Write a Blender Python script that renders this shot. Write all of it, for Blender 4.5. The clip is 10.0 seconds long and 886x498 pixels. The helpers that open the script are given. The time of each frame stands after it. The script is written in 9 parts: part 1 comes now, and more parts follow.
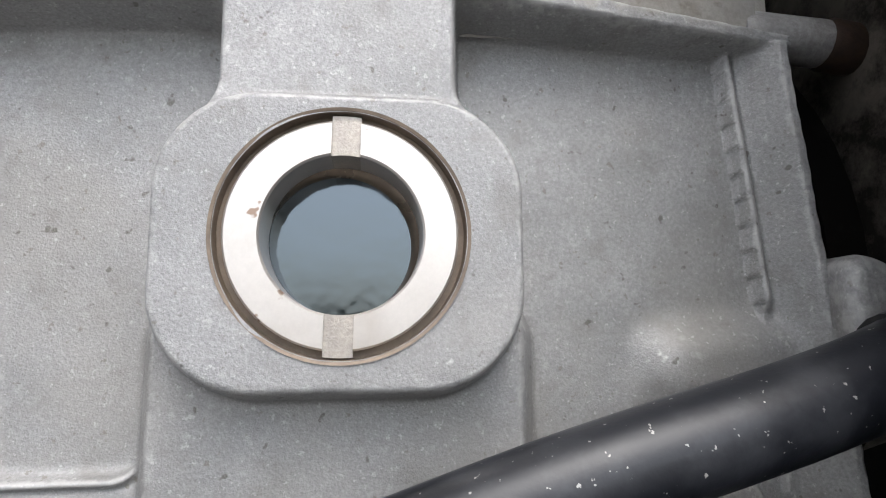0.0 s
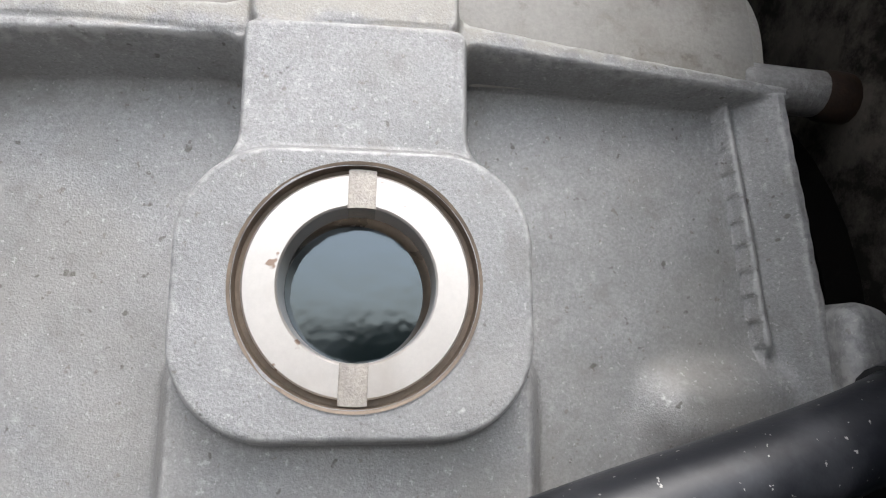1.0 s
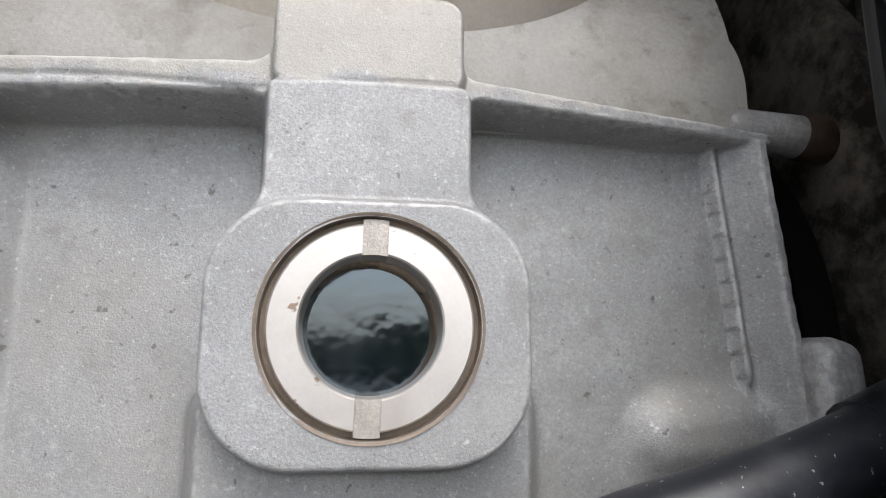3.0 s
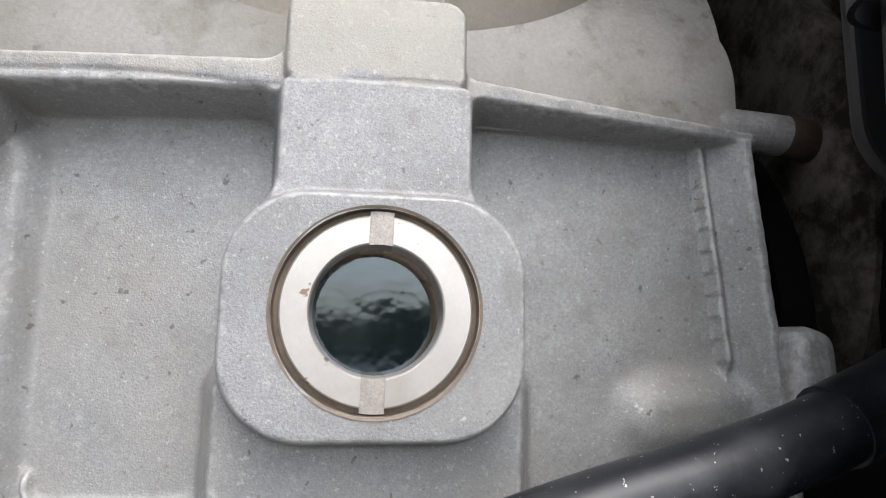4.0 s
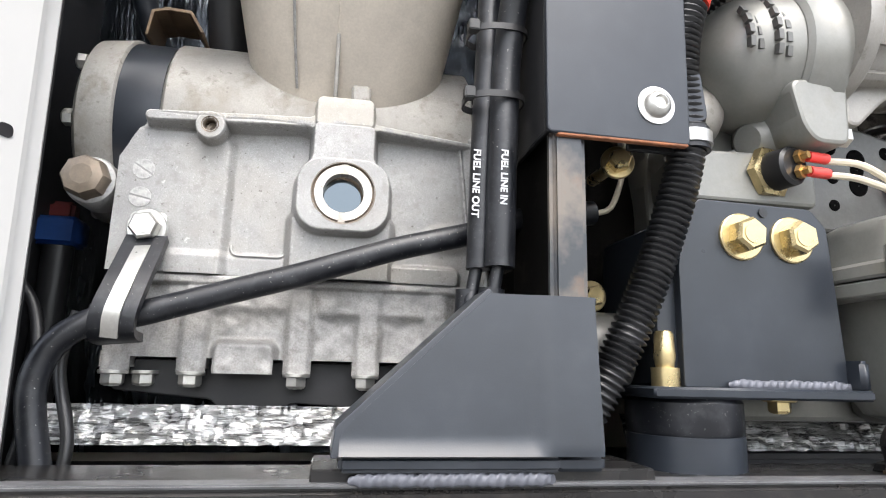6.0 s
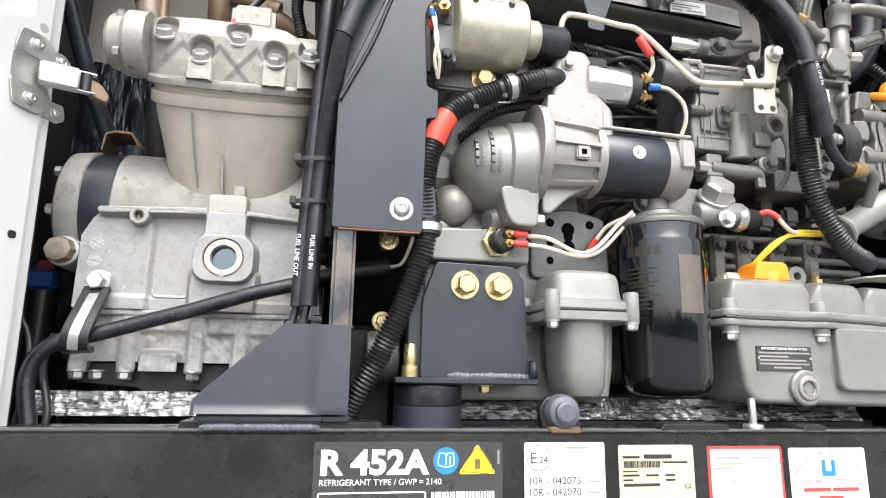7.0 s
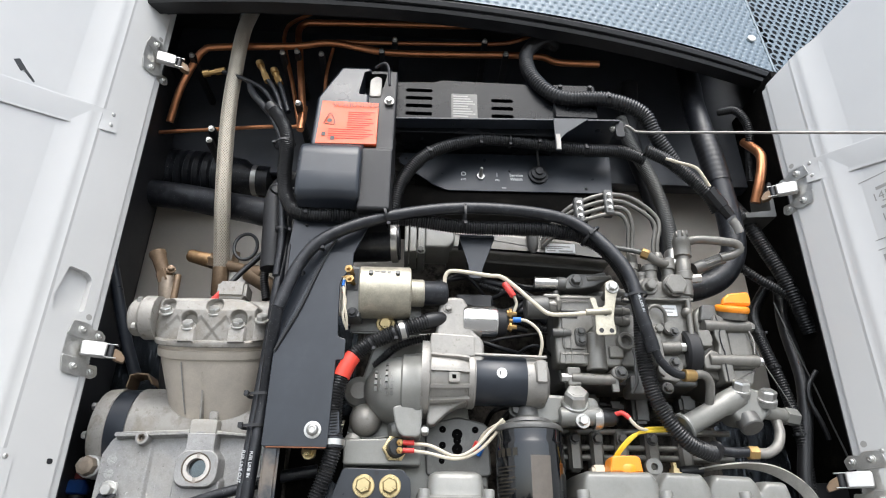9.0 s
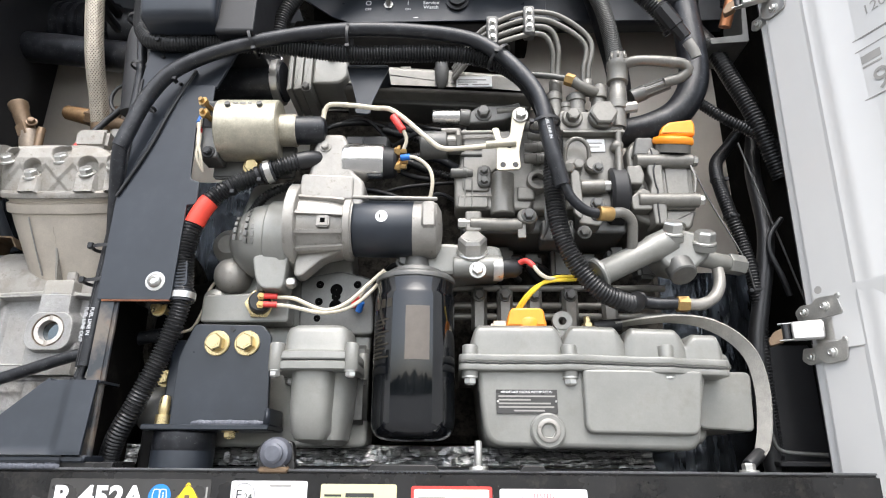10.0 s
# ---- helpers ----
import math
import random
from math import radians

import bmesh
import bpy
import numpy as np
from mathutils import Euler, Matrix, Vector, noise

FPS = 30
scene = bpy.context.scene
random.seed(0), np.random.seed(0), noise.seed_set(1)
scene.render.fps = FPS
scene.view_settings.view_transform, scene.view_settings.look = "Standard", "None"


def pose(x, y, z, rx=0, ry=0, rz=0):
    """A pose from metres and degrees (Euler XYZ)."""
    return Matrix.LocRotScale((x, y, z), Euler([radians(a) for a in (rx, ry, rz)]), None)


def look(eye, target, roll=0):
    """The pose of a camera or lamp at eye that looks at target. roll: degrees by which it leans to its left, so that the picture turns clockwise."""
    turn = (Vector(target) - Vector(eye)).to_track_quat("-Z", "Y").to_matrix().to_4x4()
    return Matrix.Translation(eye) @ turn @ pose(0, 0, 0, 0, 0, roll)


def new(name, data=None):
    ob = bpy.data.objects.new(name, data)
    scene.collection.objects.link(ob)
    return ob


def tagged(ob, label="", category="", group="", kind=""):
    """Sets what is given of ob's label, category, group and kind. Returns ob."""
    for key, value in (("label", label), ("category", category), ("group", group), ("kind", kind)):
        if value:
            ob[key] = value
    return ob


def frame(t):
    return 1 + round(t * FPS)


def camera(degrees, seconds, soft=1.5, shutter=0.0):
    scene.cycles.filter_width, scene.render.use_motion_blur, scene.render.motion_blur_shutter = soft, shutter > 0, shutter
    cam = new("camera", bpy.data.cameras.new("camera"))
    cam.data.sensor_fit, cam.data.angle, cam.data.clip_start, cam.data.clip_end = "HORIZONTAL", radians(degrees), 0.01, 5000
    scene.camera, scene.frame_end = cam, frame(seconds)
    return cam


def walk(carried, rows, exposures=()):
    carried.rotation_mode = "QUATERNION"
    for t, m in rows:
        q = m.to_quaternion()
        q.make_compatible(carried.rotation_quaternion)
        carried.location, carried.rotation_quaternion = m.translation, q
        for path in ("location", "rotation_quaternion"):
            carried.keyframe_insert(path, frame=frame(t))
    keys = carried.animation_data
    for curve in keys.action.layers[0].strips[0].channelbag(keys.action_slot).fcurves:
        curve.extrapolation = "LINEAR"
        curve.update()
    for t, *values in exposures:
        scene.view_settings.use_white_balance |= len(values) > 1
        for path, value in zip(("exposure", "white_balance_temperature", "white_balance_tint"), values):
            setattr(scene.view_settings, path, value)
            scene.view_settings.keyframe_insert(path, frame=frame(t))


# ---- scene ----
cam = camera(72.1, 10.0, soft=1.1)
PATH = [
    (0, (0.015, 0.004, 1.606), (0.257, 1.969, 1.888), -0.4),
    (0.5, (0.014, 0.004, 1.609), (0.267, 1.968, 1.893), -0.4),
    (1, (0.011, 0.0, 1.612), (0.269, 1.954, 1.95), 0.0),
    (1.5, (0.01, -0.004, 1.613), (0.27, 1.95, 1.952), 0.0),
    (2, (0.01, -0.008, 1.614), (0.274, 1.945, 1.955), 0.3),
    (2.5, (0.009, -0.009, 1.619), (0.274, 1.943, 1.965), 0.0),
    (4, (0.005, -0.022, 1.62), (0.283, 1.939, 1.9), 1.0),
    (4.5, (0.008, -0.04, 1.615), (0.272, 1.926, 1.876), 1.5),
    (5, (0.004, -0.123, 1.586), (0.224, 1.845, 1.864), 3.1),
    (5.2, (0.006, -0.164, 1.567), (0.24, 1.8, 1.861), 2.9),
    (6.3, (0.007, -0.412, 1.483), (0.426, 1.499, 1.897), 1.5),
    (6.5, (0.043, -0.469, 1.483), (0.501, 1.434, 1.893), 1.8),
    (7, (0.135, -0.648, 1.486), (0.505, 1.273, 1.9), 1.0),
    (7.3, (0.146, -0.733, 1.483), (0.496, 1.181, 1.942), 0.2),
    (7.5, (0.144, -0.78, 1.484), (0.501, 1.119, 2.001), -0.2),
    (7.7, (0.149, -0.821, 1.482), (0.507, 1.051, 2.088), -0.1),
    (8, (0.137, -0.906, 1.502), (0.534, 0.944, 2.15), -0.3),
    (8.3, (0.178, -0.967, 1.51), (0.501, 0.842, 2.3), -0.5),
    (8.5, (0.204, -0.985, 1.51), (0.483, 0.791, 2.386), -1.1),
    (8.7, (0.269, -0.988, 1.513), (0.432, 0.769, 2.454), -0.5),
    (9, (0.374, -0.976, 1.504), (0.451, 0.814, 2.392), 0.5),
    (9.3, (0.49, -0.949, 1.497), (0.482, 0.892, 2.279), 1.5),
    (9.5, (0.533, -0.929, 1.485), (0.49, 0.925, 2.232), 0.7),
    (9.7, (0.57, -0.877, 1.466), (0.523, 0.979, 2.209), 0.1),
    (10, (0.623, -0.776, 1.445), (0.583, 1.113, 2.099), 0.4),
]
EXPOSURES = ((0.0, 1.38, 6250.0, 10.0), (4.6, 1.42, 6250.0, 10.0), (6.4, 1.98, 6450.0, 9.0), (8.0, 1.62, 6300.0, 8.0), (9.0, 1.43, 6250.0, 8.0), (9.5, 1.68, 6300.0, 8.5), (10.0, 1.70, 6350.0, 9.0))
walk(cam, [(t, look(eye, target, roll)) for t, eye, target, roll in PATH], EXPOSURES)

# ---- light: overcast daylight from the front and above ----
world = bpy.data.worlds.new("world")
scene.world = world
world.use_nodes = True
wn = world.node_tree.nodes
sky = wn.new("ShaderNodeTexSky")
sky.sky_type = 'NISHITA'
sky.sun_disc = False
sky.sun_elevation = radians(58)
sky.sun_rotation = radians(175)
sky.dust_density = 4.0
sky.ozone_density = 1.0
hsv = wn.new("ShaderNodeHueSaturation")
hsv.inputs["Saturation"].default_value = 0.5
world.node_tree.links.new(sky.outputs[0], hsv.inputs["Color"])
world.node_tree.links.new(hsv.outputs[0], wn["Background"].inputs[0])
wn["Background"].inputs[1].default_value = 0.15
sun_data = bpy.data.lights.new("sun", 'SUN')
sun_data.energy = 0.32
sun_data.angle = radians(50)
sun_data.color = (1.0, 0.985, 0.965)
sun = new("sun", sun_data)
sun.matrix_world = look((0.7, -1.9, 5.06), (0.5, 0.2, 1.7))


# ---- materials ----
def lin(c, k):
    return tuple(min(1.0, max(0.0, v * k)) for v in c[:3]) + (1.0,)


def material(name, col, rough=0.5, metal=0.0, var=0.15, vscale=25.0, fine=0.1, fscale=300.0, bump=0.15, bscale=600.0, depth=0.0004,
             dust=0.0, dustcol=(0.45, 0.43, 0.4), dscale=60.0, coat=0.0, spec=0.5, stretch=None, dlo=0.52, dhi=0.72):
    """Two scales of colour, roughness that follows them, relief, and specks of dust or wear, or painted crinkles."""
    m = bpy.data.materials.new(name)
    m.use_nodes = True
    nt = m.node_tree
    b = nt.nodes["Principled BSDF"]
    tc = nt.nodes.new("ShaderNodeTexCoord")

    where = tc.outputs["Object"]
    if stretch:
        mp = nt.nodes.new("ShaderNodeMapping")
        mp.inputs["Scale"].default_value = stretch
        nt.links.new(where, mp.inputs["Vector"])
        where = mp.outputs[0]

    def noi(scale, detail=4.0, rgh=0.6):
        n = nt.nodes.new("ShaderNodeTexNoise")
        n.inputs["Scale"].default_value = scale
        n.inputs["Detail"].default_value = detail
        n.inputs["Roughness"].default_value = rgh
        nt.links.new(where, n.inputs["Vector"])
        return n.outputs["Fac"]

    def ramp(src, lo, hi, a, z):
        r = nt.nodes.new("ShaderNodeMapRange")
        r.inputs["From Min"].default_value = lo
        r.inputs["From Max"].default_value = hi
        r.inputs["To Min"].default_value = a
        r.inputs["To Max"].default_value = z
        nt.links.new(src, r.inputs["Value"])
        return r.outputs["Result"]

    def mix(fac, a, c):
        x = nt.nodes.new("ShaderNodeMix")
        x.data_type = 'RGBA'
        for sock, val in ((x.inputs["Factor"], fac), (x.inputs[6], a), (x.inputs[7], c)):
            if isinstance(val, (tuple, float)):
                sock.default_value = val
            else:
                nt.links.new(val, sock)
        return x.outputs[2]
    n1, n2 = noi(vscale), noi(fscale, 3.0, 0.7)
    c = mix(ramp(n1, 0.3, 0.7, 0, 1), lin(col, 1 - var), lin(col, 1 + var))
    if fine:
        c = mix(ramp(n2, 0.35, 0.65, 0, fine), c, lin(col, 0.35))
    if dust:
        n3 = noi(dscale, 8.0, 0.75)
        c = mix(ramp(n3, dlo, dhi, 0, dust), c, (*dustcol, 1.0))
    nt.links.new(c, b.inputs["Base Color"])
    nt.links.new(ramp(n1, 0.25, 0.75, max(0.03, rough - 0.09), min(1, rough + 0.09)), b.inputs["Roughness"])
    b.inputs["Metallic"].default_value = metal
    b.inputs["Specular IOR Level"].default_value = spec
    b.inputs["Coat Weight"].default_value = coat
    if bump:
        bp = nt.nodes.new("ShaderNodeBump")
        bp.inputs["Strength"].default_value = bump
        bp.inputs["Distance"].default_value = depth
        nt.links.new(noi(bscale, 3.0, 0.6), bp.inputs["Height"])
        nt.links.new(bp.outputs[0], b.inputs["Normal"])
    return m


def cast_aluminium(name):
    return material(name, (0.355, 0.352, 0.345), 0.52, 0.25, 0.16, 35, 0.42, 1300, 0.42, 1750, 0.0005, 0.5, (0.215, 0.205, 0.19), 130)


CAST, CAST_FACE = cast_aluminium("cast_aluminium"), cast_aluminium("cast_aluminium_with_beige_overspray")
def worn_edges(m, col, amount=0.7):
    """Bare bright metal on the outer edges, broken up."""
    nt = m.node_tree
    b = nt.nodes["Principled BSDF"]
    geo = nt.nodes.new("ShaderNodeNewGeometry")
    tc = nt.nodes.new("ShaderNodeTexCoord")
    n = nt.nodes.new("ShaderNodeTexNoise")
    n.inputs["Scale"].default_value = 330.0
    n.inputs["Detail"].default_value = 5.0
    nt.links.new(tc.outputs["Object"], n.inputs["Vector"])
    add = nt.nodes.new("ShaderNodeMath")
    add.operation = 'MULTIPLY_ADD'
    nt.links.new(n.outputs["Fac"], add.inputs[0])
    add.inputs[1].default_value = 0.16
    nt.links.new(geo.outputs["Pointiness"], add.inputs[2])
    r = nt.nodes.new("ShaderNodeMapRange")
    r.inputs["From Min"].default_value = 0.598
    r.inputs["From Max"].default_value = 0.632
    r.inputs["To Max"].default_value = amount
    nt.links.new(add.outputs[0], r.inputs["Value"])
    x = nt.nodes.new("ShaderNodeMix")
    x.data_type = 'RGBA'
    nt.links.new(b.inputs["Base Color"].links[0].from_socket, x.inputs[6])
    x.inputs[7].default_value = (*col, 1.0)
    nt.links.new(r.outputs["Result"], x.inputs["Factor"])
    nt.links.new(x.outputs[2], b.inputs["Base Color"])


def stained(m, col, scale, lo, hi, amount, detail=5.0, shift=0.0):
    """One more layer of stains, chips or specks of the given size."""
    nt = m.node_tree
    b = nt.nodes["Principled BSDF"]
    tc = nt.nodes.new("ShaderNodeTexCoord")
    mp = nt.nodes.new("ShaderNodeMapping")
    mp.inputs["Location"].default_value = (shift, shift * 1.7, shift * 0.6)
    nt.links.new(tc.outputs["Object"], mp.inputs["Vector"])
    n = nt.nodes.new("ShaderNodeTexNoise")
    n.inputs["Scale"].default_value = scale
    n.inputs["Detail"].default_value = detail
    n.inputs["Roughness"].default_value = 0.62
    nt.links.new(mp.outputs[0], n.inputs["Vector"])
    r = nt.nodes.new("ShaderNodeMapRange")
    r.inputs["From Min"].default_value = lo
    r.inputs["From Max"].default_value = hi
    r.inputs["To Max"].default_value = amount
    nt.links.new(n.outputs["Fac"], r.inputs["Value"])
    x = nt.nodes.new("ShaderNodeMix")
    x.data_type = 'RGBA'
    nt.links.new(b.inputs["Base Color"].links[0].from_socket, x.inputs[6])
    x.inputs[7].default_value = (*col, 1.0)
    nt.links.new(r.outputs["Result"], x.inputs["Factor"])
    nt.links.new(x.outputs[2], b.inputs["Base Color"])


def overspray(m, col, level, amount):
    """A matt beige film of old paint above a ragged edge at the given height."""
    nt = m.node_tree
    b = nt.nodes["Principled BSDF"]
    tc = nt.nodes.new("ShaderNodeTexCoord")
    n = nt.nodes.new("ShaderNodeTexNoise")
    n.inputs["Scale"].default_value = 160.0
    n.inputs["Detail"].default_value = 6.0
    nt.links.new(tc.outputs["Object"], n.inputs["Vector"])
    sep = nt.nodes.new("ShaderNodeSeparateXYZ")
    nt.links.new(tc.outputs["Object"], sep.inputs[0])
    add = nt.nodes.new("ShaderNodeMath")
    add.operation = 'MULTIPLY_ADD'
    nt.links.new(n.outputs["Fac"], add.inputs[0])
    add.inputs[1].default_value = 0.016
    nt.links.new(sep.outputs["Z"], add.inputs[2])
    r = nt.nodes.new("ShaderNodeMapRange")
    r.inputs["From Min"].default_value = level + 0.0065
    r.inputs["From Max"].default_value = level + 0.0105
    r.inputs["To Max"].default_value = amount
    nt.links.new(add.outputs[0], r.inputs["Value"])
    x = nt.nodes.new("ShaderNodeMix")
    x.data_type = 'RGBA'
    nt.links.new(b.inputs["Base Color"].links[0].from_socket, x.inputs[6])
    x.inputs[7].default_value = (*col, 1.0)
    nt.links.new(r.outputs["Result"], x.inputs["Factor"])
    nt.links.new(x.outputs[2], b.inputs["Base Color"])


for m in (CAST, CAST_FACE):
    stained(m, (0.30, 0.282, 0.255), 13, 0.50, 0.66, 0.5, 4, 0.3)
    stained(m, (0.20, 0.19, 0.175), 95, 0.56, 0.68, 0.45, 5, 0.7)
    stained(m, (0.10, 0.088, 0.075), 240, 0.69, 0.73, 0.7, 2, 1.1)
    stained(m, (0.16, 0.14, 0.11), 420, 0.66, 0.71, 0.55, 3, 2.3)
    stained(m, (0.60, 0.59, 0.57), 75, 0.70, 0.73, 0.75, 4, 1.9)
    stained(m, (0.58, 0.57, 0.55), 700, 0.64, 0.70, 0.45, 2, 3.1)
overspray(CAST_FACE, (0.40, 0.37, 0.31), 1.683, 0.55)
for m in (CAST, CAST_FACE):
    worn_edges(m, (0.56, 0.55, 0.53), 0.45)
CAST_HEAD = material("cast_aluminium_head", (0.345, 0.328, 0.30), 0.52, 0.15, 0.14, 30, 0.2, 700, 0.35, 800, 0.0005, 0.85, (0.17, 0.15, 0.12), 42)
stained(CAST_HEAD, (0.21, 0.185, 0.15), 24, 0.48, 0.66, 0.6, 5, 0.5)
stained(CAST_HEAD, (0.11, 0.095, 0.075), 110, 0.60, 0.70, 0.6, 5, 1.3)
CAST_DIRTY = material("dirty_cast_aluminium", (0.40, 0.39, 0.375), 0.55, 0.3, 0.3, 60, 0.4, 700, 0.6, 1000, 0.0006, 0.8, (0.14, 0.125, 0.11), 60)
SLOTF = material("milled_slot", (0.44, 0.40, 0.35), 0.5, 0.5, 0.2, 200, 0.3, 900, 0.6, 1400, 0.0003)
VOID = material("black_opening", (0.002, 0.002, 0.002), 0.9, 0.0, 0.1, 10, 0.0, 300, 0.0, spec=0.05)
CAST_TAN = material("cast_aluminium_painted_tan", (0.55, 0.495, 0.42), 0.5, 0.15, 0.14, 20, 0.16, 500, 0.3, 700, 0.0004, 0.45, (0.36, 0.32, 0.27), 30)
STEEL = material("turned_steel", (0.60, 0.56, 0.515), 0.34, 0.7, 0.08, 30, 0.08, 900, 0.06, 1500, 0.0002, 0.15, (0.5, 0.44, 0.38), 40)
stained(STEEL, (0.20, 0.11, 0.06), 210, 0.70, 0.73, 0.8, 2, 0.4)
stained(STEEL, (0.42, 0.36, 0.30), 30, 0.52, 0.68, 0.45, 4, 0.9)
GROOVE = material("brown_stained_groove", (0.20, 0.155, 0.115), 0.5, 0.4, 0.3, 120, 0.3, 500, 0.2, 500)
BORE = material("oily_bore", (0.16, 0.13, 0.1), 0.3, 0.6, 0.3, 90, 0.2, 300, 0.1, 500)
OIL = material("oil_behind_glass", (0.0015, 0.003, 0.004), 0.04, 0.0, 0.3, 60, 0.0, 300, 0.16, 70, 0.0008, spec=0.5)
OIL.node_tree.nodes["Principled BSDF"].inputs["IOR"].default_value = 2.15
OIL.node_tree.nodes["Principled BSDF"].inputs["Specular Tint"].default_value = (0.78, 0.91, 1.0, 1.0)
GREY = material("grey_engine_paint", (0.232, 0.230, 0.212), 0.38, 0.25, 0.12, 16, 0.08, 380, 0.16, 300, 0.0006, 0.45, (0.17, 0.155, 0.13), 26)
GREYM = material("grimy_grey_pump_paint", (0.19, 0.182, 0.163), 0.36, 0.3, 0.2, 26, 0.12, 380, 0.2, 380, 0.0006, 0.6, (0.09, 0.083, 0.072), 40)
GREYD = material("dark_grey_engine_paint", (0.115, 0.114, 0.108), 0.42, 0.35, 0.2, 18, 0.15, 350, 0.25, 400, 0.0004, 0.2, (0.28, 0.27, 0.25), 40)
ALU = material("bare_aluminium", (0.315, 0.30, 0.275), 0.45, 0.35, 0.16, 30, 0.12, 600, 0.25, 500, 0.0005, 0.5, (0.23, 0.21, 0.18), 34)
stained(ALU, (0.12, 0.105, 0.085), 90, 0.60, 0.70, 0.5, 5, 0.5)
CHROME = material("bright_plate", (0.66, 0.65, 0.63), 0.22, 1.0, 0.05, 40, 0.04, 500, 0.03, 300)
PLATED = material("dull_bright_plate", (0.60, 0.59, 0.57), 0.42, 0.55, 0.05, 40, 0.04, 500, 0.03, 300)
ZINC = material("zinc_plated_steel", (0.58, 0.57, 0.54), 0.34, 0.85, 0.12, 60, 0.15, 400, 0.1, 500)
ZINCDULL = material("dull_yellowish_zinc", (0.48, 0.445, 0.355), 0.42, 0.55, 0.2, 60, 0.25, 400, 0.1, 500, 0.0004, 0.5, (0.26, 0.23, 0.17), 70)
YZINC = material("yellow_zinc_steel", (0.62, 0.5, 0.27), 0.3, 0.85, 0.15, 60, 0.12, 400, 0.08, 500)
BRASS = material("brass", (0.52, 0.34, 0.14), 0.34, 0.9, 0.15, 60, 0.15, 300, 0.1, 400)
BRONZE = material("grey_bronze_plug", (0.235, 0.19, 0.145), 0.42, 0.45, 0.2, 50, 0.2, 300, 0.15, 400)
DARKRED = material("dark_red_plastic", (0.12, 0.012, 0.01), 0.45, 0.0, 0.2, 30, 0.0, 300, 0.0)
DEEPBLUE = material("deep_blue_plastic", (0.008, 0.045, 0.19), 0.4, 0.0, 0.2, 30, 0.0, 300, 0.0)
OLDBRASS = material("tarnished_brass", (0.17, 0.115, 0.07), 0.5, 0.4, 0.25, 50, 0.25, 250, 0.2, 400)
BRONZEB = material("dull_brass", (0.34, 0.21, 0.105), 0.42, 0.6, 0.25, 60, 0.2, 300, 0.15, 400)
COPPER = material("copper_tube", (0.62, 0.27, 0.13), 0.38, 0.9, 0.2, 25, 0.15, 300, 0.06, 300)
BLACK = material("black_powder_coat", (0.019, 0.0230, 0.0300), 0.32, 0.0, 0.25, 12, 0.0, 300, 0.15, 900, 0.0003, 0.07, (0.09, 0.085, 0.08), 25, spec=0.5)
POSTP = material("worn_post_paint", (0.026, 0.030, 0.036), 0.34, 0.0, 0.25, 12, 0.0, 300, 0.15, 900, 0.0003, 0.07, (0.09, 0.085, 0.08), 25, spec=0.6)
stained(POSTP, (0.17, 0.14, 0.11), 16, 0.42, 0.60, 0.75, 5, 0.4)
stained(POSTP, (0.16, 0.085, 0.045), 45, 0.60, 0.72, 0.35, 5, 2.2)
RUSTO = material("orange_rust", (0.26, 0.10, 0.045), 0.75, 0.0, 0.4, 60, 0.3, 300, 0.3, 500)
# near black with specks of dirt; deep shade is put into the colour
SHADEBLACK = material("dirty_black_with_shade", (0.005, 0.0045, 0.004), 0.85, 0.0, 0.4, 20, 0.0, 300, 0.2, 300, 0.0005, 0.35, (0.035, 0.03, 0.025), 30, spec=0.06)
# oily dirt, and a base dark enough to carry shade in the colour
DIRTSHADE = material("oily_casting_with_shade", (0.085, 0.075, 0.064), 0.8, 0.0, 0.4, 30, 0.3, 300, 0.5, 350, 0.0006, 0.9, (0.008, 0.007, 0.006), 55, spec=0.12, dlo=0.44, dhi=0.6)
RUST = material("rusty_dark_steel", (0.045, 0.025, 0.016), 0.7, 0.1, 0.5, 200, 0.3, 500, 0.5, 600, 0.0005)
EDGEPALE = material("worn_edge_with_highlight", (0.13, 0.13, 0.135), 0.36, 0.1, 0.35, 14, 0.3, 200, 0.2, 300, 0.0004, 0.6, (0.05, 0.042, 0.036), 45)
GUARD = material("moulded_black_plastic", (0.004, 0.0047, 0.006), 0.28, 0.0, 0.2, 12, 0.0, 300, 0.08, 700, 0.0003, 0.05, (0.05, 0.048, 0.045), 25, spec=0.22)
BLACKM = material("matt_black_paint", (0.013, 0.013, 0.0145), 0.5, 0.0, 0.3, 14, 0.0, 300, 0.15, 500, 0.0004, 0.25, (0.05, 0.047, 0.044), 18, spec=0.45)
WALLB = material("blue_black_panel_paint", (0.034, 0.037, 0.043), 0.42, 0.0, 0.3, 8, 0.0, 300, 0.12, 300, 0.0004, 0.3, (0.075, 0.072, 0.068), 14, spec=0.6)
RAILP = material("worn_black_frame_paint", (0.016, 0.0155, 0.0155), 0.27, 0.0, 0.4, 10, 0.1, 200, 0.25, 260, 0.0004, 0.22, (0.10, 0.085, 0.07), 60, spec=0.42)
RUBBER = material("black_rubber_hose", (0.009, 0.010, 0.013), 0.38, 0.0, 0.3, 30, 0.0, 300, 0.16, 900, 0.0003, 0.75, (0.33, 0.32, 0.30), 330, dlo=0.672, dhi=0.71)
stained(RUBBER, (0.06, 0.062, 0.068), 70, 0.50, 0.68, 0.38, 5, 0.8)
stained(RUBBER, (0.40, 0.39, 0.36), 640, 0.70, 0.73, 0.8, 2, 1.7)
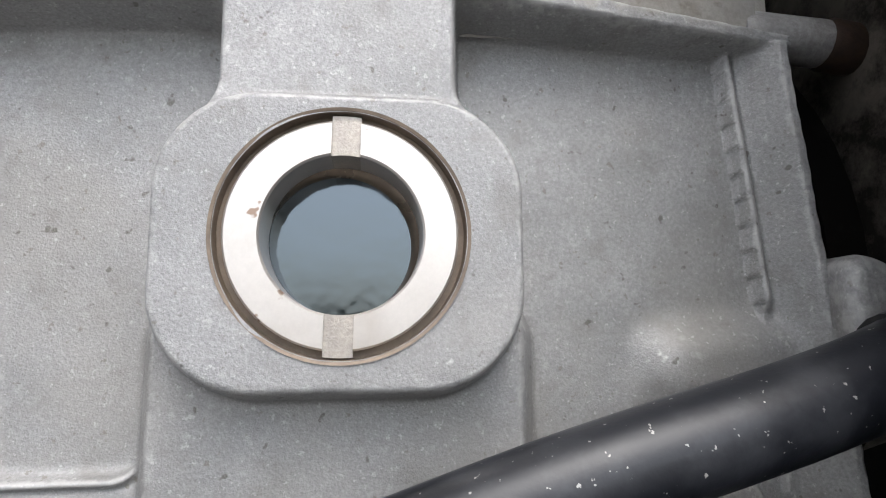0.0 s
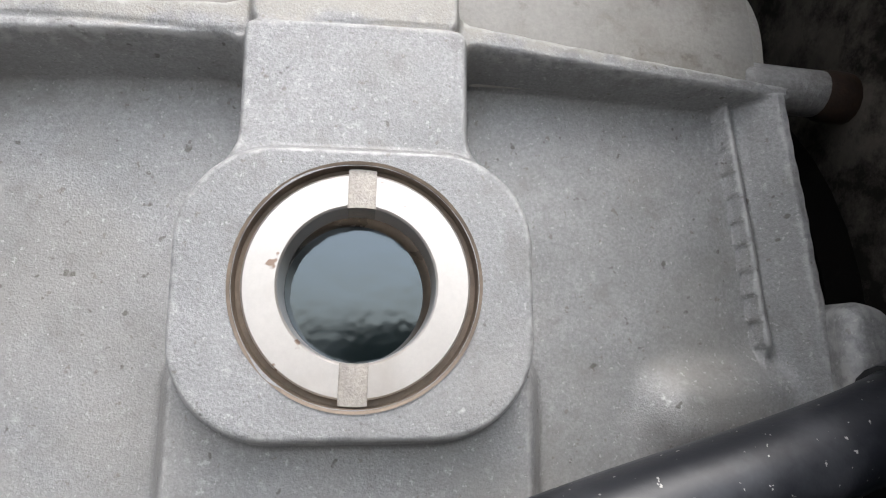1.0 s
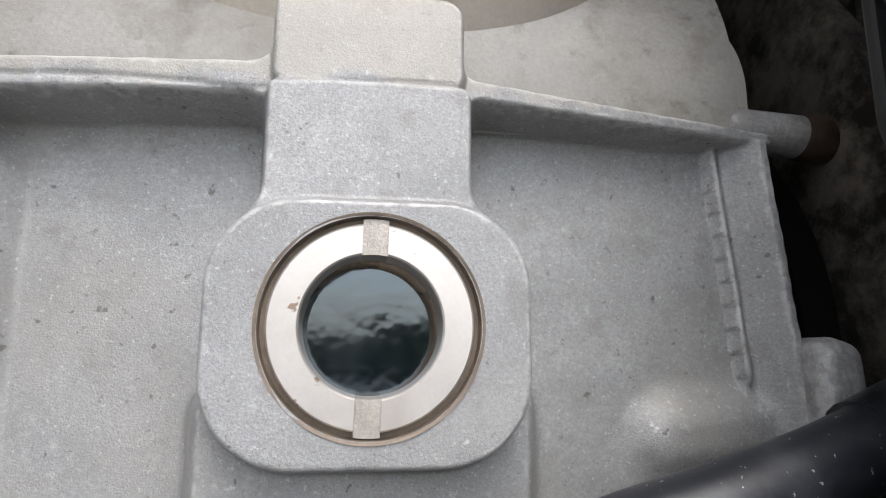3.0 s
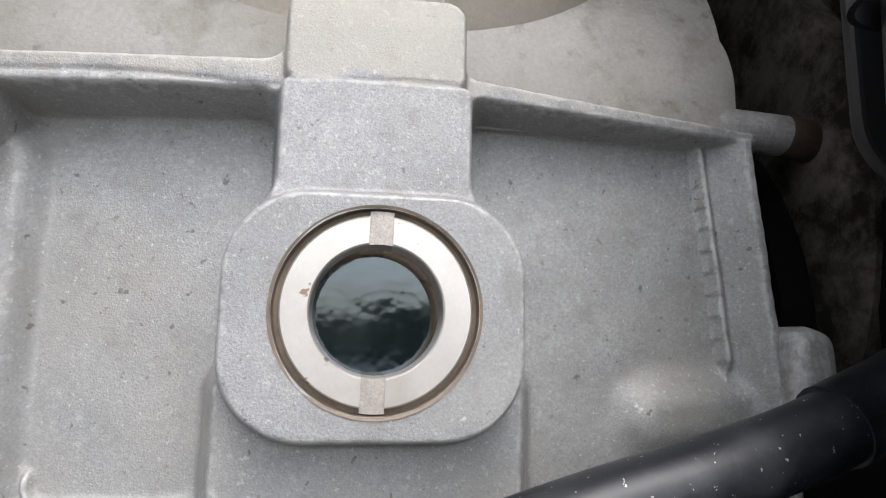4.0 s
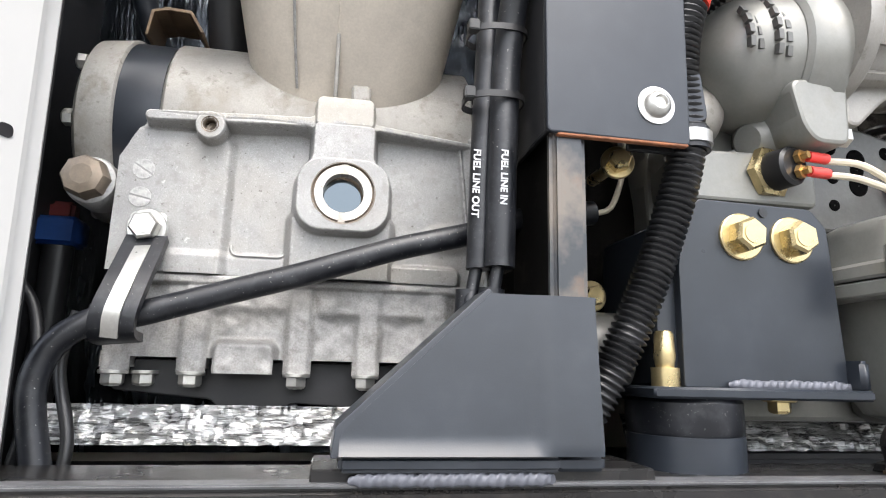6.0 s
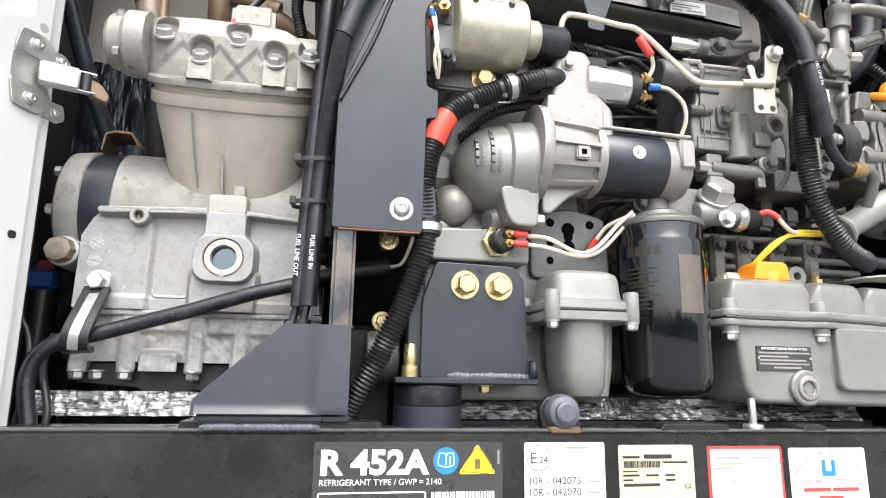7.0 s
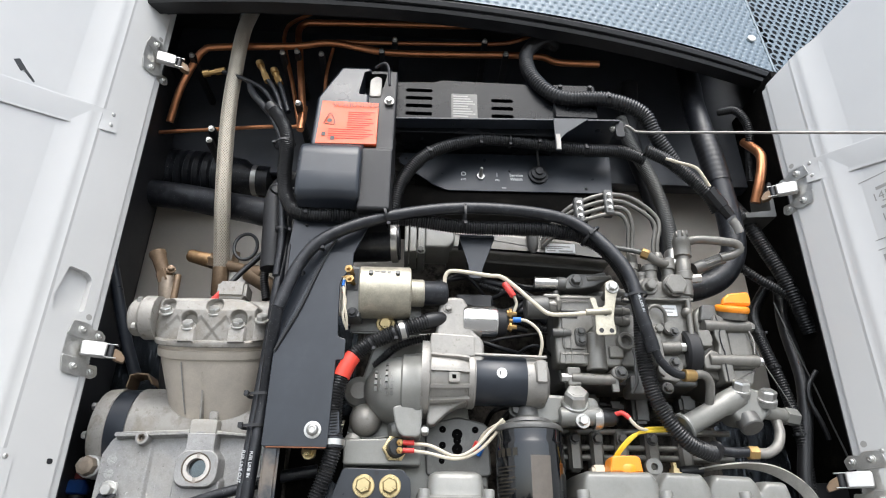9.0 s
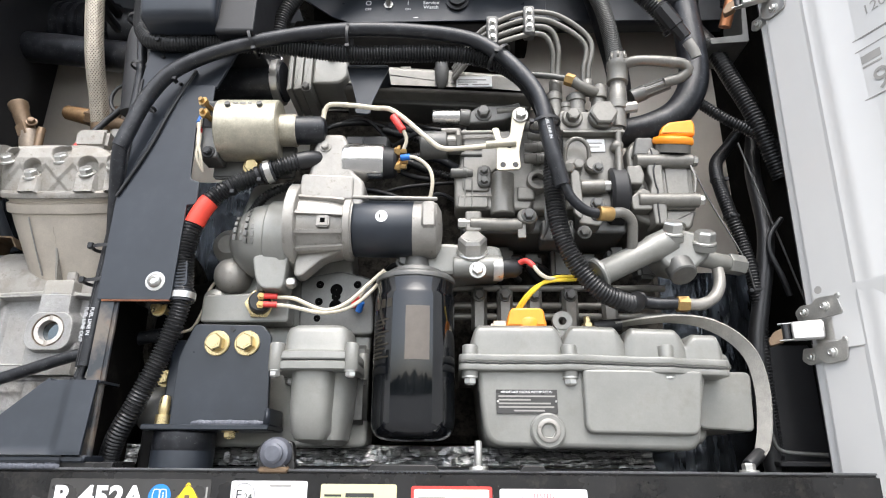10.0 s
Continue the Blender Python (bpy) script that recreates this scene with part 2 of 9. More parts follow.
PLASTIC = material("black_corrugated_plastic", (0.014, 0.014, 0.015), 0.38, 0.0, 0.2, 30, 0.0, 300, 0.05, 400, dust=0.15, dustcol=(0.1, 0.095, 0.09))
TIE = material("black_nylon", (0.012, 0.012, 0.013), 0.4, 0.0, 0.1, 30, 0.0, 300, 0.0)
WHITE = material("white_door_paint", (0.545, 0.54, 0.525), 0.34, 0.0, 0.03, 4, 0.0, 200, 0.05, 150, 0.0004, 0.06, (0.6, 0.58, 0.55), 8, coat=0.2)
CREAM = material("cream_inner_wall", (0.6, 0.55, 0.48), 0.5, 0.0, 0.06, 8, 0.04, 200, 0.1, 300, 0.0004, 0.15, (0.42, 0.38, 0.33), 9)
BLUEGREY = material("blue_grey_grille_paint", (0.135, 0.175, 0.205), 0.45, 0.1, 0.06, 10, 0.0, 200, 0.1, 500, 0.0003, 0.08, (0.3, 0.32, 0.34), 30)
ORANGE = material("orange_plastic", (0.93, 0.30, 0.015), 0.38, 0.0, 0.06, 40, 0.0, 200, 0.05, 400)
REDTAPE = material("red_tape", (0.72, 0.06, 0.035), 0.4, 0.0, 0.08, 60, 0.0, 200, 0.05, 400)
REDP = material("red_sleeve", (0.68, 0.06, 0.05), 0.4, 0.0, 0.1, 60, 0.0, 200, 0.0)
BLUEP = material("blue_sleeve", (0.02, 0.14, 0.5), 0.4, 0.0, 0.1, 60, 0.0, 200, 0.0)
WIREW = material("cream_wire", (0.62, 0.56, 0.44), 0.45, 0.0, 0.1, 60, 0.05, 300, 0.0)
WIREY = material("yellow_wire", (0.8, 0.58, 0.04), 0.45, 0.0, 0.1, 60, 0.0, 300, 0.0)
STRAP = material("tinned_braid", (0.46, 0.44, 0.40), 0.55, 0.3, 0.15, 80, 0.4, 900, 0.6, 900, 0.0008)
WARNC = material("orange_red_sticker", (0.74, 0.095, 0.025), 0.42, 0.0, 0.05, 20, 0.0, 300, 0.03, 200)
LWHITE = material("white_label", (0.82, 0.82, 0.81), 0.38, 0.0, 0.03, 15, 0.0, 300, 0.03, 200, dust=0.05)
LYELL = material("cream_yellow_label", (0.66, 0.6, 0.36), 0.4, 0.0, 0.05, 15, 0.0, 300, 0.03, 200)
LCREAM = material("pale_cream_label", (0.8, 0.71, 0.56), 0.4, 0.0, 0.04, 15, 0.0, 300, 0.03, 200)
LDARK = material("dark_label", (0.045, 0.043, 0.041), 0.3, 0.0, 0.15, 15, 0.0, 300, 0.03, 200)
LBLUE = material("blue_print", (0.02, 0.2, 0.6), 0.4, 0.0, 0.05, 15, 0.0, 300, 0.0)
LYEL2 = material("warning_yellow_print", (0.9, 0.68, 0.02), 0.4, 0.0, 0.05, 15, 0.0, 300, 0.0)
LRED = material("red_print", (0.75, 0.06, 0.05), 0.4, 0.0, 0.05, 15, 0.0, 300, 0.0)
INK = material("black_print", (0.03, 0.03, 0.03), 0.45, 0.0, 0.1, 15, 0.0, 300, 0.0)
DATAP = material("tan_grey_data_panel", (0.115, 0.098, 0.082), 0.35, 0.1, 0.12, 60, 0.1, 400, 0.0)
INKP = material("pale_grey_print", (0.5, 0.51, 0.52), 0.5, 0.0, 0.15, 200, 0.0, 300, 0.0)
INKBR = material("brown_print", (0.16, 0.05, 0.03), 0.5, 0.0, 0.1, 15, 0.0, 300, 0.0)
INKG = material("grey_print", (0.3, 0.29, 0.27), 0.45, 0.0, 0.1, 15, 0.0, 300, 0.0)
INKW = material("white_print", (0.85, 0.85, 0.84), 0.45, 0.0, 0.03, 15, 0.0, 300, 0.0)
INKGOLD = material("gold_print", (0.035, 0.030, 0.022), 0.4, 0.3, 0.1, 40, 0.0, 300, 0.0)
WELD = material("weld_bead", (0.11, 0.115, 0.135), 0.48, 0.2, 0.2, 80, 0.1, 400, 0.3, 500)
GLOSSBLK = material("gloss_black_filter_paint", (0.004, 0.0047, 0.006), 0.09, 0.0, 0.2, 15, 0.0, 300, 0.02, 200, dust=0.05, dustcol=(0.05, 0.05, 0.05), coat=0.4, spec=0.5)
FOIL = material("crinkled_foil_insulation", (0.115, 0.13, 0.15), 0.25, 0.75, 0.5, 25, 0.4, 160, 1.0, 90, 0.004, 0.35, (0.30, 0.32, 0.33), 60, stretch=(1.0, 1.0, 0.14))
# the black streaks paint the dark folds and reflections of the crinkles
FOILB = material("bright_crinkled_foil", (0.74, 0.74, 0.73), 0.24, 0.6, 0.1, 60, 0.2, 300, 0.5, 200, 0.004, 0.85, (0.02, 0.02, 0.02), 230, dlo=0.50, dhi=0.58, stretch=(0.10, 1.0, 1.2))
BRAID = material("stainless_braid", (0.52, 0.47, 0.39), 0.42, 0.35, 0.15, 60, 0.2, 600, 0.3, 900)
GROUND = material("grey_asphalt", (0.17, 0.167, 0.16), 0.85, 0.0, 0.25, 0.6, 0.2, 40, 0.3, 60, 0.004)
TREES = material("dark_tree_foliage", (0.035, 0.05, 0.025), 0.8, 0.0, 0.4, 0.5, 0.3, 3, 0.3, 3, 0.1)

# ---- building helpers ----
place = {}


def thing(name, at, label, category, group="", kind=""):
    ob = new(name)
    ob.location = at
    ob.empty_display_size = 0.01
    place[ob] = Vector(at)
    return tagged(ob, label, category, group, kind)


def finish(bm, angle=38):
    bmesh.ops.recalc_face_normals(bm, faces=bm.faces[:])
    for f in bm.faces:
        f.smooth = True
        if len(f.verts) > 4:
            f.smooth = False
        elif len(bm.faces) < 400:
            size = f.calc_area()
            least = min((g.calc_area() for e in f.edges for g in e.link_faces if g is not f), default=size)
            curved = any(e.calc_face_angle(0) > 0.02 and e.calc_face_angle(0) < 0.6 and 0.6 * size < g.calc_area() < 1.7 * size
                         for e in f.edges if len(e.link_faces) == 2 for g in e.link_faces if g is not f)
            f.smooth = curved or size < 9 * least
    lim = radians(angle)
    for e in bm.edges:
        if len(e.link_faces) == 2 and e.calc_face_angle(0) > lim:
            e.smooth = False


def part(name, bm, mat, parent=None, label="", angle=38):
    finish(bm, angle)
    vs = [v.co for v in bm.verts]
    lo = Vector([min(v[i] for v in vs) for i in range(3)])
    hi = Vector([max(v[i] for v in vs) for i in range(3)])
    mid = (lo + hi) / 2
    bmesh.ops.translate(bm, verts=bm.verts[:], vec=-mid)
    me = bpy.data.meshes.new(name)
    bm.to_mesh(me)
    bm.free()
    me.materials.append(mat)
    ob = new(name, me)
    place[ob] = mid
    if parent:
        ob.parent = parent
        ob.location = mid - place[parent]
    else:
        ob.location = mid
    if label:
        ob["label"] = label
    return ob


def B():
    return bmesh.new()


def box(bm, x0, x1, y0, y1, z0, z1, bev=0.0, seg=2):
    r = bmesh.ops.create_cube(bm, size=1.0)
    vs = r["verts"]
    for v in vs:
        v.co = Vector(((x0 + x1) / 2 + v.co.x * (x1 - x0), (y0 + y1) / 2 + v.co.y * (y1 - y0), (z0 + z1) / 2 + v.co.z * (z1 - z0)))
    if bev:
        es = list({e for v in vs for e in v.link_edges})
        bmesh.ops.bevel(bm, geom=es, offset=bev, segments=seg, affect='EDGES', clamp_overlap=True)
    return bm


def basis(axis):
    a = Vector(axis).normalized()
    return a.to_track_quat('Z', 'Y').to_matrix()


def lathe(bm, origin, axis, prof, seg=32, cap=True):
    """prof: (distance along axis, radius) from first to last."""
    m, o = basis(axis), Vector(origin)
    rings = []
    for d, r in prof:
        rings.append([bm.verts.new(o + m @ Vector((r * math.cos(2 * math.pi * i / seg), r * math.sin(2 * math.pi * i / seg), d))) for i in range(seg)])
    for a, b in zip(rings, rings[1:]):
        for i in range(seg):
            bm.faces.new((a[i], a[(i + 1) % seg], b[(i + 1) % seg], b[i]))
    if cap:
        bm.faces.new(rings[0][::-1])
        bm.faces.new(rings[-1])
    return bm


def rod(bm, p, q, r, seg=16, bev=0.0):
    p, q = Vector(p), Vector(q)
    d = (q - p).length
    bev = min(bev, r * 0.9, d * 0.45)
    prof = [(0, r), (d, r)] if not bev else [(0, r - bev), (bev * 0.3, r - bev * 0.3), (bev, r), (d - bev, r), (d - bev * 0.3, r - bev * 0.3), (d, r - bev)]
    return lathe(bm, p, q - p, prof, seg)


def rounded(pts, rad, n=4):
    """Polygon (2D) with rounded corners; rad one number or one per corner."""
    out = []
    k = len(pts)
    rads = rad if isinstance(rad, (list, tuple)) else [rad] * k
    for i in range(k):
        p, a, b = Vector(pts[i]), Vector(pts[i - 1]), Vector(pts[(i + 1) % k])
        r = min(rads[i], (a - p).length * 0.49, (b - p).length * 0.49)
        if r < 1e-5:
            out.append(tuple(p))
            continue
        u, w = p + (a - p).normalized() * r, p + (b - p).normalized() * r
        for j in range(n + 1):
            t = j / n
            out.append(tuple(u * (1 - t) ** 2 + p * 2 * t * (1 - t) + w * t * t))
    return out


def prism(bm, pts, y0, y1, plane="xz", bev=0.0, seg=2):
    """A polygon extruded between two values of the third axis, its rims rounded off by bev."""
    def put(a, b, c):
        return {"xz": (a, c, b), "xy": (a, b, c), "yz": (c, a, b)}[plane]
    clean = [Vector(p) for i, p in enumerate(pts) if (Vector(p) - Vector(pts[i - 1])).length > 1e-6]
    n = len(clean)
    area = sum(clean[i - 1].x * clean[i].y - clean[i].x * clean[i - 1].y for i in range(n))
    turn = 1 if area > 0 else -1
    inward = []
    for i in range(n):
        d0, d1 = (clean[i] - clean[i - 1]).normalized(), (clean[(i + 1) % n] - clean[i]).normalized()
        n0, n1 = Vector((-d0.y, d0.x)) * turn, Vector((-d1.y, d1.x)) * turn
        m = n0 + n1
        m = m.normalized() if m.length > 1e-6 else n0
        inward.append(m / max(0.6, m.dot(n0)))
    bev = min(bev, abs(y1 - y0) * 0.45)
    s = 1 if y1 > y0 else -1
    steps = []
    if bev:
        for k in range(seg + 1):
            t = math.pi / 2 * k / seg
            steps.append((bev * (1 - math.sin(t)), y0 + s * bev * (1 - math.cos(t))))
        steps += [(i, y0 + y1 - y) for i, y in steps[::-1]]
    else:
        steps = [(0.0, y0), (0.0, y1)]
    rings = [[bm.verts.new(put(*(p + w * off), y)) for p, w in zip(clean, inward)] for off, y in steps]
    bm.faces.new(rings[0])
    bm.faces.new(rings[-1][::-1])
    for a, b in zip(rings, rings[1:]):
        for i in range(n):
            bm.faces.new((a[i], b[i], b[(i + 1) % n], a[(i + 1) % n]))
    return bm


def curve(pts, step):
    """Catmull-Rom through pts, at even steps."""
    P = [Vector(p) for p in pts]
    P = [P[0] * 2 - P[1]] + P + [P[-1] * 2 - P[-2]]
    fine = []
    for i in range(1, len(P) - 2):
        a, b, c, d = P[i - 1:i + 3]
        for j in range(24):
            t = j / 24
            fine.append(0.5 * (2 * b + (c - a) * t + (2 * a - 5 * b + 4 * c - d) * t * t + (3 * b - a - 3 * c + d) * t ** 3))
    fine.append(P[-2])
    out, acc = [fine[0]], 0.0
    for a, b in zip(fine, fine[1:]):
        seg = (b - a).length
        while acc + seg >= step:
            f = (step - acc) / seg
            a = a + (b - a) * f
            seg = (b - a).length
            out.append(a.copy())
            acc = 0.0
        acc += seg
    if (out[-1] - fine[-1]).length > step * 0.3:
        out.append(fine[-1])
    return out


def frames(c):
    t = [(c[min(i + 1, len(c) - 1)] - c[max(i - 1, 0)]).normalized() for i in range(len(c))]
    n = t[0].orthogonal().normalized()
    out = []
    for i, d in enumerate(t):
        n = (n - d * n.dot(d)).normalized()
        out.append((d, n, d.cross(n)))
    return out


def hose(bm, pts, r, seg=14, step=0.006, pitch=0.0, amp=0.0, flat=1.0, raw=False):
    """A swept tube. pitch and amp make it corrugated."""
    if pitch:
        step = pitch / 4
    c = [Vector(p) for p in pts] if raw else curve(pts, step)
    rings = []
    for i, (p, (d, n, b)) in enumerate(zip(c, frames(c))):
        rr = r + (amp * (1, 0.75, -1, -0.75)[i % 4] if pitch else 0)
        rings.append([bm.verts.new(p + n * (rr * math.cos(2 * math.pi * k / seg)) + b * (rr * flat * math.sin(2 * math.pi * k / seg))) for k in range(seg)])
    for a, b in zip(rings, rings[1:]):
        for k in range(seg):
            bm.faces.new((a[k], a[(k + 1) % seg], b[(k + 1) % seg], b[k]))
    bm.faces.new(rings[0][::-1])
    bm.faces.new(rings[-1])
    return bm


def strip(bm, pts, width, thick, across, step=0.005):
    """A flat band along a curve; across: the direction of its width."""
    c, w = curve(pts, step), Vector(across).normalized()
    rings = []
    for p, (d, n, b) in zip(c, frames(c)):
        u = (w - d * w.dot(d)).normalized()
        v = d.cross(u)
        rings.append([bm.verts.new(p + u * (sx * width / 2) + v * (sy * thick / 2)) for sx, sy in ((-1, -1), (1, -1), (1, 1), (-1, 1))])
    for a, b in zip(rings, rings[1:]):
        for k in range(4):
            bm.faces.new((a[k], a[(k + 1) % 4], b[(k + 1) % 4], b[k]))
    bm.faces.new(rings[0][::-1])
    bm.faces.new(rings[-1])
    return bm


bolt_mesh = {}


def bolt(parent, p, axis, r, mat, name="bolt", washer=1.45, sides=6, tall=1.1, label=""):
    """A screw head with its washer; r is half the width across the corners. Alike ones share one mesh."""
    key = (round(r, 4), mat.name, washer, sides, tall)
    if key not in bolt_mesh:
        bm = B()
        z = 0.0
        if washer:
            lathe(bm, (0, 0, -0.001), (0, 0, 1), [(0, r * washer), (0.0012 + r * 0.12, r * washer), (0.0016 + r * 0.16, r * washer * 0.94)], 24)
            z = r * 0.16 + 0.0005
        lathe(bm, (0, 0, z - 0.001), (0, 0, 1), [(0, r), (r * tall * 0.82, r), (r * tall, r * 0.84)], sides)
        lathe(bm, (0, 0, z + r * tall - 0.0025), (0, 0, 1), [(0, r * 0.62), (0.0021, r * 0.6)], 20)
        finish(bm, 30)
        me = bpy.data.meshes.new(name)
        bm.to_mesh(me)
        bm.free()
        me.materials.append(mat)
        bolt_mesh[key] = me
    ob = new(name, bolt_mesh[key])
    m = basis(axis).to_4x4() @ Matrix.Rotation(random.uniform(0, 1.0), 4, 'Z')
    base = place[parent] if parent else Vector((0, 0, 0))
    ob.matrix_basis = Matrix.Translation(Vector(p) - base) @ m
    ob.parent = parent
    place[ob] = Vector(p)
    if label:
        ob["label"] = label
    return ob


def zip_tie(p, axis, r, name="cable_tie", label="black nylon cable tie with its square lock on the hose"):
    t = thing(name, p, label, "cable tie", "cable ties")
    bm = B()
    m, o = basis(axis), Vector(p)
    prof = [(-0.0022, r), (-0.0022, r + 0.0013), (0.0022, r + 0.0013), (0.0022, r), (-0.0022, r)]
    lathe(bm, o, axis, prof, 24, cap=False)
    part("band", bm, TIE, t)
    bm = B()
    side = m @ Vector((random.choice((-1, 1)), -0.3, 0))
    side = Vector((side.x, min(side.y, -0.2), side.z)).normalized()
    q = o + side * (r + 0.0022)
    box(bm, q.x - 0.0032, q.x + 0.0032, q.y - 0.0028, q.y + 0.0028, q.z - 0.003, q.z + 0.003, 0.0006)
    part("lock", bm, TIE, t)
    return t


def writing(parent, words, size, at, mat, name="writing", rot=(90, 0, 0), align='LEFT', bold=0.0, squeeze=1.0, label=""):
    c = bpy.data.curves.new(name, 'FONT')
    c.body, c.size, c.align_x = words, size, align
    c.extrude = 0.00012
    c.offset = bold
    c.space_character = 1.02
    t = bpy.data.objects.new("temporary", c)
    scene.collection.objects.link(t)
    me = bpy.data.meshes.new_from_object(t.evaluated_get(bpy.context.evaluated_depsgraph_get()))
    bpy.data.objects.remove(t)
    bpy.data.curves.remove(c)
    me.name = name
    me.materials.clear()
    me.materials.append(mat)
    ob = new(name, me)
    base = place[parent] if parent else Vector((0, 0, 0))
    ob.matrix_basis = pose(*(Vector(at) - base), *rot) @ Matrix.Diagonal((squeeze, 1, 1, 1))
    ob.parent = parent
    place[ob] = Vector(at)
    if label:
        ob["label"] = label
    return ob


def bars(parent, rows, mat, y=None, name="print_bar"):
    """Unreadable print: rows of (x0, x1, z0, z1) at depth y, each a thin bar of its own."""
    for x0, x1, z0, z1 in rows:
        bm = B()
        box(bm, x0, x1, y - 0.0002, y + 0.0003, z0, z1)
        part(name, bm, mat, parent)

# ---- the setting ----
def slab(name, x0, x1, y0, y1, z0, z1, mat, label, category, bev=0.0):
    bm = B()
    box(bm, x0, x1, y0, y1, z0, z1, bev)
    return tagged(part(name, bm, mat), label, category, kind="structure")


bm = B()
bmesh.ops.create_grid(bm, x_segments=8, y_segments=8, size=400)
tagged(part("ground", bm, GROUND), "grey asphalt yard under an overcast sky", "ground", kind="structure")

bm = B()
random.seed(4)
prev = None
for i in range(-60, 61):
    h = 3.0 + 0.8 * noise.noise((i * 0.21, 0, 0)) + random.uniform(-0.12, 0.12)
    a, b = bm.verts.new((i * 1.6, -34 + 2 * noise.noise((i * 0.3, 5, 0)), 0)), bm.verts.new((i * 1.6, -34, h))
    if prev:
        bm.faces.new((prev[0], a, b, prev[1]))
    prev = (a, b)
tagged(part("backdrop", bm, TREES), "dark line of trees across the yard", "trees", kind="structure")

slab("wall_back", -0.34, 1.36, 0.405, 0.44, 1.36, 2.9, CREAM, "cream painted inner rear wall of the compartment", "wall")
slab("wall_body", -0.75, 1.85, 0.445, 0.50, 0.0, 2.9, WHITE, "plain white body wall that carries the unit", "wall")
slab("wall_left", -0.34, -0.30, 0.10, 0.405, 1.36, 2.9, BLACKM, "matt black side wall of the compartment", "wall")
slab("wall_right", 1.202, 1.2155, 0.105, 0.405, 1.36, 2.54, SHADEBLACK, "matt black side wall of the compartment", "wall")
slab("floor", -0.34, 1.36, 0.09, 0.405, 1.36, 1.39, BLACKM, "black steel floor pan of the compartment", "floor")
slab("wall_upper", -0.30, 1.30, 0.30, 0.34, 2.335, 2.80, WALLB, "black sheet steel panel behind the copper tubes", "wall")


def crinkled(name, corner, u, v, nu, nv, mat, amp, label, category, f=1.0):
    bm = B()
    o, u, v = Vector(corner), Vector(u), Vector(v)
    n = u.cross(v).normalized()
    g = []
    for j in range(nv + 1):
        row = []
        for i in range(nu + 1):
            p = o + u * (i / nu) + v * (j / nv)
            row.append(bm.verts.new(p + n * amp * (noise.noise(p * 45 * f) + 0.6 * noise.noise(p * 110 * f))))
        g.append(row)
    for j in range(nv):
        for i in range(nu):
            bm.faces.new((g[j][i], g[j][i + 1], g[j + 1][i + 1], g[j + 1][i]))
    r = bmesh.ops.solidify(bm, geom=bm.faces[:], thickness=0.004)
    return tagged(part(name, bm, mat, angle=25), label, category, kind="structure")


crinkled("lining_rear_left", (-0.30, 0.395, 1.40), (0.56, 0, 0), (0, 0, 0.60), 60, 60, FOIL, 0.004, "dark crinkled foil insulation on the rear wall", "insulation")
crinkled("lining_side_left", (-0.292, 0.40, 1.40), (0, -0.26, 0), (0, 0, 0.61), 44, 60, FOIL, 0.004, "dark crinkled foil insulation on the side wall", "insulation")
crinkled("lining_rear_right", (0.92, 0.395, 1.42), (0.28, 0, 0), (0, 0, 0.38), 30, 42, FOIL, 0.004, "dark crinkled foil insulation on the rear wall", "insulation")
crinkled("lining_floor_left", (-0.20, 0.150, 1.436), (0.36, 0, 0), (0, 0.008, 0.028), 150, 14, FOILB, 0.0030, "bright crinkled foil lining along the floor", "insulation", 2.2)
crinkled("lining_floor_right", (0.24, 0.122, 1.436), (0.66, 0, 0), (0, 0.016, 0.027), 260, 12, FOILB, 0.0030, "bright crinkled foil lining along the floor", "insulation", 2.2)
bm = B()
box(bm, 0.235, 0.905, 0.118, 0.165, 1.37, 1.434, 0.004)
tagged(part("trim_floor_ledge", bm, BLACKM), "black painted steel ledge under the foil lining", "ledge", kind="structure")

# frame rail across the front, open steel box section with a rolled edge
rail = thing("frame_rail", (0.48, 0.05, 1.20), "worn black painted steel frame rail under the engine", "rail", kind="structure")
bm = B()
box(bm, -0.235, 1.19, 0.006, 0.09, 1.20, 1.4315, 0.004, 3)
part("beam", bm, RAILP, rail)
# pale strip: worn paint and the bevel's highlight in one grey
bm = B()
box(bm, -0.235, 1.19, 0.0075, 0.024, 1.4305, 1.4330, 0.001)
part("pale_top_edge", bm, EDGEPALE, rail, "worn pale upper edge with its highlight in the colour")
bm = B()
box(bm, -0.235, 1.19, 0.08, 0.22, 1.385, 1.402, 0.002)
part("rear_flange", bm, BLACKM, rail)
random.seed(11)


def weld(parent, x0, x1, y, z, r=0.0045):
    """A flat bead of overlapping ripples."""
    bm = B()
    n = int((x1 - x0) / 0.0055) * 8
    rings = []
    for i in range(n + 1):
        p = Vector((x0 + (x1 - x0) * i / n, y, z + 0.0006 * noise.noise((i * 0.05, x0 * 90, 0))))
        rr = r * (0.92 + 0.22 * noise.noise((i * 0.09, 3, x0 * 50))) * min(1.0, 0.6 + i * 0.05, 0.6 + (n - i) * 0.05)
        rings.append([bm.verts.new(p + Vector((0.002 * math.cos(a), (0.55 * rr + 0.0005 * math.sin(i * math.pi / 4 + a * 2)) * math.cos(a), rr * (1 + 0.10 * math.sin(i * math.pi / 4 + a * 2)) * math.sin(a)))) for a in [2 * math.pi * k / 10 for k in range(10)]])
    for a, b in zip(rings, rings[1:]):
        for k in range(10):
            bm.faces.new((a[k], a[(k + 1) % 10], b[(k + 1) % 10], b[k]))
    bm.faces.new(rings[0][::-1])
    bm.faces.new(rings[-1])
    part("weld_bead", bm, WELD, parent, "rippled grey weld bead", angle=70)


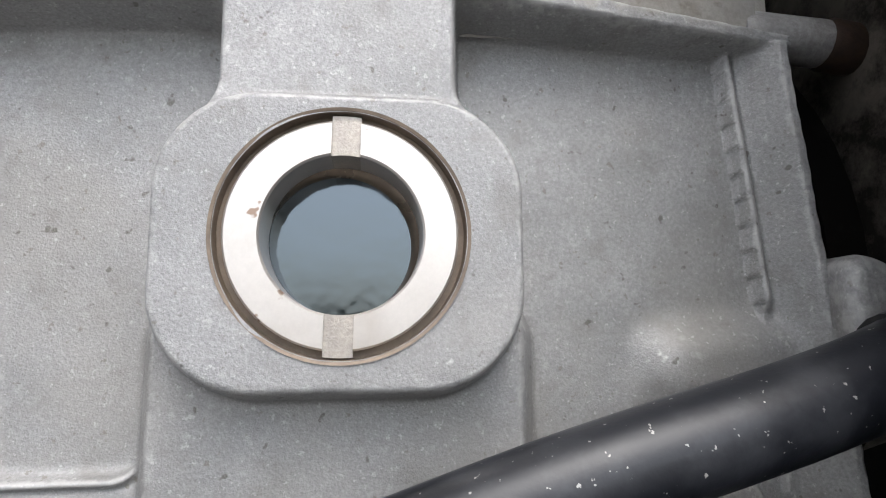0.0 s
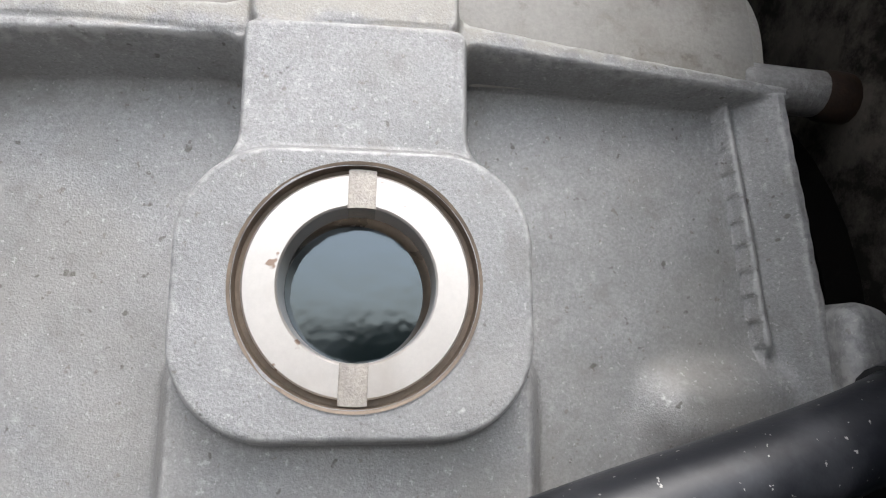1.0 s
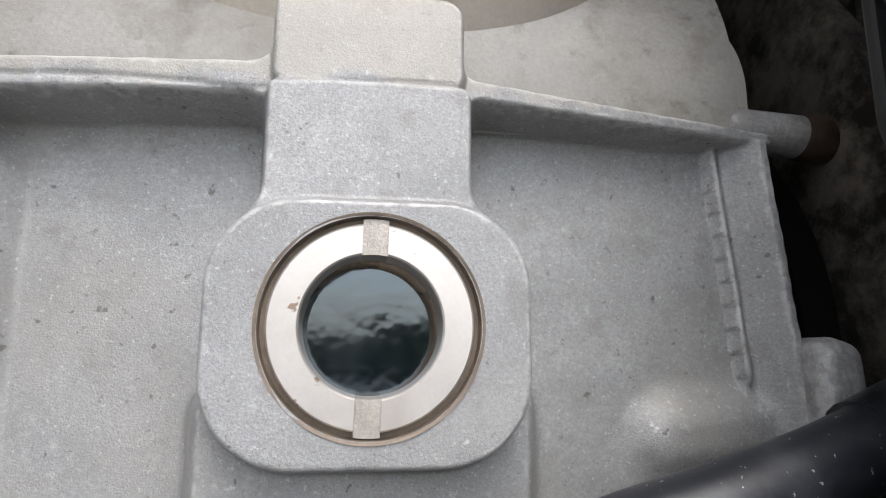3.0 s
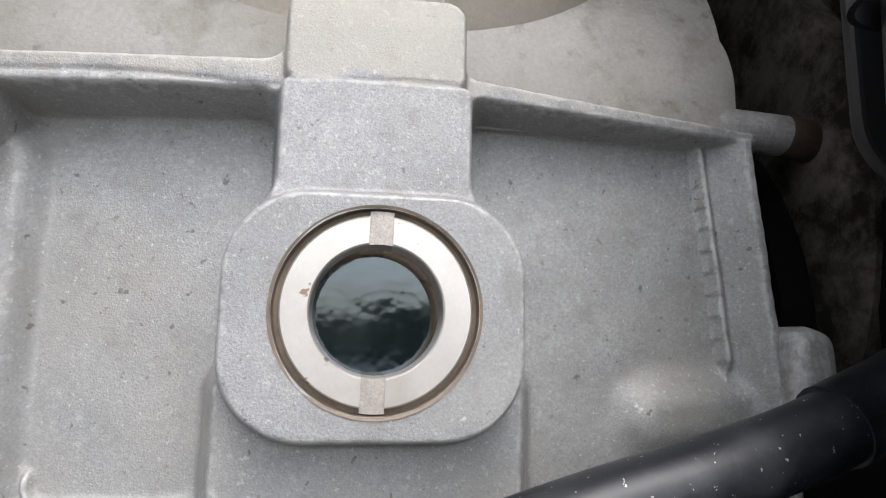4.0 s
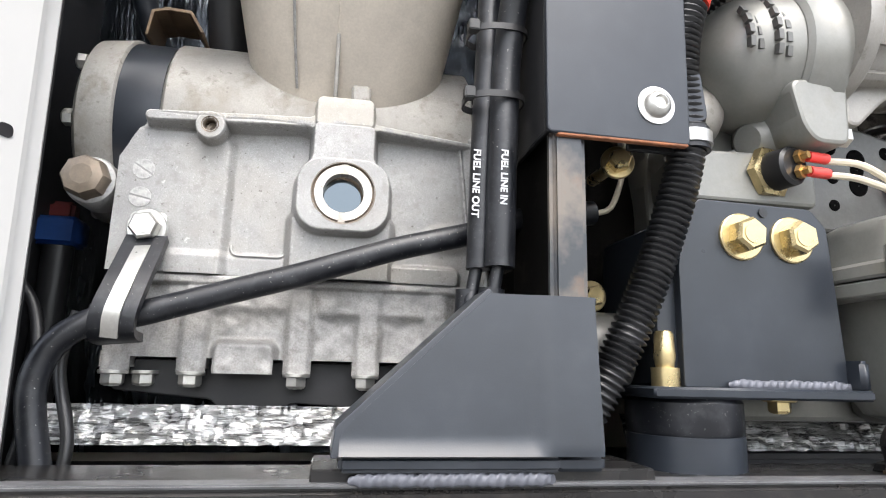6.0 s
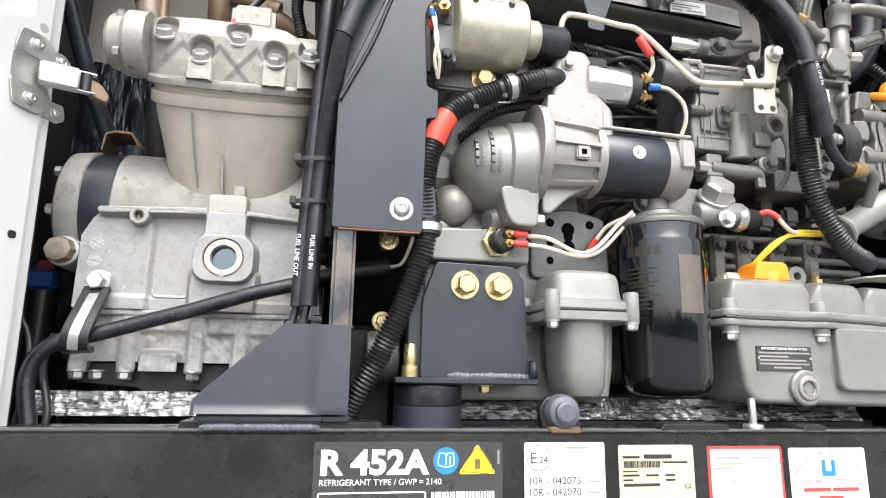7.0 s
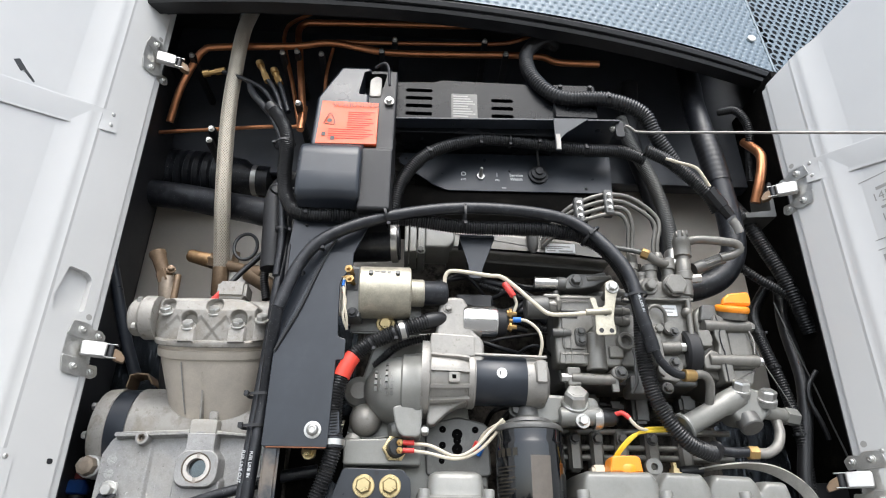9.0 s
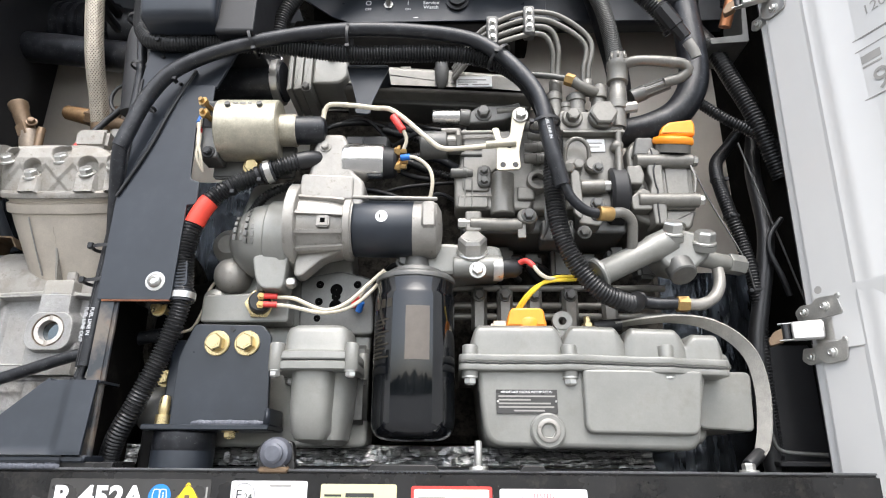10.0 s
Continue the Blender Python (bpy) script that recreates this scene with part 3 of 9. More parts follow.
weld(rail, 0.022, 0.135, 0.0075, 1.4345, 0.0042)
weld(rail, 0.52, 0.60, 0.012, 1.4325, 0.005)
weld(rail, -0.07, 0.0, 0.02, 1.431, 0.002)
for x0, x1 in ((0.515, 0.605), (0.385, 0.42), (0.70, 0.735)):
    bm = B()
    prism(bm, rounded([(x0, 1.431), (x0 + 0.006, 1.439), (x1 - 0.006, 1.439), (x1, 1.431)], 0.003), 0.008, 0.05, bev=0.001)
    part("pad", bm, RAILP, rail)
bm = B()
box(bm, 0.0, 0.20, 0.012, 0.07, 1.43, 1.4395, 0.001)
part("foot_plate", bm, RAILP, rail)


# ---- doors: white pressed panels, opened outwards ----
def latch(parent, door_m, zc, flip):
    """A toggle latch on the door's edge: bracket plate with two lugs, pressed pocket, cover block, hook and screws."""
    def tr(bm):
        bmesh.ops.transform(bm, matrix=door_m, verts=bm.verts[:])
        return bm
    bm = B()
    prism(bm, rounded([(-0.036, zc - 0.018), (-0.036, zc + 0.018), (0.02, zc + 0.016), (0.02, zc - 0.016)], 0.003), -0.006, -0.0035, bev=0.0004)
    bk = part("latch", tr(bm), ZINC, parent, "zinc plated toggle latch on the door edge")
    for s in (-1, 1):
        bm = B()
        prism(bm, rounded([(-0.026, zc + s * 0.017), (0.020, zc + s * 0.016), (0.022, zc + s * 0.034), (0.008, zc + s * 0.045), (-0.020, zc + s * 0.043)], 0.005), -0.010, -0.008, bev=0.0004)
        part("lug_plate", tr(bm), ZINC, bk)
        for u, w in ((-0.002, 0.031),):
            bm = B()
            lathe(bm, (u, -0.010, zc + s * w), (0, -1, 0), [(0, 0.0075), (0.0015, 0.0075), (0.0018, 0.0055), (0.004, 0.005), (0.0052, 0.0028), (0.004, 0.002)], 16)
            part("screw", tr(bm), ZINC, bk)
    # the toggle swings away from the door's face
    swing = pose(0.004, -0.013, 0, 0, 0, -40)

    def trs(bm):
        bmesh.ops.transform(bm, matrix=swing, verts=bm.verts[:])
        return tr(bm)
    bm = B()
    box(bm, -0.002, 0.036, -0.010, 0.004, zc - 0.0125, zc + 0.0125, 0.002)
    part("cover", trs(bm), PLATED, bk, "bright plated latch cover")
    bm = B()
    for s in (-1, 1):
        box(bm, 0.030, 0.052, -0.006, 0.002, zc + s * 0.0112 - 0.0008, zc + s * 0.0112 + 0.0008, 0.0003)
    part("link", trs(bm), ZINC, bk)
    bm = B()
    rod(bm, (0.0425, -0.002, zc - 0.0102), (0.0425, -0.002, zc + 0.0102), 0.0056, 14)
    part("roller", trs(bm), TIE, bk, "dark roller")
    bm = B()
    prism(bm, rounded([(0.046, zc - 0.013), (0.047, zc + 0.006), (0.058, zc + 0.001), (0.066, zc - 0.010), (0.064, zc - 0.018)], 0.003), -0.004, 0.008, bev=0.001)
    part("hook", trs(bm), OLDBRASS, bk)
    for s in (-1, 1):
        bm = B()
        prism(bm, rounded([(0.018, zc + s * 0.020), (0.046, zc + s * 0.018), (0.050, zc + s * 0.034), (0.040, zc + s * 0.042), (0.018, zc + s * 0.040)], 0.004), 0.0, 0.0018, bev=0.0004)
        rp = part("rear_plate", tr(bm), ZINC, bk)
        bm = B()
        lathe(bm, (0.036, 0.0, zc + s * 0.031), (0, -1, 0), [(0, 0.0072), (0.0015, 0.0072), (0.0018, 0.0052), (0.004, 0.0048), (0.005, 0.0026), (0.004, 0.002)], 16)
        part("screw", tr(bm), ZINC, rp)


def carve(ob, cutter):
    """Cut a closed shape, given in world places, out of a part."""
    me = bpy.data.meshes.new("cutter")
    bmesh.ops.recalc_face_normals(cutter, faces=cutter.faces[:])
    bmesh.ops.translate(cutter, verts=cutter.verts[:], vec=-place[ob])
    cutter.to_mesh(me)
    cutter.free()
    c = bpy.data.objects.new("cutter", me)
    scene.collection.objects.link(c)
    c.matrix_basis = Matrix.Translation(place[ob])
    md = ob.modifiers.new("cut", 'BOOLEAN')
    md.object = c
    md.operation = 'DIFFERENCE'
    md.solver = 'EXACT'
    bpy.context.view_layer.update()
    out = bpy.data.meshes.new_from_object(ob.evaluated_get(bpy.context.evaluated_depsgraph_get()))
    ob.modifiers.clear()
    name = ob.data.name
    ob.data = out
    out.name = name
    bpy.data.objects.remove(c)


def door(name, m, label, latches, top, slope, ridge, straps, pocket, stickers):
    """Local x runs from the panel (negative) to the free edge at 0, y- is the inner face that looks at the viewer."""
    d = thing(name, m.translation, label, "door", kind="structure")

    def tr(bm):
        bmesh.ops.transform(bm, matrix=m, verts=bm.verts[:])
        return bm
    bm = B()
    z0 = 1.25
    # panel, a doubled bead, the edge flange and a narrow folded lip
    prof = [(-0.62, -0.008), (ridge - 0.06, -0.008), (ridge - 0.045, -0.0092), (ridge - 0.020, -0.0165), (ridge - 0.014, -0.0178), (ridge - 0.008, -0.0172), (ridge, -0.0168), (ridge + 0.006, -0.0180), (ridge + 0.012, -0.0165), (-0.020, -0.016), (-0.016, -0.0145), (-0.0145, -0.0095), (-0.003, -0.009), (0.0, -0.006), (0.0, 0.024), (-0.006, 0.026), (-0.62, 0.026)]
    prism(bm, prof, z0, 2.0, plane="xy")
    for v in bm.verts:
        if v.co.z > 1.9:
            v.co.z = top - slope * v.co.x
    pn = part("panel", tr(bm), WHITE, d, angle=24)
    if pocket:
        bm = B()
        prism(bm, rounded([(-0.097, 1.870), (-0.090, 1.842), (-0.040, 1.862), (-0.040, 1.922), (-0.050, 1.930), (-0.084, 1.930)], 0.005), -0.03, -0.004)
        carve(pn, tr(bm))
    for zc in latches:
        bm = B()
        prism(bm, rounded([(-0.058, zc - 0.015), (-0.058, zc + 0.015), (0.02, zc + 0.013), (0.02, zc - 0.013)], 0.003), -0.03, -0.0045)
        carve(pn, tr(bm))
    for za, zb, x1, drop in straps:
        # folded strap: a tab on the flange, a face that turns inwards, then a lower flat
        bm = B()
        n = 12
        rows = []
        for i in range(n + 1):
            u = x1 - (0.62 + x1) * (i / n) ** 1.6
            k = min(1.0, max(0.0, (x1 - 0.022 - u) / 0.04))
            k = k * k * (3 - 2 * k)
            f = -0.0185
            g = f + (f * -1 - 0.0105) * k
            zd = drop * (x1 - u)
            rows.append([(u, f - 0.001 * k, zb - zd), (u, f - 0.002 * k, zb - 0.004 - zd), (u, g, zb - 0.030 * k - 0.010 - zd), (u, g - 0.0008, za - zd)])
        for off in (0.0, 0.0016):
            g2 = [[bm.verts.new((u, y + off, z)) for u, y, z in r] for r in rows]
            for a, b in zip(g2, g2[1:]):
                for k in range(3):
                    bm.faces.new((a[k], a[k + 1], b[k + 1], b[k]))
        st = part("strap", tr(bm), WHITE, d, "folded white stiffening strap", angle=50)
        for w in (za + 0.011, zb - 0.011):
            bm = B()
            lathe(bm, (x1 - 0.012, -0.0185, w), (0, -1, 0), [(-0.001, 0.0040), (0.001, 0.0038), (0.0018, 0.0024)], 14)
            part("rivet", tr(bm), ZINC, st)
    if pocket:
        bm = B()
        prism(bm, rounded([(-0.036, 1.618), (-0.036, 1.626), (-0.027, 1.626), (-0.027, 1.618)], 0.0035), -0.0168, -0.012)
        part("slot", tr(bm), BLACKM, d, "small dark drain slot")
        bm = B()
        prism(bm, rounded([(-0.266, 2.235), (-0.258, 2.243), (-0.243, 2.231), (-0.225, 2.219), (-0.227, 2.216), (-0.247, 2.227), (-0.250, 2.222)], 0.001), -0.0088, -0.006)
        part("scuff", tr(bm), INK, d, "small black scuff mark")
    for x0, x1, za, zb, marks, words in stickers:
        bm = B()
        prism(bm, rounded([(x0, za), (x0, zb), (x1, zb), (x1, za)], 0.004), -0.0087, -0.006)
        sk = part("sticker", tr(bm), WHITE, d, "white sticker with a thin dark outline and bars")
        for a, b, c, e in ((x0, x1, za, za + 0.0016), (x0, x1, zb - 0.0016, zb), (x0, x0 + 0.0016, za, zb), (x1 - 0.0016, x1, za, zb)) + marks:
            bm = B()
            box(bm, a, b, -0.0091, -0.0082, c, e)
            part("print_bar", tr(bm), INKG, sk)
        for text, size, u, w in words:
            writing(sk, text, size, m @ Vector((u, -0.0093, w)), INKG, rot=(90, 0, -66))
    for zc in latches:
        latch(d, m @ pose(-0.034, -0.010, 0), zc, 1)
        bm = B()
        lathe(bm, (-0.028, -0.0158, zc + 0.056), (0, -1, 0), [(0, 0.0055), (0.0004, 0.0054)], 18)
        part("drain_hole", tr(bm), INKG, d, "small oval hole")
    bm = B()
    prism(bm, [(-0.0005, -0.004), (0.003, -0.004), (0.003, 0.022), (-0.0005, 0.022)], z0, top - 0.004, plane="xy")
    part("edge_seal", tr(bm), TIE, d, "thin black edge seal")
    return d


def leaning(m, k):
    """A door hung slightly out of plumb: its top leans sideways about the height of its lock."""
    sh = Matrix.Identity(4)
    sh[0][2], sh[0][3] = k, -1.9 * k
    return sh @ m


door("door_1", leaning(pose(-0.188, 0.066, 0, 0, 0, 62), -0.02), "white pressed steel door standing open with zinc latches", (1.80, 2.437), 2.61, 0.30, -0.112,
     ((2.212, 2.258, -0.072, 0.34), (1.555, 1.632, -0.088, 0.0)), True, ())
mirror = leaning(pose(1.130, 0.072, 0, 0, 0, -66), 0.03) @ Matrix.Diagonal((-1, 1, 1, 1))
door("door_2", mirror, "white pressed steel door standing open with zinc latches", (1.612, 2.165), 2.44, 0.305, -0.088,
     ((2.166, 2.216, -0.053, 0.20), (1.585, 1.665, -0.043, 0.0)), False, (
         (-0.36, -0.122, 2.0, 2.12, ((-0.185, -0.160, 2.092, 2.098), (-0.185, -0.160, 2.054, 2.059), (-0.21, -0.165, 2.067, 2.069)), (("1450", 0.021, -0.150, 2.072), ("1200", 0.021, -0.155, 2.030))),
         (-0.36, -0.13, 1.906, 1.983, ((-0.166, -0.140, 1.960, 1.972), (-0.166, -0.140, 1.953, 1.956)), (("97", 0.046, -0.150, 1.912),))))

# pillars that carry the doors
for x0, x1 in ((-0.30, -0.235), (1.216, 1.30)):
    slab("pillar", x0, x1, 0.10, 0.27, 1.20, 2.54, BLACKM, "black painted corner pillar of the compartment", "pillar", 0.004)

# ---- bowed nose cover over the compartment ----
def nose_y(x):
    return -0.032 + 0.197 * ((x - 0.12) / 1.135) ** 2


bm = B()
edge = [(-0.34 + 1.62 * i / 20, nose_y(-0.34 + 1.62 * i / 20) + 0.022) for i in range(21)]
prism(bm, edge + [(1.36, 0.26), (1.36, 0.44), (-0.34, 0.44)], 2.80, 2.84, plane="xy")
tagged(part("ceiling", bm, BLACKM), "black steel ceiling of the compartment", "ceiling", kind="structure")

cover = thing("nose_cover", (0.6, 0.0, 2.56), "blue-grey dimpled nose cover with a perforated side grille above the compartment", "cover")
xs = [-0.45 + 1.70 * i / 60 for i in range(61)]
for nm, z0, z1, dy0, dy1, mt, lb in (("lower_seal", 2.553, 2.568, 0.004, 0.014, TIE, "black rubber edge seal"), ("lower_trim", 2.568, 2.586, -0.004, 0.03, BLACKM, "black lower trim"),):
    bm = B()
    prev = None
    for x in xs:
        y = nose_y(x)
        ring = [bm.verts.new((x, y + dy0, z0)), bm.verts.new((x, y + dy0 - 0.004, (z0 + z1) / 2)), bm.verts.new((x, y + dy0, z1)), bm.verts.new((x, y + dy1 + 0.02, z1)), bm.verts.new((x, y + dy1 + 0.02, z0))]
        if prev:
            for k in range(5):
                bm.faces.new((prev[k], prev[(k + 1) % 5], ring[(k + 1) % 5], ring[k]))
        prev = ring
    part(nm, bm, mt, cover, lb)
# dimpled skin, leaning back as it rises; finely meshed where the dimples are
L, Hh = 1.70, 0.86
nx = 850
sv = [0.0021 * k for k in range(215)] + [0.46 + 0.04 * k for k in range(11)]
xg, sg = np.meshgrid(np.linspace(-0.45, -0.45 + L, nx + 1), np.array(sv))
odd = np.floor(sg / 0.0175) % 2
cx = np.mod(xg + 0.010 * odd, 0.020) - 0.010
cz = np.mod(sg, 0.0175) - 0.00875
q = (cx * cx + cz * cz) / 0.0060 ** 2
dim = np.where((q < 1) & (sg < 0.45), 0.0030 * (1 - np.clip(q, 0, 1)) ** 0.7, 0.0)
yg = -0.032 + 0.197 * ((xg - 0.12) / 1.135) ** 2 - 0.008 + 0.10 * sg + dim
idx = np.arange(xg.size).reshape(xg.shape)
me = bpy.data.meshes.new("dimpled_skin")
me.from_pydata(np.stack([xg, yg, 2.586 + 0.99 * sg], -1).reshape(-1, 3).tolist(), [], np.stack([idx[:-1, :-1], idx[:-1, 1:], idx[1:, 1:], idx[1:, :-1]], -1).reshape(-1, 4).tolist())
me.polygons.foreach_set("use_smooth", [True] * len(me.polygons))
me.materials.append(BLUEGREY)
ob = new("dimpled_skin", me)
ob.parent, ob.location = cover, -place[cover]
ob["label"] = "blue-grey dimpled skin"
bm = B()
rod(bm, (1.212, nose_y(1.212) + 0.002, 2.69), (1.212, nose_y(1.212) - 0.006, 2.69), 0.011, 20, 0.004)
part("screw", bm, ZINC, cover)
# perforated side grille
bm = B()
nx, nz = 32, 44
x0, z0, px, pz = 1.275, 2.57, 0.024, 0.021
for j in range(nz):
    for i in range(nx):
        cx, cz = x0 + px * (i + (0.5 if j % 2 else 0)), z0 + pz * j
        ring = [(cx + 0.0086 * math.cos(math.pi / 3 * k + math.pi / 6), cz + 0.0086 * math.sin(math.pi / 3 * k + math.pi / 6)) for k in range(6)]
        hexa = [(cx + px * 0.577 * math.cos(math.pi / 3 * k + math.pi / 6), cz + px * 0.577 * math.sin(math.pi / 3 * k + math.pi / 6)) for k in range(6)]

        def put(p, d=0.0):
            return bm.verts.new((p[0], nose_y(1.257) + 0.22 * (p[0] - 1.257) - 0.006 + 0.1 * (p[1] - 2.586) + d, p[1]))
        a, b, c = [put(p) for p in hexa], [put(p) for p in ring], [put(p, 0.003) for p in ring]
        for k in range(6):
            n = (k + 1) % 6
            bm.faces.new((a[k], a[n], b[n], b[k]))
            bm.faces.new((b[k], b[n], c[n], c[k]))
part("perforated_grille", bm, BLUEGREY, cover, "blue-grey perforated side grille")
bm = B()
hose(bm, [(1.257, nose_y(1.257) - 0.006 + 0.1 * s, 2.572 + s) for s in (0, 0.25, 0.5, 0.85)], 0.004, 8)
part("seam_bead", bm, BLUEGREY, cover)
bm = B()
prism(bm, [(1.25, 0.245), (2.08, 0.43), (2.08, 0.45), (1.25, 0.265)], 2.565, 3.48, plane="xy")
part("grille_backing", bm, BLACKM, cover)
bm = B()
box(bm, 1.215, 1.262, 0.16, 0.205, 2.40, 2.566, 0.003)
part("end_bracket", bm, GREYD, cover, "grey end bracket")

# ---- refrigerant compressor ----
comp = thing("refrigerant_compressor", (0.0, 0.25, 1.48), "cast aluminium refrigerant compressor with an oil sight glass", "compressor")
SX, SZ, SY = 0.0100, 1.6253, 0.1185     # centre of the sight glass


def rrect(X, Z, cx, cz, hx, hz, r):
    qx, qz = np.abs(X - cx) - (hx - r), np.abs(Z - cz) - (hz - r)
    return np.hypot(np.maximum(qx, 0), np.maximum(qz, 0)) + np.minimum(np.maximum(qx, qz), 0) - r


def seg_sd(X, Z, a, b, w):
    dx, dz = b[0] - a[0], b[1] - a[1]
    t = np.clip(((X - a[0]) * dx + (Z - a[1]) * dz) / (dx * dx + dz * dz), 0, 1)
    return np.hypot(X - a[0] - t * dx, Z - a[1] - t * dz) - w


def rise(sd, lo, w=0.003):
    """1 inside, 0 outside, with a drafted and filleted flank w wide."""
    t = np.clip((w - sd) / (w + lo), 0, 1)
    return t * t * (3 - 2 * t)


def smax(a, b, k=0.002):
    h = np.clip(0.5 + 0.5 * (a - b) / k, 0, 1)
    return b * (1 - h) + a * h + k * h * (1 - h)


def smin(a, b, k):
    h = np.clip(0.5 + 0.5 * (b - a) / k, 0, 1)
    return b * (1 - h) + a * h - k * h * (1 - h)


def relief(x0, x1, z0, z1, step, height, keep, hole=None):
    """A casting's face as a fine sheet: height(X, Z) is how far it stands out of the plane y = 0.15."""
    nx, nz = int(round((x1 - x0) / step)), int(round((z1 - z0) / step))
    xs, zs = np.linspace(x0, x1, nx + 1), np.linspace(z0, z1, nz + 1)
    X, Z = np.meshgrid(xs, zs)
    if hole:
        cx, cz, R = hole
        rr, an = np.hypot(X - cx, Z - cz), np.arctan2(Z - cz, X - cx)
        near = np.abs(rr - R) < step * 0.75
        X, Z = np.where(near, cx + R * np.cos(an), X), np.where(near, cz + R * np.sin(an), Z)
    Y = 0.15 - height(X, Z)
    me_v = np.stack([X, Y, Z], -1).reshape(-1, 3)
    ok = keep(X, Z).reshape(-1)
    if hole:
        ok &= (np.hypot(X - cx, Z - cz) > R * 0.985).reshape(-1)
    idx = np.arange((nx + 1) * (nz + 1)).reshape(nz + 1, nx + 1)
    q = np.stack([idx[:-1, :-1], idx[:-1, 1:], idx[1:, 1:], idx[1:, :-1]], -1).reshape(-1, 4)
    q = q[ok[q].all(1)]
    used = np.unique(q)
    back = -np.ones(len(me_v), int)
    back[used] = np.arange(len(used))
    me = bpy.data.meshes.new("crankcase")
    me.from_pydata(me_v[used].tolist(), [], back[q].tolist())
    me.polygons.foreach_set("use_smooth", [True] * len(me.polygons))
    return me


def add_mesh(name, me, mat, parent, label=""):
    me.name = name
    me.materials.append(mat)
    ob = new(name, me)
    ob.parent = parent
    ob.location = -place[parent]
    place[ob] = Vector((0, 0, 0))
    if label:
        ob["label"] = label
    return ob


def rough(X, Z, amp):
    """Unevenness of a sand casting, without direction."""
    out = np.zeros_like(X)
    rng = np.random.default_rng(5)
    for k in range(28):
        a, f, p = rng.uniform(0, math.pi), rng.uniform(150, 900), rng.uniform(0, 6.28)
        out += np.sin((X * math.cos(a) + Z * math.sin(a)) * f + p) * (200 / f)
    return out * amp / 5


def crank_height(X, Z):
    h = np.full_like(X, 0.0042)
    h = h + 0.006 * rise(rrect(X, Z, -0.121, 1.60, 0.042, 0.072, 0.012), 0.002, 0.006)
    h = h + 0.003 * rise(rrect(X, Z, -0.05, 1.561, 0.07, 0.014, 0.006), 0.002, 0.005)
    lip = np.abs(rrect(X, Z, -0.0522, 1.60, 0.0205, 0.0235, 0.006)) - 0.0005
    h = h + 0.0026 * rise(lip, 0.0003, 0.0011) * np.clip((1.586 - Z) / 0.003, 0, 1)
    boss = rrect(X, Z, 0.0100, 1.6242, 0.0362, 0.0296, 0.0205)
    tab = rrect(X, Z, 0.0088, 1.664, 0.0240, 0.0185, 0.003)
    upper = rrect(X, Z, 0.0084, 1.6935, 0.0229, 0.0132, 0.0055)
    rib_l = seg_sd(X, Z, (-0.137, 1.6790), (-0.016, 1.6848), 0.0040)
    ramp_r = np.clip((X - 0.03) / 0.088, 0, 1.3)
    rib_r = seg_sd(X, Z, (0.025, 1.6850), (0.121, 1.6790), 0.0026 - 0.0009 * ramp_r)
    crest = 0.1162 + (1.679 - Z) * 0.100
    # right rim: a drafted inner wall that rises from a low bead at its foot, and a narrow crest
    inner = np.clip((X - (crest - 0.0092)) / 0.0080, 0, 1)
    rim = 0.0055 + 0.0095 * inner
    within = np.clip((1.6795 - Z) / 0.0012, 0, 1) * (X > crest - 0.0125)
    bead = 0.0034 * np.exp(-((X - (crest - 0.0110)) / 0.0020) ** 2)
    low = np.clip((Z - 1.6085) / 0.006, 0, 1)
    rim = np.where(X > crest + 0.0010, 0.0150 - (X - crest - 0.0010) * 2.0, rim + bead * low) * within
    f = [
        0.0225 * rise(smin(rib_l, smin(tab, upper, 0.003), 0.007), 0.0008, 0.0036),
        (0.0225 - 0.0090 * ramp_r) * rise(smin(rib_r, smin(tab, upper, 0.003), 0.005), 0.0006, 0.0032),
        rim,
        0.0098 * rise(seg_sd(X, Z, (0.090, 1.598), (0.118, 1.600), 0.004), 0.002, 0.017),
        0.0262 * rise(upper, 0.0010, 0.0042),
        0.0282 * rise(smin(tab, boss, 0.006), 0.0012, 0.0046),
        0.0315 * rise(boss, 0.0018, 0.0044),
        0.0190 * rise(rrect(X, Z, 0.0100, 1.575, 0.0385, 0.036, 0.006), 0.002, 0.0075),
        0.0255 * rise(np.hypot(X + 0.093, Z - 1.6735) - 0.0112, 0.0008, 0.0018),
        0.0225 * rise(rrect(X, Z, -0.093, 1.679, 0.0108, 0.006, 0.003), 0.0008, 0.002),
        0.012 * rise(rrect(X, Z, 0.075, 1.566, 0.030, 0.007, 0.006), 0.001, 0.006),
    ]
    for g in f:
        h = smax(h, g, 0.0030)
    # parting line along the rib and the tab
    line = np.abs(Z - (1.6822 + 0.0006 * np.sin(X * 90) + 0.012 * np.clip(X, -1, 0.03)))
    h = h - 0.0007 * np.exp(-(line / 0.0005) ** 2) * ((X < 0.03) & (X > -0.13))
    up = np.clip(Z - 1.697, 0, 1)
    h = h - up * up * 16.0
    return h + rough(X, Z, 0.00018)


def crank_keep(X, Z):
    left = np.where(Z > 1.678, -0.1445, np.where(Z > 1.648, -0.1445 - (1.678 - Z) * 0.48, -0.159))
    right = np.where(Z > 1.6795, 0.121, np.where(Z > 1.598, 0.1200 + (1.679 - Z) * 0.100, 0.133))
    lug = np.hypot(X + 0.093, Z - 1.6735) > 0.0049
    return (X > left) & (X < right) & lug


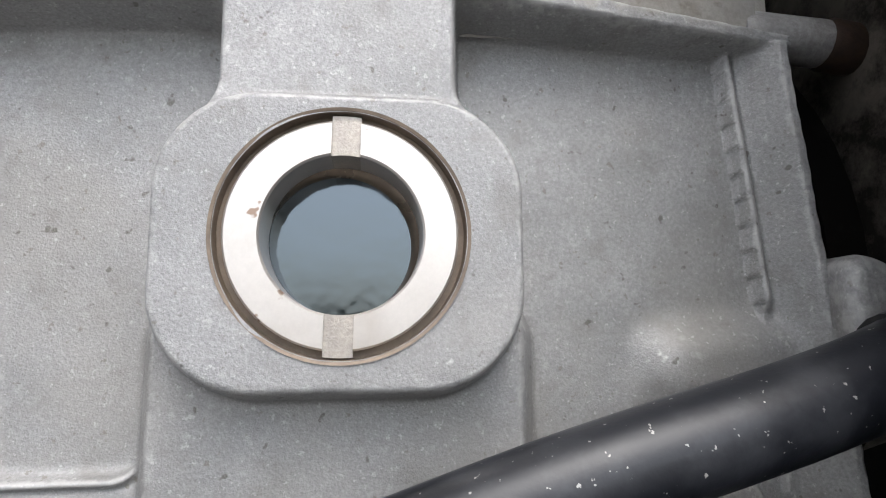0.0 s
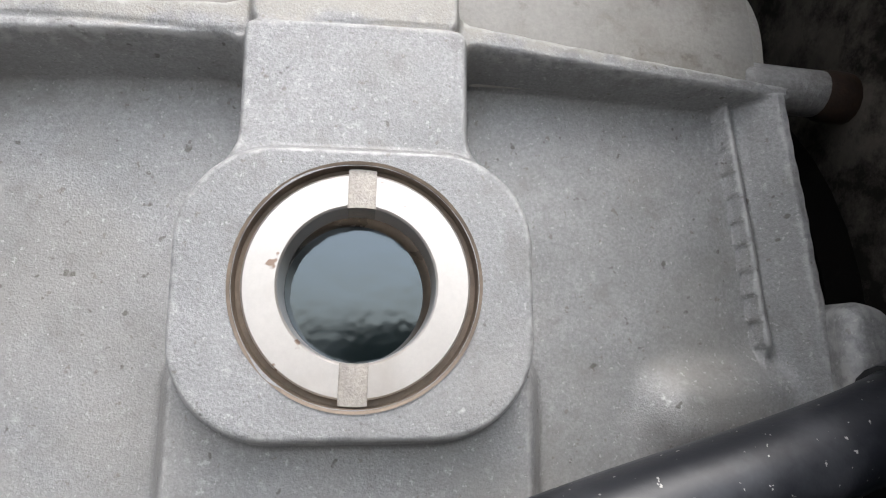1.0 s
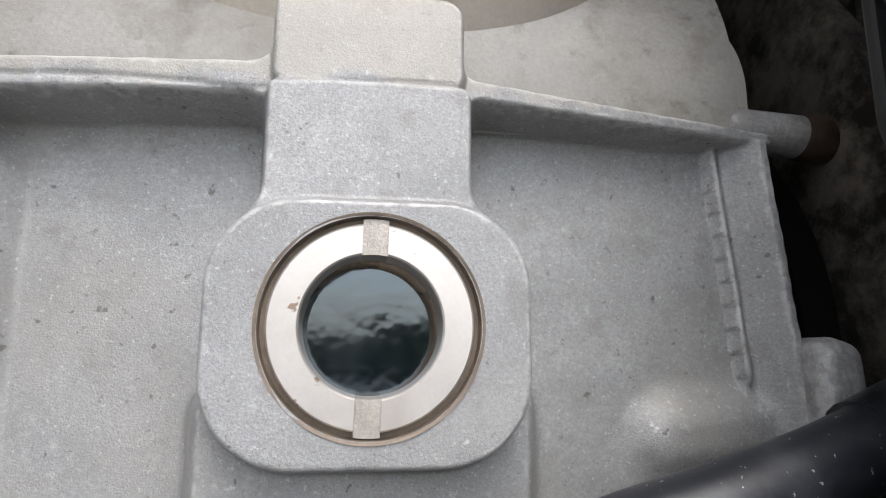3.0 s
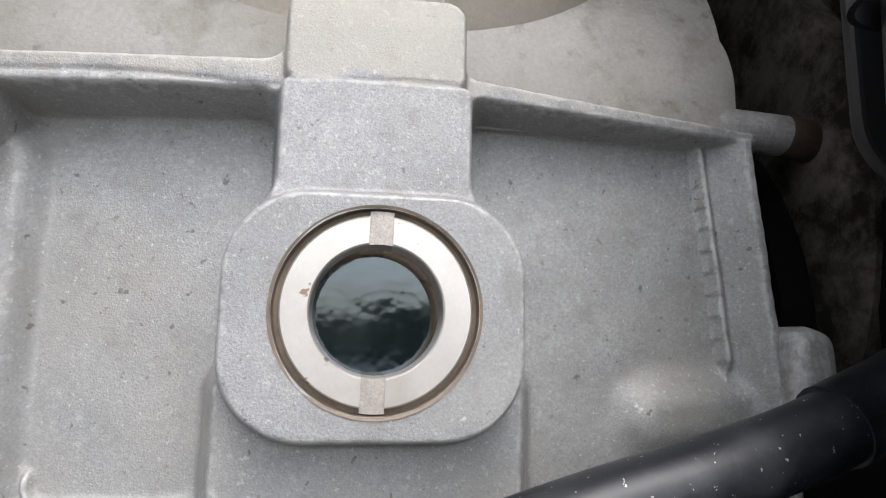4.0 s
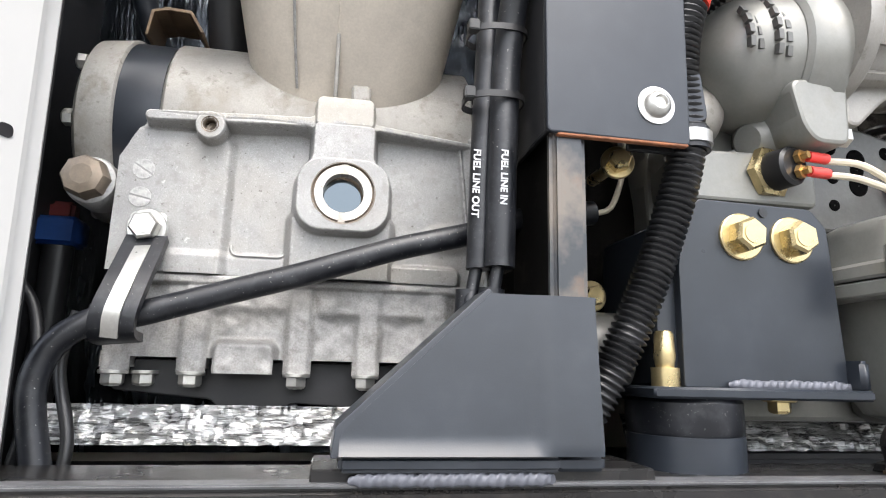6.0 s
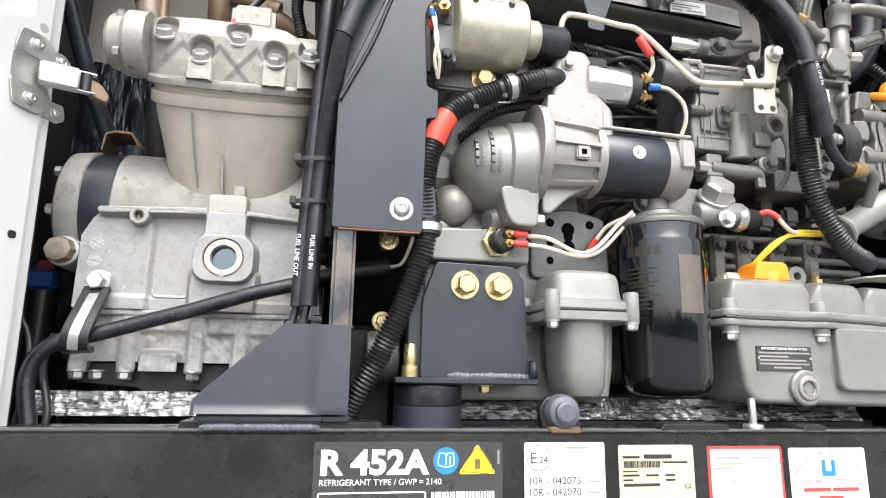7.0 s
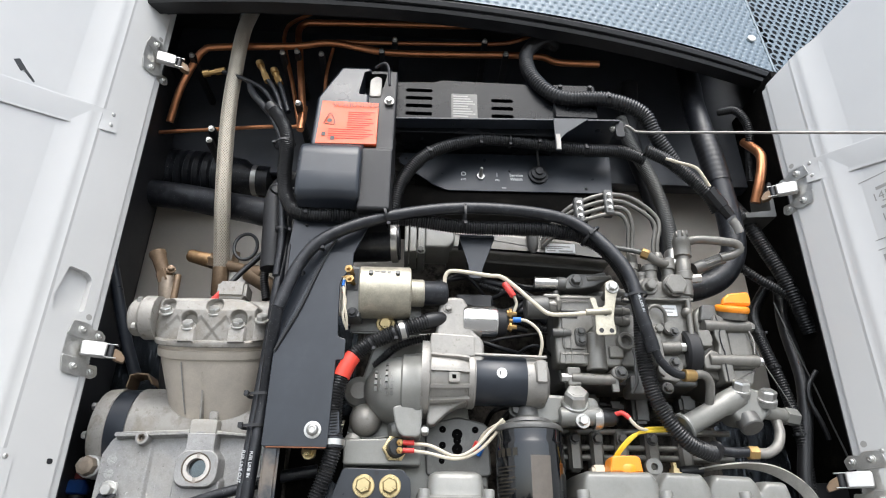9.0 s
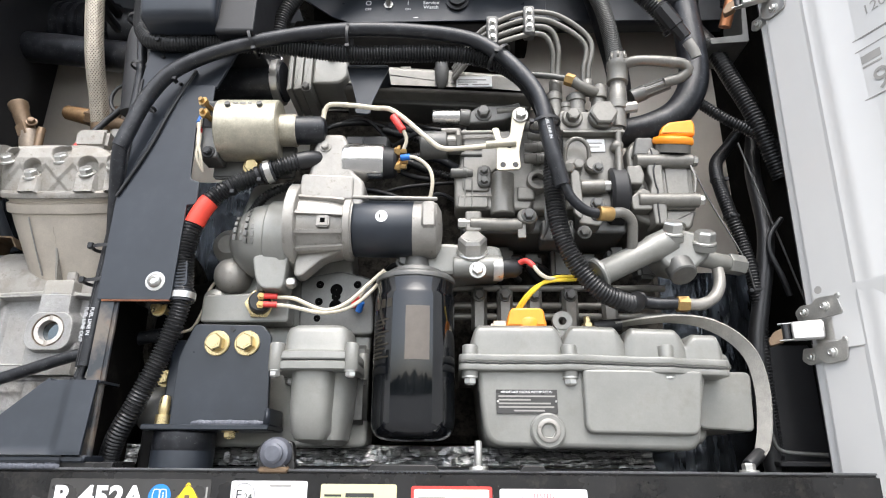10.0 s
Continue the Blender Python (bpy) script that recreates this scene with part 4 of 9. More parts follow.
me = relief(-0.162, 0.146, 1.5605, 1.728, 0.00065, crank_height, crank_keep, (SX, SZ, 0.0238))
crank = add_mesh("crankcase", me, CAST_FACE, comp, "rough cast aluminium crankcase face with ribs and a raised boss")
bm = B()
prism(bm, rounded([(0.1225, 1.597), (0.1225, 1.622), (0.127, 1.6245), (0.1355, 1.622), (0.137, 1.597)], 0.006), 0.128, 0.19, bev=0.004, seg=3)
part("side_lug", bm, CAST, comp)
# two slotted round casting marks: pairs of half discs a little proud of the face
for cx, cz, turn in ((-0.1405, 1.6385, -32), (-0.1408, 1.6165, -12)):
    yc = 0.1500 - float(crank_height(np.array([cx]), np.array([cz]))[0])
    for half in (0, 180):
        a0 = math.radians(turn + half)
        pts = []
        for k in range(15):
            a = math.radians(4 + 172 * k / 14)
            u, v = 0.0080 * math.cos(a), max(0.0006, 0.0080 * math.sin(a))
            pts.append((cx + u * math.cos(a0) - v * math.sin(a0), cz + u * math.sin(a0) + v * math.cos(a0)))
        bm = B()
        prism(bm, pts, yc - 0.0005, yc + 0.003, bev=0.0003)
        part("casting_mark", bm, CAST_FACE, comp, "half of a slotted round casting mark")
# body behind the face
bm = B()
prism(bm, rounded([(-0.157, 1.561), (-0.157, 1.648), (-0.143, 1.70), (0.108, 1.70), (0.116, 1.60), (0.118, 1.561)], 0.006), 0.1545, 0.34)
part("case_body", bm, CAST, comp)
# threads of the lug
bm = B()
lathe(bm, (-0.093, 0.1243, 1.6735), (0, 1, 0), [(-0.0002, 0.0066), (0.0002, 0.0056), (0.0014, 0.0046), (0.002, 0.0041), (0.0028, 0.0046), (0.0036, 0.0041), (0.0044, 0.0046), (0.0052, 0.0041), (0.012, 0.0040)], 24, cap=False)
lathe(bm, (-0.093, 0.1325, 1.6735), (0, 1, 0), [(0, 0.0042), (0.001, 0.0001)], 20, cap=False)
part("threaded_hole", bm, BORE, comp, "dark threaded hole in the lug")

# sight glass: counterbore, turned ring with two slots, bore and oily glass
sight = part("sight_glass", lathe(B(), (SX, SY - 0.0003, SZ), (0, 1, 0), [(0.0, 0.0246), (0.0002, 0.0240), (0.0009, 0.0237), (0.0032, 0.0236), (0.0032, 0.0205)], 96, cap=False), GROOVE, comp, "oil sight glass with a slotted steel ring")
yf, ri, ro, hw, tilt = SY + 0.0004, 0.0154, 0.0222, 0.0028, -0.025


def P(bm, r, a, yy):
    return bm.verts.new((SX + r * math.cos(a + tilt), yy, SZ + r * math.sin(a + tilt)))


bm = B()
prof = [(ri, yf + 0.012), (ri, yf + 0.0004), (ri + 0.0004, yf), (ro - 0.0004, yf), (ro, yf + 0.0004), (ro, yf + 0.006)]
for half in (0, math.pi):
    n, cols = 72, []
    for i in range(n + 1):
        f = -1 + 2 * i / n
        cols.append([P(bm, r, half + f * (math.pi / 2 - math.asin(hw / r)), y) for r, y in prof])
    for a, b in zip(cols, cols[1:]):
        for k in range(len(prof) - 1):
            bm.faces.new((a[k], b[k], b[k + 1], a[k + 1]))
    bm.faces.new(cols[0])
    bm.faces.new(cols[-1])
part("slotted_ring", bm, STEEL, sight, "turned steel ring with two slots")
for s in (-1, 1):
    bm = B()
    m = 8
    for i in range(m):
        u0, u1 = -hw + 2 * hw * i / m, -hw + 2 * hw * (i + 1) / m
        y = yf + 0.0007
        def q(u, r, yy):
            return P(bm, r, s * math.pi / 2 - s * math.asin(u / r), yy)
        bm.faces.new([q(u0, ri, y), q(u1, ri, y), q(u1, ro + 0.0011, y), q(u0, ro + 0.0011, y)])
        bm.faces.new([q(u0, ri, y), q(u1, ri, y), q(u1, ri, y + 0.011), q(u0, ri, y + 0.011)])
    bmesh.ops.remove_doubles(bm, verts=bm.verts[:], dist=1e-6)
    part("slot_floor", bm, SLOTF, sight, "milled slot in the ring")
# the bore behind the ring leans a little to the glass at its end
OX, OZ, OY = SX - 0.0010, SZ - 0.0010, SY + 0.0128
bm = B()
rings = []
for r, k, y in ((0.0155, 0.0, 0.0004 + 0.0100), (0.0153, 0.3, 0.0108), (0.0149, 0.8, 0.0120), (0.0146, 1.0, 0.0140)):
    rings.append([bm.verts.new((SX + (OX - SX) * k + r * math.cos(2 * math.pi * i / 72), SY + y, SZ + (OZ - SZ) * k + r * math.sin(2 * math.pi * i / 72))) for i in range(72)])
for a, b in zip(rings, rings[1:]):
    for i in range(72):
        bm.faces.new((a[i], a[(i + 1) % 72], b[(i + 1) % 72], b[i]))
part("seat", bm, BORE, sight)
bm = B()
rings = []
for r in [0.0, 0.003, 0.006, 0.009, 0.012, 0.0144, 0.0155]:
    rings.append([bm.verts.new((OX + r * math.cos(2 * math.pi * k / 64), OY, OZ + r * math.sin(2 * math.pi * k / 64))) for k in range(64)])
for a, b in zip(rings, rings[1:]):
    for k in range(64):
        bm.faces.new((a[k], a[(k + 1) % 64], b[(k + 1) % 64], b[k]))
bmesh.ops.remove_doubles(bm, verts=bm.verts[:], dist=1e-7)
part("oil_surface", bm, OIL, sight, "dark oil behind clear glass")

# slotted plugs beside the clip
for z in (1.6365, 1.614):
    bm = B()
    lathe(bm, (-0.1395, 0.1450, z), (0, -1, 0), [(0, 0.0092), (0.0012, 0.0092), (0.0012, 0.0078), (0.0006, 0.0076), (0.0006, 0.001)], 28, cap=False)
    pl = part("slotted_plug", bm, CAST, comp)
    bm = B()
    box(bm, -0.1475, -0.1315, 0.1437, 0.1449, z - 0.001, z + 0.001)
    bmesh.ops.rotate(bm, verts=bm.verts[:], cent=(-0.1395, 0.1440, z), matrix=Matrix.Rotation(0.5, 3, 'Y'))
    part("slot", bm, CAST_DIRTY, pl)

# lower body
def pan_height(X, Z):
    h = np.full_like(X, 0.002)
    for x in (-0.146, -0.093, -0.017, 0.035, 0.090):
        h = smax(h, 0.009 * rise(rrect(X, Z, x, 1.515, 0.0085, 0.04, 0.006), 0.003, 0.008), 0.005)
    h = smax(h, 0.016 * rise(rrect(X, Z, -0.0555, 1.497, 0.0215, 0.013, 0.006), 0.002, 0.006), 0.004)
    h = smax(h, 0.008 * rise(rrect(X, Z, 0.045, 1.545, 0.05, 0.012, 0.006), 0.003, 0.008), 0.005)
    h = smax(h, 0.007 * rise(rrect(X, Z, -0.07, 1.545, 0.045, 0.010, 0.006), 0.003, 0.008), 0.005)
    h = smax(h, 0.011 * rise(rrect(X, Z, -0.01, 1.5565, 0.15, 0.0035, 0.002), 0.001, 0.003), 0.002)
    return h + rough(X, Z, 0.0009)


def pan_keep(X, Z):
    low = np.full_like(X, 1.498)
    for x in (-0.146, -0.093, -0.017, 0.035, 0.090):
        low = np.minimum(low, np.where(np.abs(X - x) < 0.011, 1.4875, 9))
    low = np.where(np.abs(X + 0.0555) < 0.0225, 1.4865, low)
    return Z > low


me = relief(-0.154, 0.132, 1.4865, 1.5598, 0.0011, pan_height, pan_keep)
add_mesh("oil_pan", me, CAST_DIRTY, comp, "dirty cast aluminium lower body")
bm = B()
box(bm, -0.153, 0.131, 0.1535, 0.34, 1.4985, 1.5597, 0.003)
part("pan_body", bm, CAST_DIRTY, comp)
for x in (-0.146, -0.093, -0.017, 0.035, 0.090):
    bm = B()
    box(bm, x - 0.010, x + 0.010, 0.143, 0.165, 1.4878, 1.505, 0.003)
    part("bolt_lug", bm, CAST_DIRTY, comp)
bm = B()
prism(bm, rounded([(-0.150, 1.497), (0.11, 1.497), (0.11, 1.468), (0.04, 1.462), (-0.02, 1.466), (-0.03, 1.458), (-0.07, 1.458), (-0.08, 1.468), (-0.15, 1.474)], 0.003), 0.16, 0.33, bev=0.001)
part("bottom_plate", bm, BLACKM, comp, "oily black bottom plate")
for x in (-0.146, -0.128, -0.093, -0.017, 0.035, 0.090):
    bolt(comp, (x, 0.147 if x != -0.128 else 0.158, 1.4875), (0, 0, -1), 0.0082, ZINC, washer=1.25)

# shaft barrel with its black band and end cover
bm = B()
lathe(bm, (-0.137, 0.225, 1.695), (1, 0, 0), [(0, 0.078), (0.004, 0.083), (0.252, 0.083), (0.254, 0.080)], 64)
bmesh.ops.bisect_plane(bm, geom=bm.verts[:] + bm.edges[:] + bm.faces[:], plane_co=(0, 0, 1.679), plane_no=(0, 0, -1), clear_outer=True)
part("barrel", bm, CAST_HEAD, comp)
bm = B()
lathe(bm, (-0.170, 0.225, 1.695), (1, 0, 0), [(0, 0.0805), (0.034, 0.0805)], 64)
part("band", bm, BLACK, comp, "black painted band")
bm = B()
lathe(bm, (-0.203, 0.225, 1.695), (1, 0, 0), [(0, 0.070), (0.006, 0.080), (0.032, 0.083), (0.0335, 0.081)], 64)
cv = part("end_cover", bm, CAST_HEAD, comp)
for k in range(8):
    a = 2 * math.pi * k / 8 + 0.2
    bolt(comp, (-0.202, 0.225 + 0.070 * math.cos(a), 1.695 + 0.070 * math.sin(a)), (-1, 0, 0), 0.007, ZINC, washer=0)
bm = B()
rod(bm, (-0.178, 0.175, 1.628), (-0.178, 0.142, 1.628), 0.019, 32, 0.004)
box(bm, -0.205, -0.155, 0.165, 0.235, 1.622, 1.655, 0.008)
part("plug_boss", bm, CAST, comp)
bm = B()
lathe(bm, (-0.179, 0.143, 1.628), (0, -1, 0), [(0, 0.0165), (0.010, 0.0165), (0.014, 0.0145), (0.0155, 0.008)], 8)
part("plug", bm, BRONZE, comp, "round tarnished plug")

# tilted cylinder with the head
AX, PX = Vector((0, -0.515, 0.857)), Vector((0, -0.857, -0.515))
LC = Vector((0.008, 0.113, 1.847))


def oval(hx, hp, d, n=64, e=2.6):
    out = []
    for k in range(n):
        a = 2 * math.pi * k / n
        c, s = math.cos(a), math.sin(a)
        out.append(LC + AX * d + Vector((1, 0, 0)) * (hx * math.copysign(abs(c) ** (2 / e), c)) + PX * (hp * math.copysign(abs(s) ** (2 / e), s)))
    return out


def loft(bm, rings):
    rs = [[bm.verts.new(p) for p in r] for r in rings]
    n = len(rs[0])
    for a, b in zip(rs, rs[1:]):
        for k in range(n):
            bm.faces.new((a[k], a[(k + 1) % n], b[(k + 1) % n], b[k]))
    bm.faces.new(rs[0][::-1])
    bm.faces.new(rs[-1])
    return bm


bm = loft(B(), [oval(0.076, 0.046, -0.15), oval(0.085, 0.048, -0.10), oval(0.0945, 0.0505, -0.040), oval(0.0955, 0.051, -0.0265), oval(0.1005, 0.0545, -0.0245),
                oval(0.1015, 0.0552, -0.0225), oval(0.1012, 0.0550, -0.0100), oval(0.0965, 0.0520, -0.0085), oval(0.0965, 0.0520, -0.0045), oval(0.099, 0.0545, -0.0035), oval(0.099, 0.0545, -0.001)])
part("cylinder", bm, CAST_TAN, comp, "smooth tan cast cylinder")
bm = loft(B(), [oval(0.1015, 0.0585, -0.0012, 96, 3.0), oval(0.1035, 0.0602, 0.0008, 96, 3.0), oval(0.1035, 0.0602, 0.0075, 96, 3.0), oval(0.101, 0.058, 0.0105, 96, 3.0)])
part("head_flange", bm, CAST_HEAD, comp)
# head: front with arched bolt recesses and columns under the lower bolts
HB = ((-0.069, 1.883), (-0.026, 1.857), (0.015, 1.884), (0.059, 1.861), (0.100, 1.872))


def recede(X):
    t = np.clip(np.abs(X - 0.008) / 0.1025, 0, 0.985)
    return 0.058 - 0.058 * (1 - t ** 3.0) ** (1 / 3.0)


def head_height(X, Z):
    o = recede(X)
    Q = Z - 0.45 * o
    y = np.interp(Q, [1.806, 1.826, 1.85, 1.88, 1.898, 1.908, 1.916], [0.066, 0.061, 0.055, 0.0495, 0.053, 0.061, 0.078])
    y = y + 0.80 * o
    top = 1.912 - np.clip((X - 0.045) / 0.06, 0, 1) ** 2 * 0.03
    y = y + np.clip(Z - top + 0.006, 0, 1) * 2.5
    h = 0.15 - y
    for xm in (-0.048, -0.006, 0.037, 0.080):
        peak = 1.868 - np.abs(X - xm) * 1.1
        h = h - 0.0032 * rise(np.maximum(Q - peak, 1.826 - Q), 0.004, 0.005)
    for x, z in HB:
        h = smax(h, (0.15 - 0.051 - 0.8 * o) * np.ones_like(h) * (rrect(X, Z, x, (1.82 + z) / 2 - 0.006, 0.0125, (z - 1.82) / 2, 0.004) < 0.0015), 0.0025) if z < 1.875 else h
        h = h - 0.013 * rise(rrect(X, Z, x, z + 0.0065, 0.0130, 0.0140, 0.0128), 0.0015, 0.0022)
    return h + rough(X, Z, 0.0003)


me = relief(-0.0925, 0.1085, 1.822, 1.9155, 0.0011, head_height, lambda X, Z: Z > 1.823 + 0.45 * recede(X))
add_mesh("head", me, CAST_HEAD, comp, "cast aluminium cylinder head with recessed bolts")
bm = B()
prism(bm, rounded([(0.085, 1.845), (0.075, 1.86), (0.078, 1.90), (0.09, 1.914), (0.13, 1.925), (0.17, 1.90), (0.155, 1.86), (0.12, 1.85)], 0.006), -0.0915, 0.1065, plane="yz", bev=0.003)
part("head_body", bm, CAST_HEAD, comp)
ba = Vector((0, -0.76, 0.65)).normalized()
for x, z in HB:
    bolt(comp, (x, 0.0575, z - 0.005), ba, 0.0098, ZINC, washer=1.3, tall=0.95)
bm = B()
lathe(bm, (-0.136, 0.085, 1.876), (1, 0, 0), [(0, 0.028), (0.005, 0.033), (0.018, 0.034), (0.024, 0.0395), (0.046, 0.0395)], 40)
part("side_cap", bm, CAST_HEAD, comp)
for k in range(4):
    a = math.pi / 4 + k * math.pi / 2
    bolt(comp, (-0.118, 0.085 + 0.034 * math.cos(a), 1.876 + 0.034 * math.sin(a)), (-1, 0, 0), 0.0065, ZINC, washer=0)
# seam up the cylinder and casting spine
bm = B()
pts = [LC + Vector((-0.045, 0, 0)) + PX * 0.0502 + AX * -0.03, LC + Vector((-0.043, 0, 0)) + PX * 0.0475 + AX * -0.08, LC + Vector((-0.040, 0, 0)) + PX * 0.0455 + AX * -0.125]
hose(bm, pts, 0.0011, 8)
part("casting_seam", bm, CAST_DIRTY, comp, "dark parting line")
bm = B()
prism(bm, [(0.1290, 1.7035), (0.1245, 1.712), (0.1215, 1.722), (0.1185, 1.735), (0.111, 1.754), (0.18, 1.762), (0.18, 1.7035)], -0.0024, 0.0010, plane="yz", bev=0.0012)
part("spine", bm, CAST_HEAD, comp)
bm = B()
hose(bm, [LC + Vector((-0.009 + 0.0006 * math.sin(i * 1.7), 0, 0)) + PX * (0.0468 + 0.003 * i / 12) + AX * (-0.098 + 0.052 * i / 12) for i in range(13)], 0.0013, 7, 0.002)
part("casting_mark", bm, CAST_TAN, comp, "ragged pale casting mark")
bm = B()
box(bm, 0.012, 0.028, 0.131, 0.18, 1.69, 1.722, 0.002)
part("spine_pad", bm, CAST_HEAD, comp)

# service valves on top
valve = thing("suction_valve", (-0.10, 0.15, 1.92), "tarnished brass service valve on the compressor head", "valve")
bm = B()
rod(bm, (-0.112, 0.165, 1.905), (-0.122, 0.15, 1.985), 0.017, 20, 0.004)
part("body", bm, BRONZE, valve)
bm = B()
lathe(bm, (-0.1215, 0.15, 1.973), (-0.40, -0.14, 0.90), [(0, 0.012), (0, 0.0165), (0.020, 0.0165), (0.0205, 0.0135), (0.026, 0.0132)], 6)
part("cap_nut", bm, OLDBRASS, valve)
bm = B()
lathe(bm, (-0.131, 0.147, 1.994), (-0.40, -0.14, 0.90), [(0, 0.0128), (0.030, 0.0140), (0.036, 0.0162), (0.043, 0.0162), (0.0455, 0.014), (0.0457, 0.0005)], 20, cap=False)
part("cap", bm, OLDBRASS, valve)
bolt(valve, (-0.113, 0.138, 1.995), (0.3, -1, 0.3), 0.0065, OLDBRASS)
bm = B()
rod(bm, (-0.10, 0.15, 1.90), (-0.102, 0.15, 1.99), 0.007, 12, 0.002)
part("stem", bm, OLDBRASS, valve)
valve = thing("discharge_valve", (-0.03, 0.23, 1.92), "brass service valve with a hexagon behind the compressor head", "valve")
bm = B()
lathe(bm, (-0.118, 0.22, 2.066), (0.96, 0.0, -0.24), [(0, 0.011), (0.004, 0.0135), (0.045, 0.0155), (0.05, 0.0155)], 24)
part("cap", bm, BRONZEB, valve)
bm = B()
lathe(bm, (-0.072, 0.22, 2.055), (0.96, 0.0, -0.24), [(0, 0.017), (0.022, 0.017)], 6)
lathe(bm, (-0.055, 0.22, 2.05), (0.96, 0.0, -0.24), [(0, 0.012), (0.06, 0.012), (0.065, 0.016), (0.10, 0.016)], 20)
part("nut", bm, OLDBRASS, valve)
bm = B()
rod(bm, (-0.02, 0.22, 2.03), (-0.018, 0.22, 2.075), 0.008, 6, 0.001)
part("stem", bm, OLDBRASS, valve)
bm = B()
rod(bm, (-0.01, 0.24, 2.04), (-0.0, 0.22, 1.90), 0.022, 20, 0.003)
part("body", bm, CAST, valve)
bm = B()
rod(bm, (0.01, 0.22, 2.03), (0.10, 0.24, 1.98), 0.018, 20, 0.003)
part("outlet", bm, OLDBRASS, valve)

# hose clip with its bolt and the hose that it holds
clip = thing("hose_clip", (-0.128, 0.13, 1.56), "rubber lined steel hose clip bolted to the compressor", "clip")
bm = B()
prism(bm, rounded([(-0.142, 1.572), (-0.142, 1.602), (-0.116, 1.602), (-0.116, 1.572)], 0.005), 0.1265, 0.1305, bev=0.0005)
part("tab", bm, ZINC, clip)
bm = B()
strip(bm, [(-0.127, 0.124, 1.582), (-0.128, 0.113, 1.566), (-0.130, 0.1, 1.545), (-0.1335, 0.094, 1.525), (-0.135, 0.10, 1.512), (-0.135, 0.120, 1.509)], 0.0285, 0.006, (1, 0, 0.1))
part("rubber_lining", bm, RUBBER, clip, "black rubber lining")
bm = B()
strip(bm, [(-0.127, 0.1195, 1.578), (-0.128, 0.109, 1.565), (-0.130, 0.0962, 1.545), (-0.1335, 0.0902, 1.525), (-0.1355, 0.0965, 1.5095)], 0.0105, 0.0024, (1, 0, 0.1))
part("steel_band", bm, ZINC, clip, "bright steel band")
bm = B()
rod(bm, (-0.129, 0.129, 1.590), (-0.129, 0.148, 1.590), 0.009, 16)
part("spacer", bm, ZINC, clip)
bolt(clip, (-0.129, 0.1265, 1.590), (0, -1, 0), 0.0105, ZINC, washer=1.35, label="zinc plated hexagon bolt")

# small plugs and stubs on the rear left
plug = thing("blue_connector", (-0.225, 0.2, 1.60), "blue plastic connector behind the compressor", "connector")
bm = B()
box(bm, -0.245, -0.205, 0.20, 0.23, 1.588, 1.612, 0.003)
part("shell", bm, DEEPBLUE, plug)
bm = B()
box(bm, -0.235, -0.215, 0.215, 0.23, 1.612, 1.628, 0.003)
part("lever", bm, DARKRED, plug)
bm = B()
rod(bm, (-0.22, 0.21, 1.587), (-0.22, 0.21, 1.389), 0.012, 12)
part("cable", bm, TIE, plug)
brk = thing("pipe_bracket", (-0.13, 0.2, 1.77), "small bent brass-coloured bracket on the barrel", "bracket")
bm = B()
prism(bm, rounded([(-0.166, 1.772), (-0.163, 1.796), (-0.150, 1.800), (-0.130, 1.799), (-0.118, 1.780), (-0.1205, 1.779), (-0.131, 1.796), (-0.150, 1.797), (-0.1605, 1.794), (-0.1635, 1.772)], 0.001), 0.18, 0.225, bev=0.0004)
part("plate", bm, OLDBRASS, brk)

stub = thing("rusty_stub", (0.13, 0.15, 1.685), "round cast stub with a rusty end beside the compressor", "stub")
bm = B()
rod(bm, (0.112, 0.148, 1.686), (0.150, 0.148, 1.684), 0.0065, 18, 0.002)
part("stub", bm, CAST_DIRTY, stub)
bm = B()
rod(bm, (0.136, 0.148, 1.6848), (0.152, 0.148, 1.683), 0.0072, 18, 0.003)
part("rusty_end", bm, RUST, stub)

# ---- centre post, gusset, belt guard ----
post = thing("support_post", (0.15, 0.04, 1.43), "black powder coated support post with a wide folded plate", "post")
bm = B()
box(bm, 0.1402, 0.1650, 0.0185, 0.0300, 1.431, 1.661, 0.0040, 3)
part("tube", bm, POSTP, post, "worn tube with rust-tan patches")
bm = B()
prism(bm, rounded([(0.137, 1.647), (0.2385, 1.646), (0.2405, 1.785), (0.254, 1.787), (0.254, 1.822), (0.240, 1.826), (0.236, 1.93), (0.256, 1.955), (0.256, 1.985), (0.205, 1.985), (0.142, 1.82), (0.1365, 1.80)], [0.004, 0.004, 0.002, 0.003, 0.003, 0.006, 0.02, 0.004, 0.006, 0.02, 0.02, 0.01]), 0.0155, 0.0195, bev=0.0012)
part("front_plate", bm, BLACK, post, "wide black front plate")
bm = B()
prism(bm, [(0.139, 1.80), (0.205, 1.983), (0.256, 1.985), (0.30, 2.10), (0.15, 2.16), (0.137, 2.0)], 0.0215, 0.0275, bev=0.001)
part("upper_plate", bm, BLACK, post)
bm = B()
box(bm, 0.1365, 0.141, 0.0195, 0.112, 1.648, 2.0, 0.001)
part("side_flange", bm, BLACKM, post)
bm = B()
prism(bm, rounded([(0.222, 1.662), (0.222, 1.70), (0.252, 1.705), (0.256, 1.668)], 0.006), 0.0200, 0.0235, bev=0.0006)
part("ear", bm, BLACK, post)
bm = B()
lathe(bm, (0.2140, 0.0160, 1.6725), (0, -1, 0), [(0, 0.0135), (0.0015, 0.0135), (0.002, 0.0095), (0.005, 0.009), (0.0075, 0.0065), (0.008, 0.005), (0.006, 0.004)], 28)
part("button_screw", bm, ZINC, post, "zinc button head screw with washer")
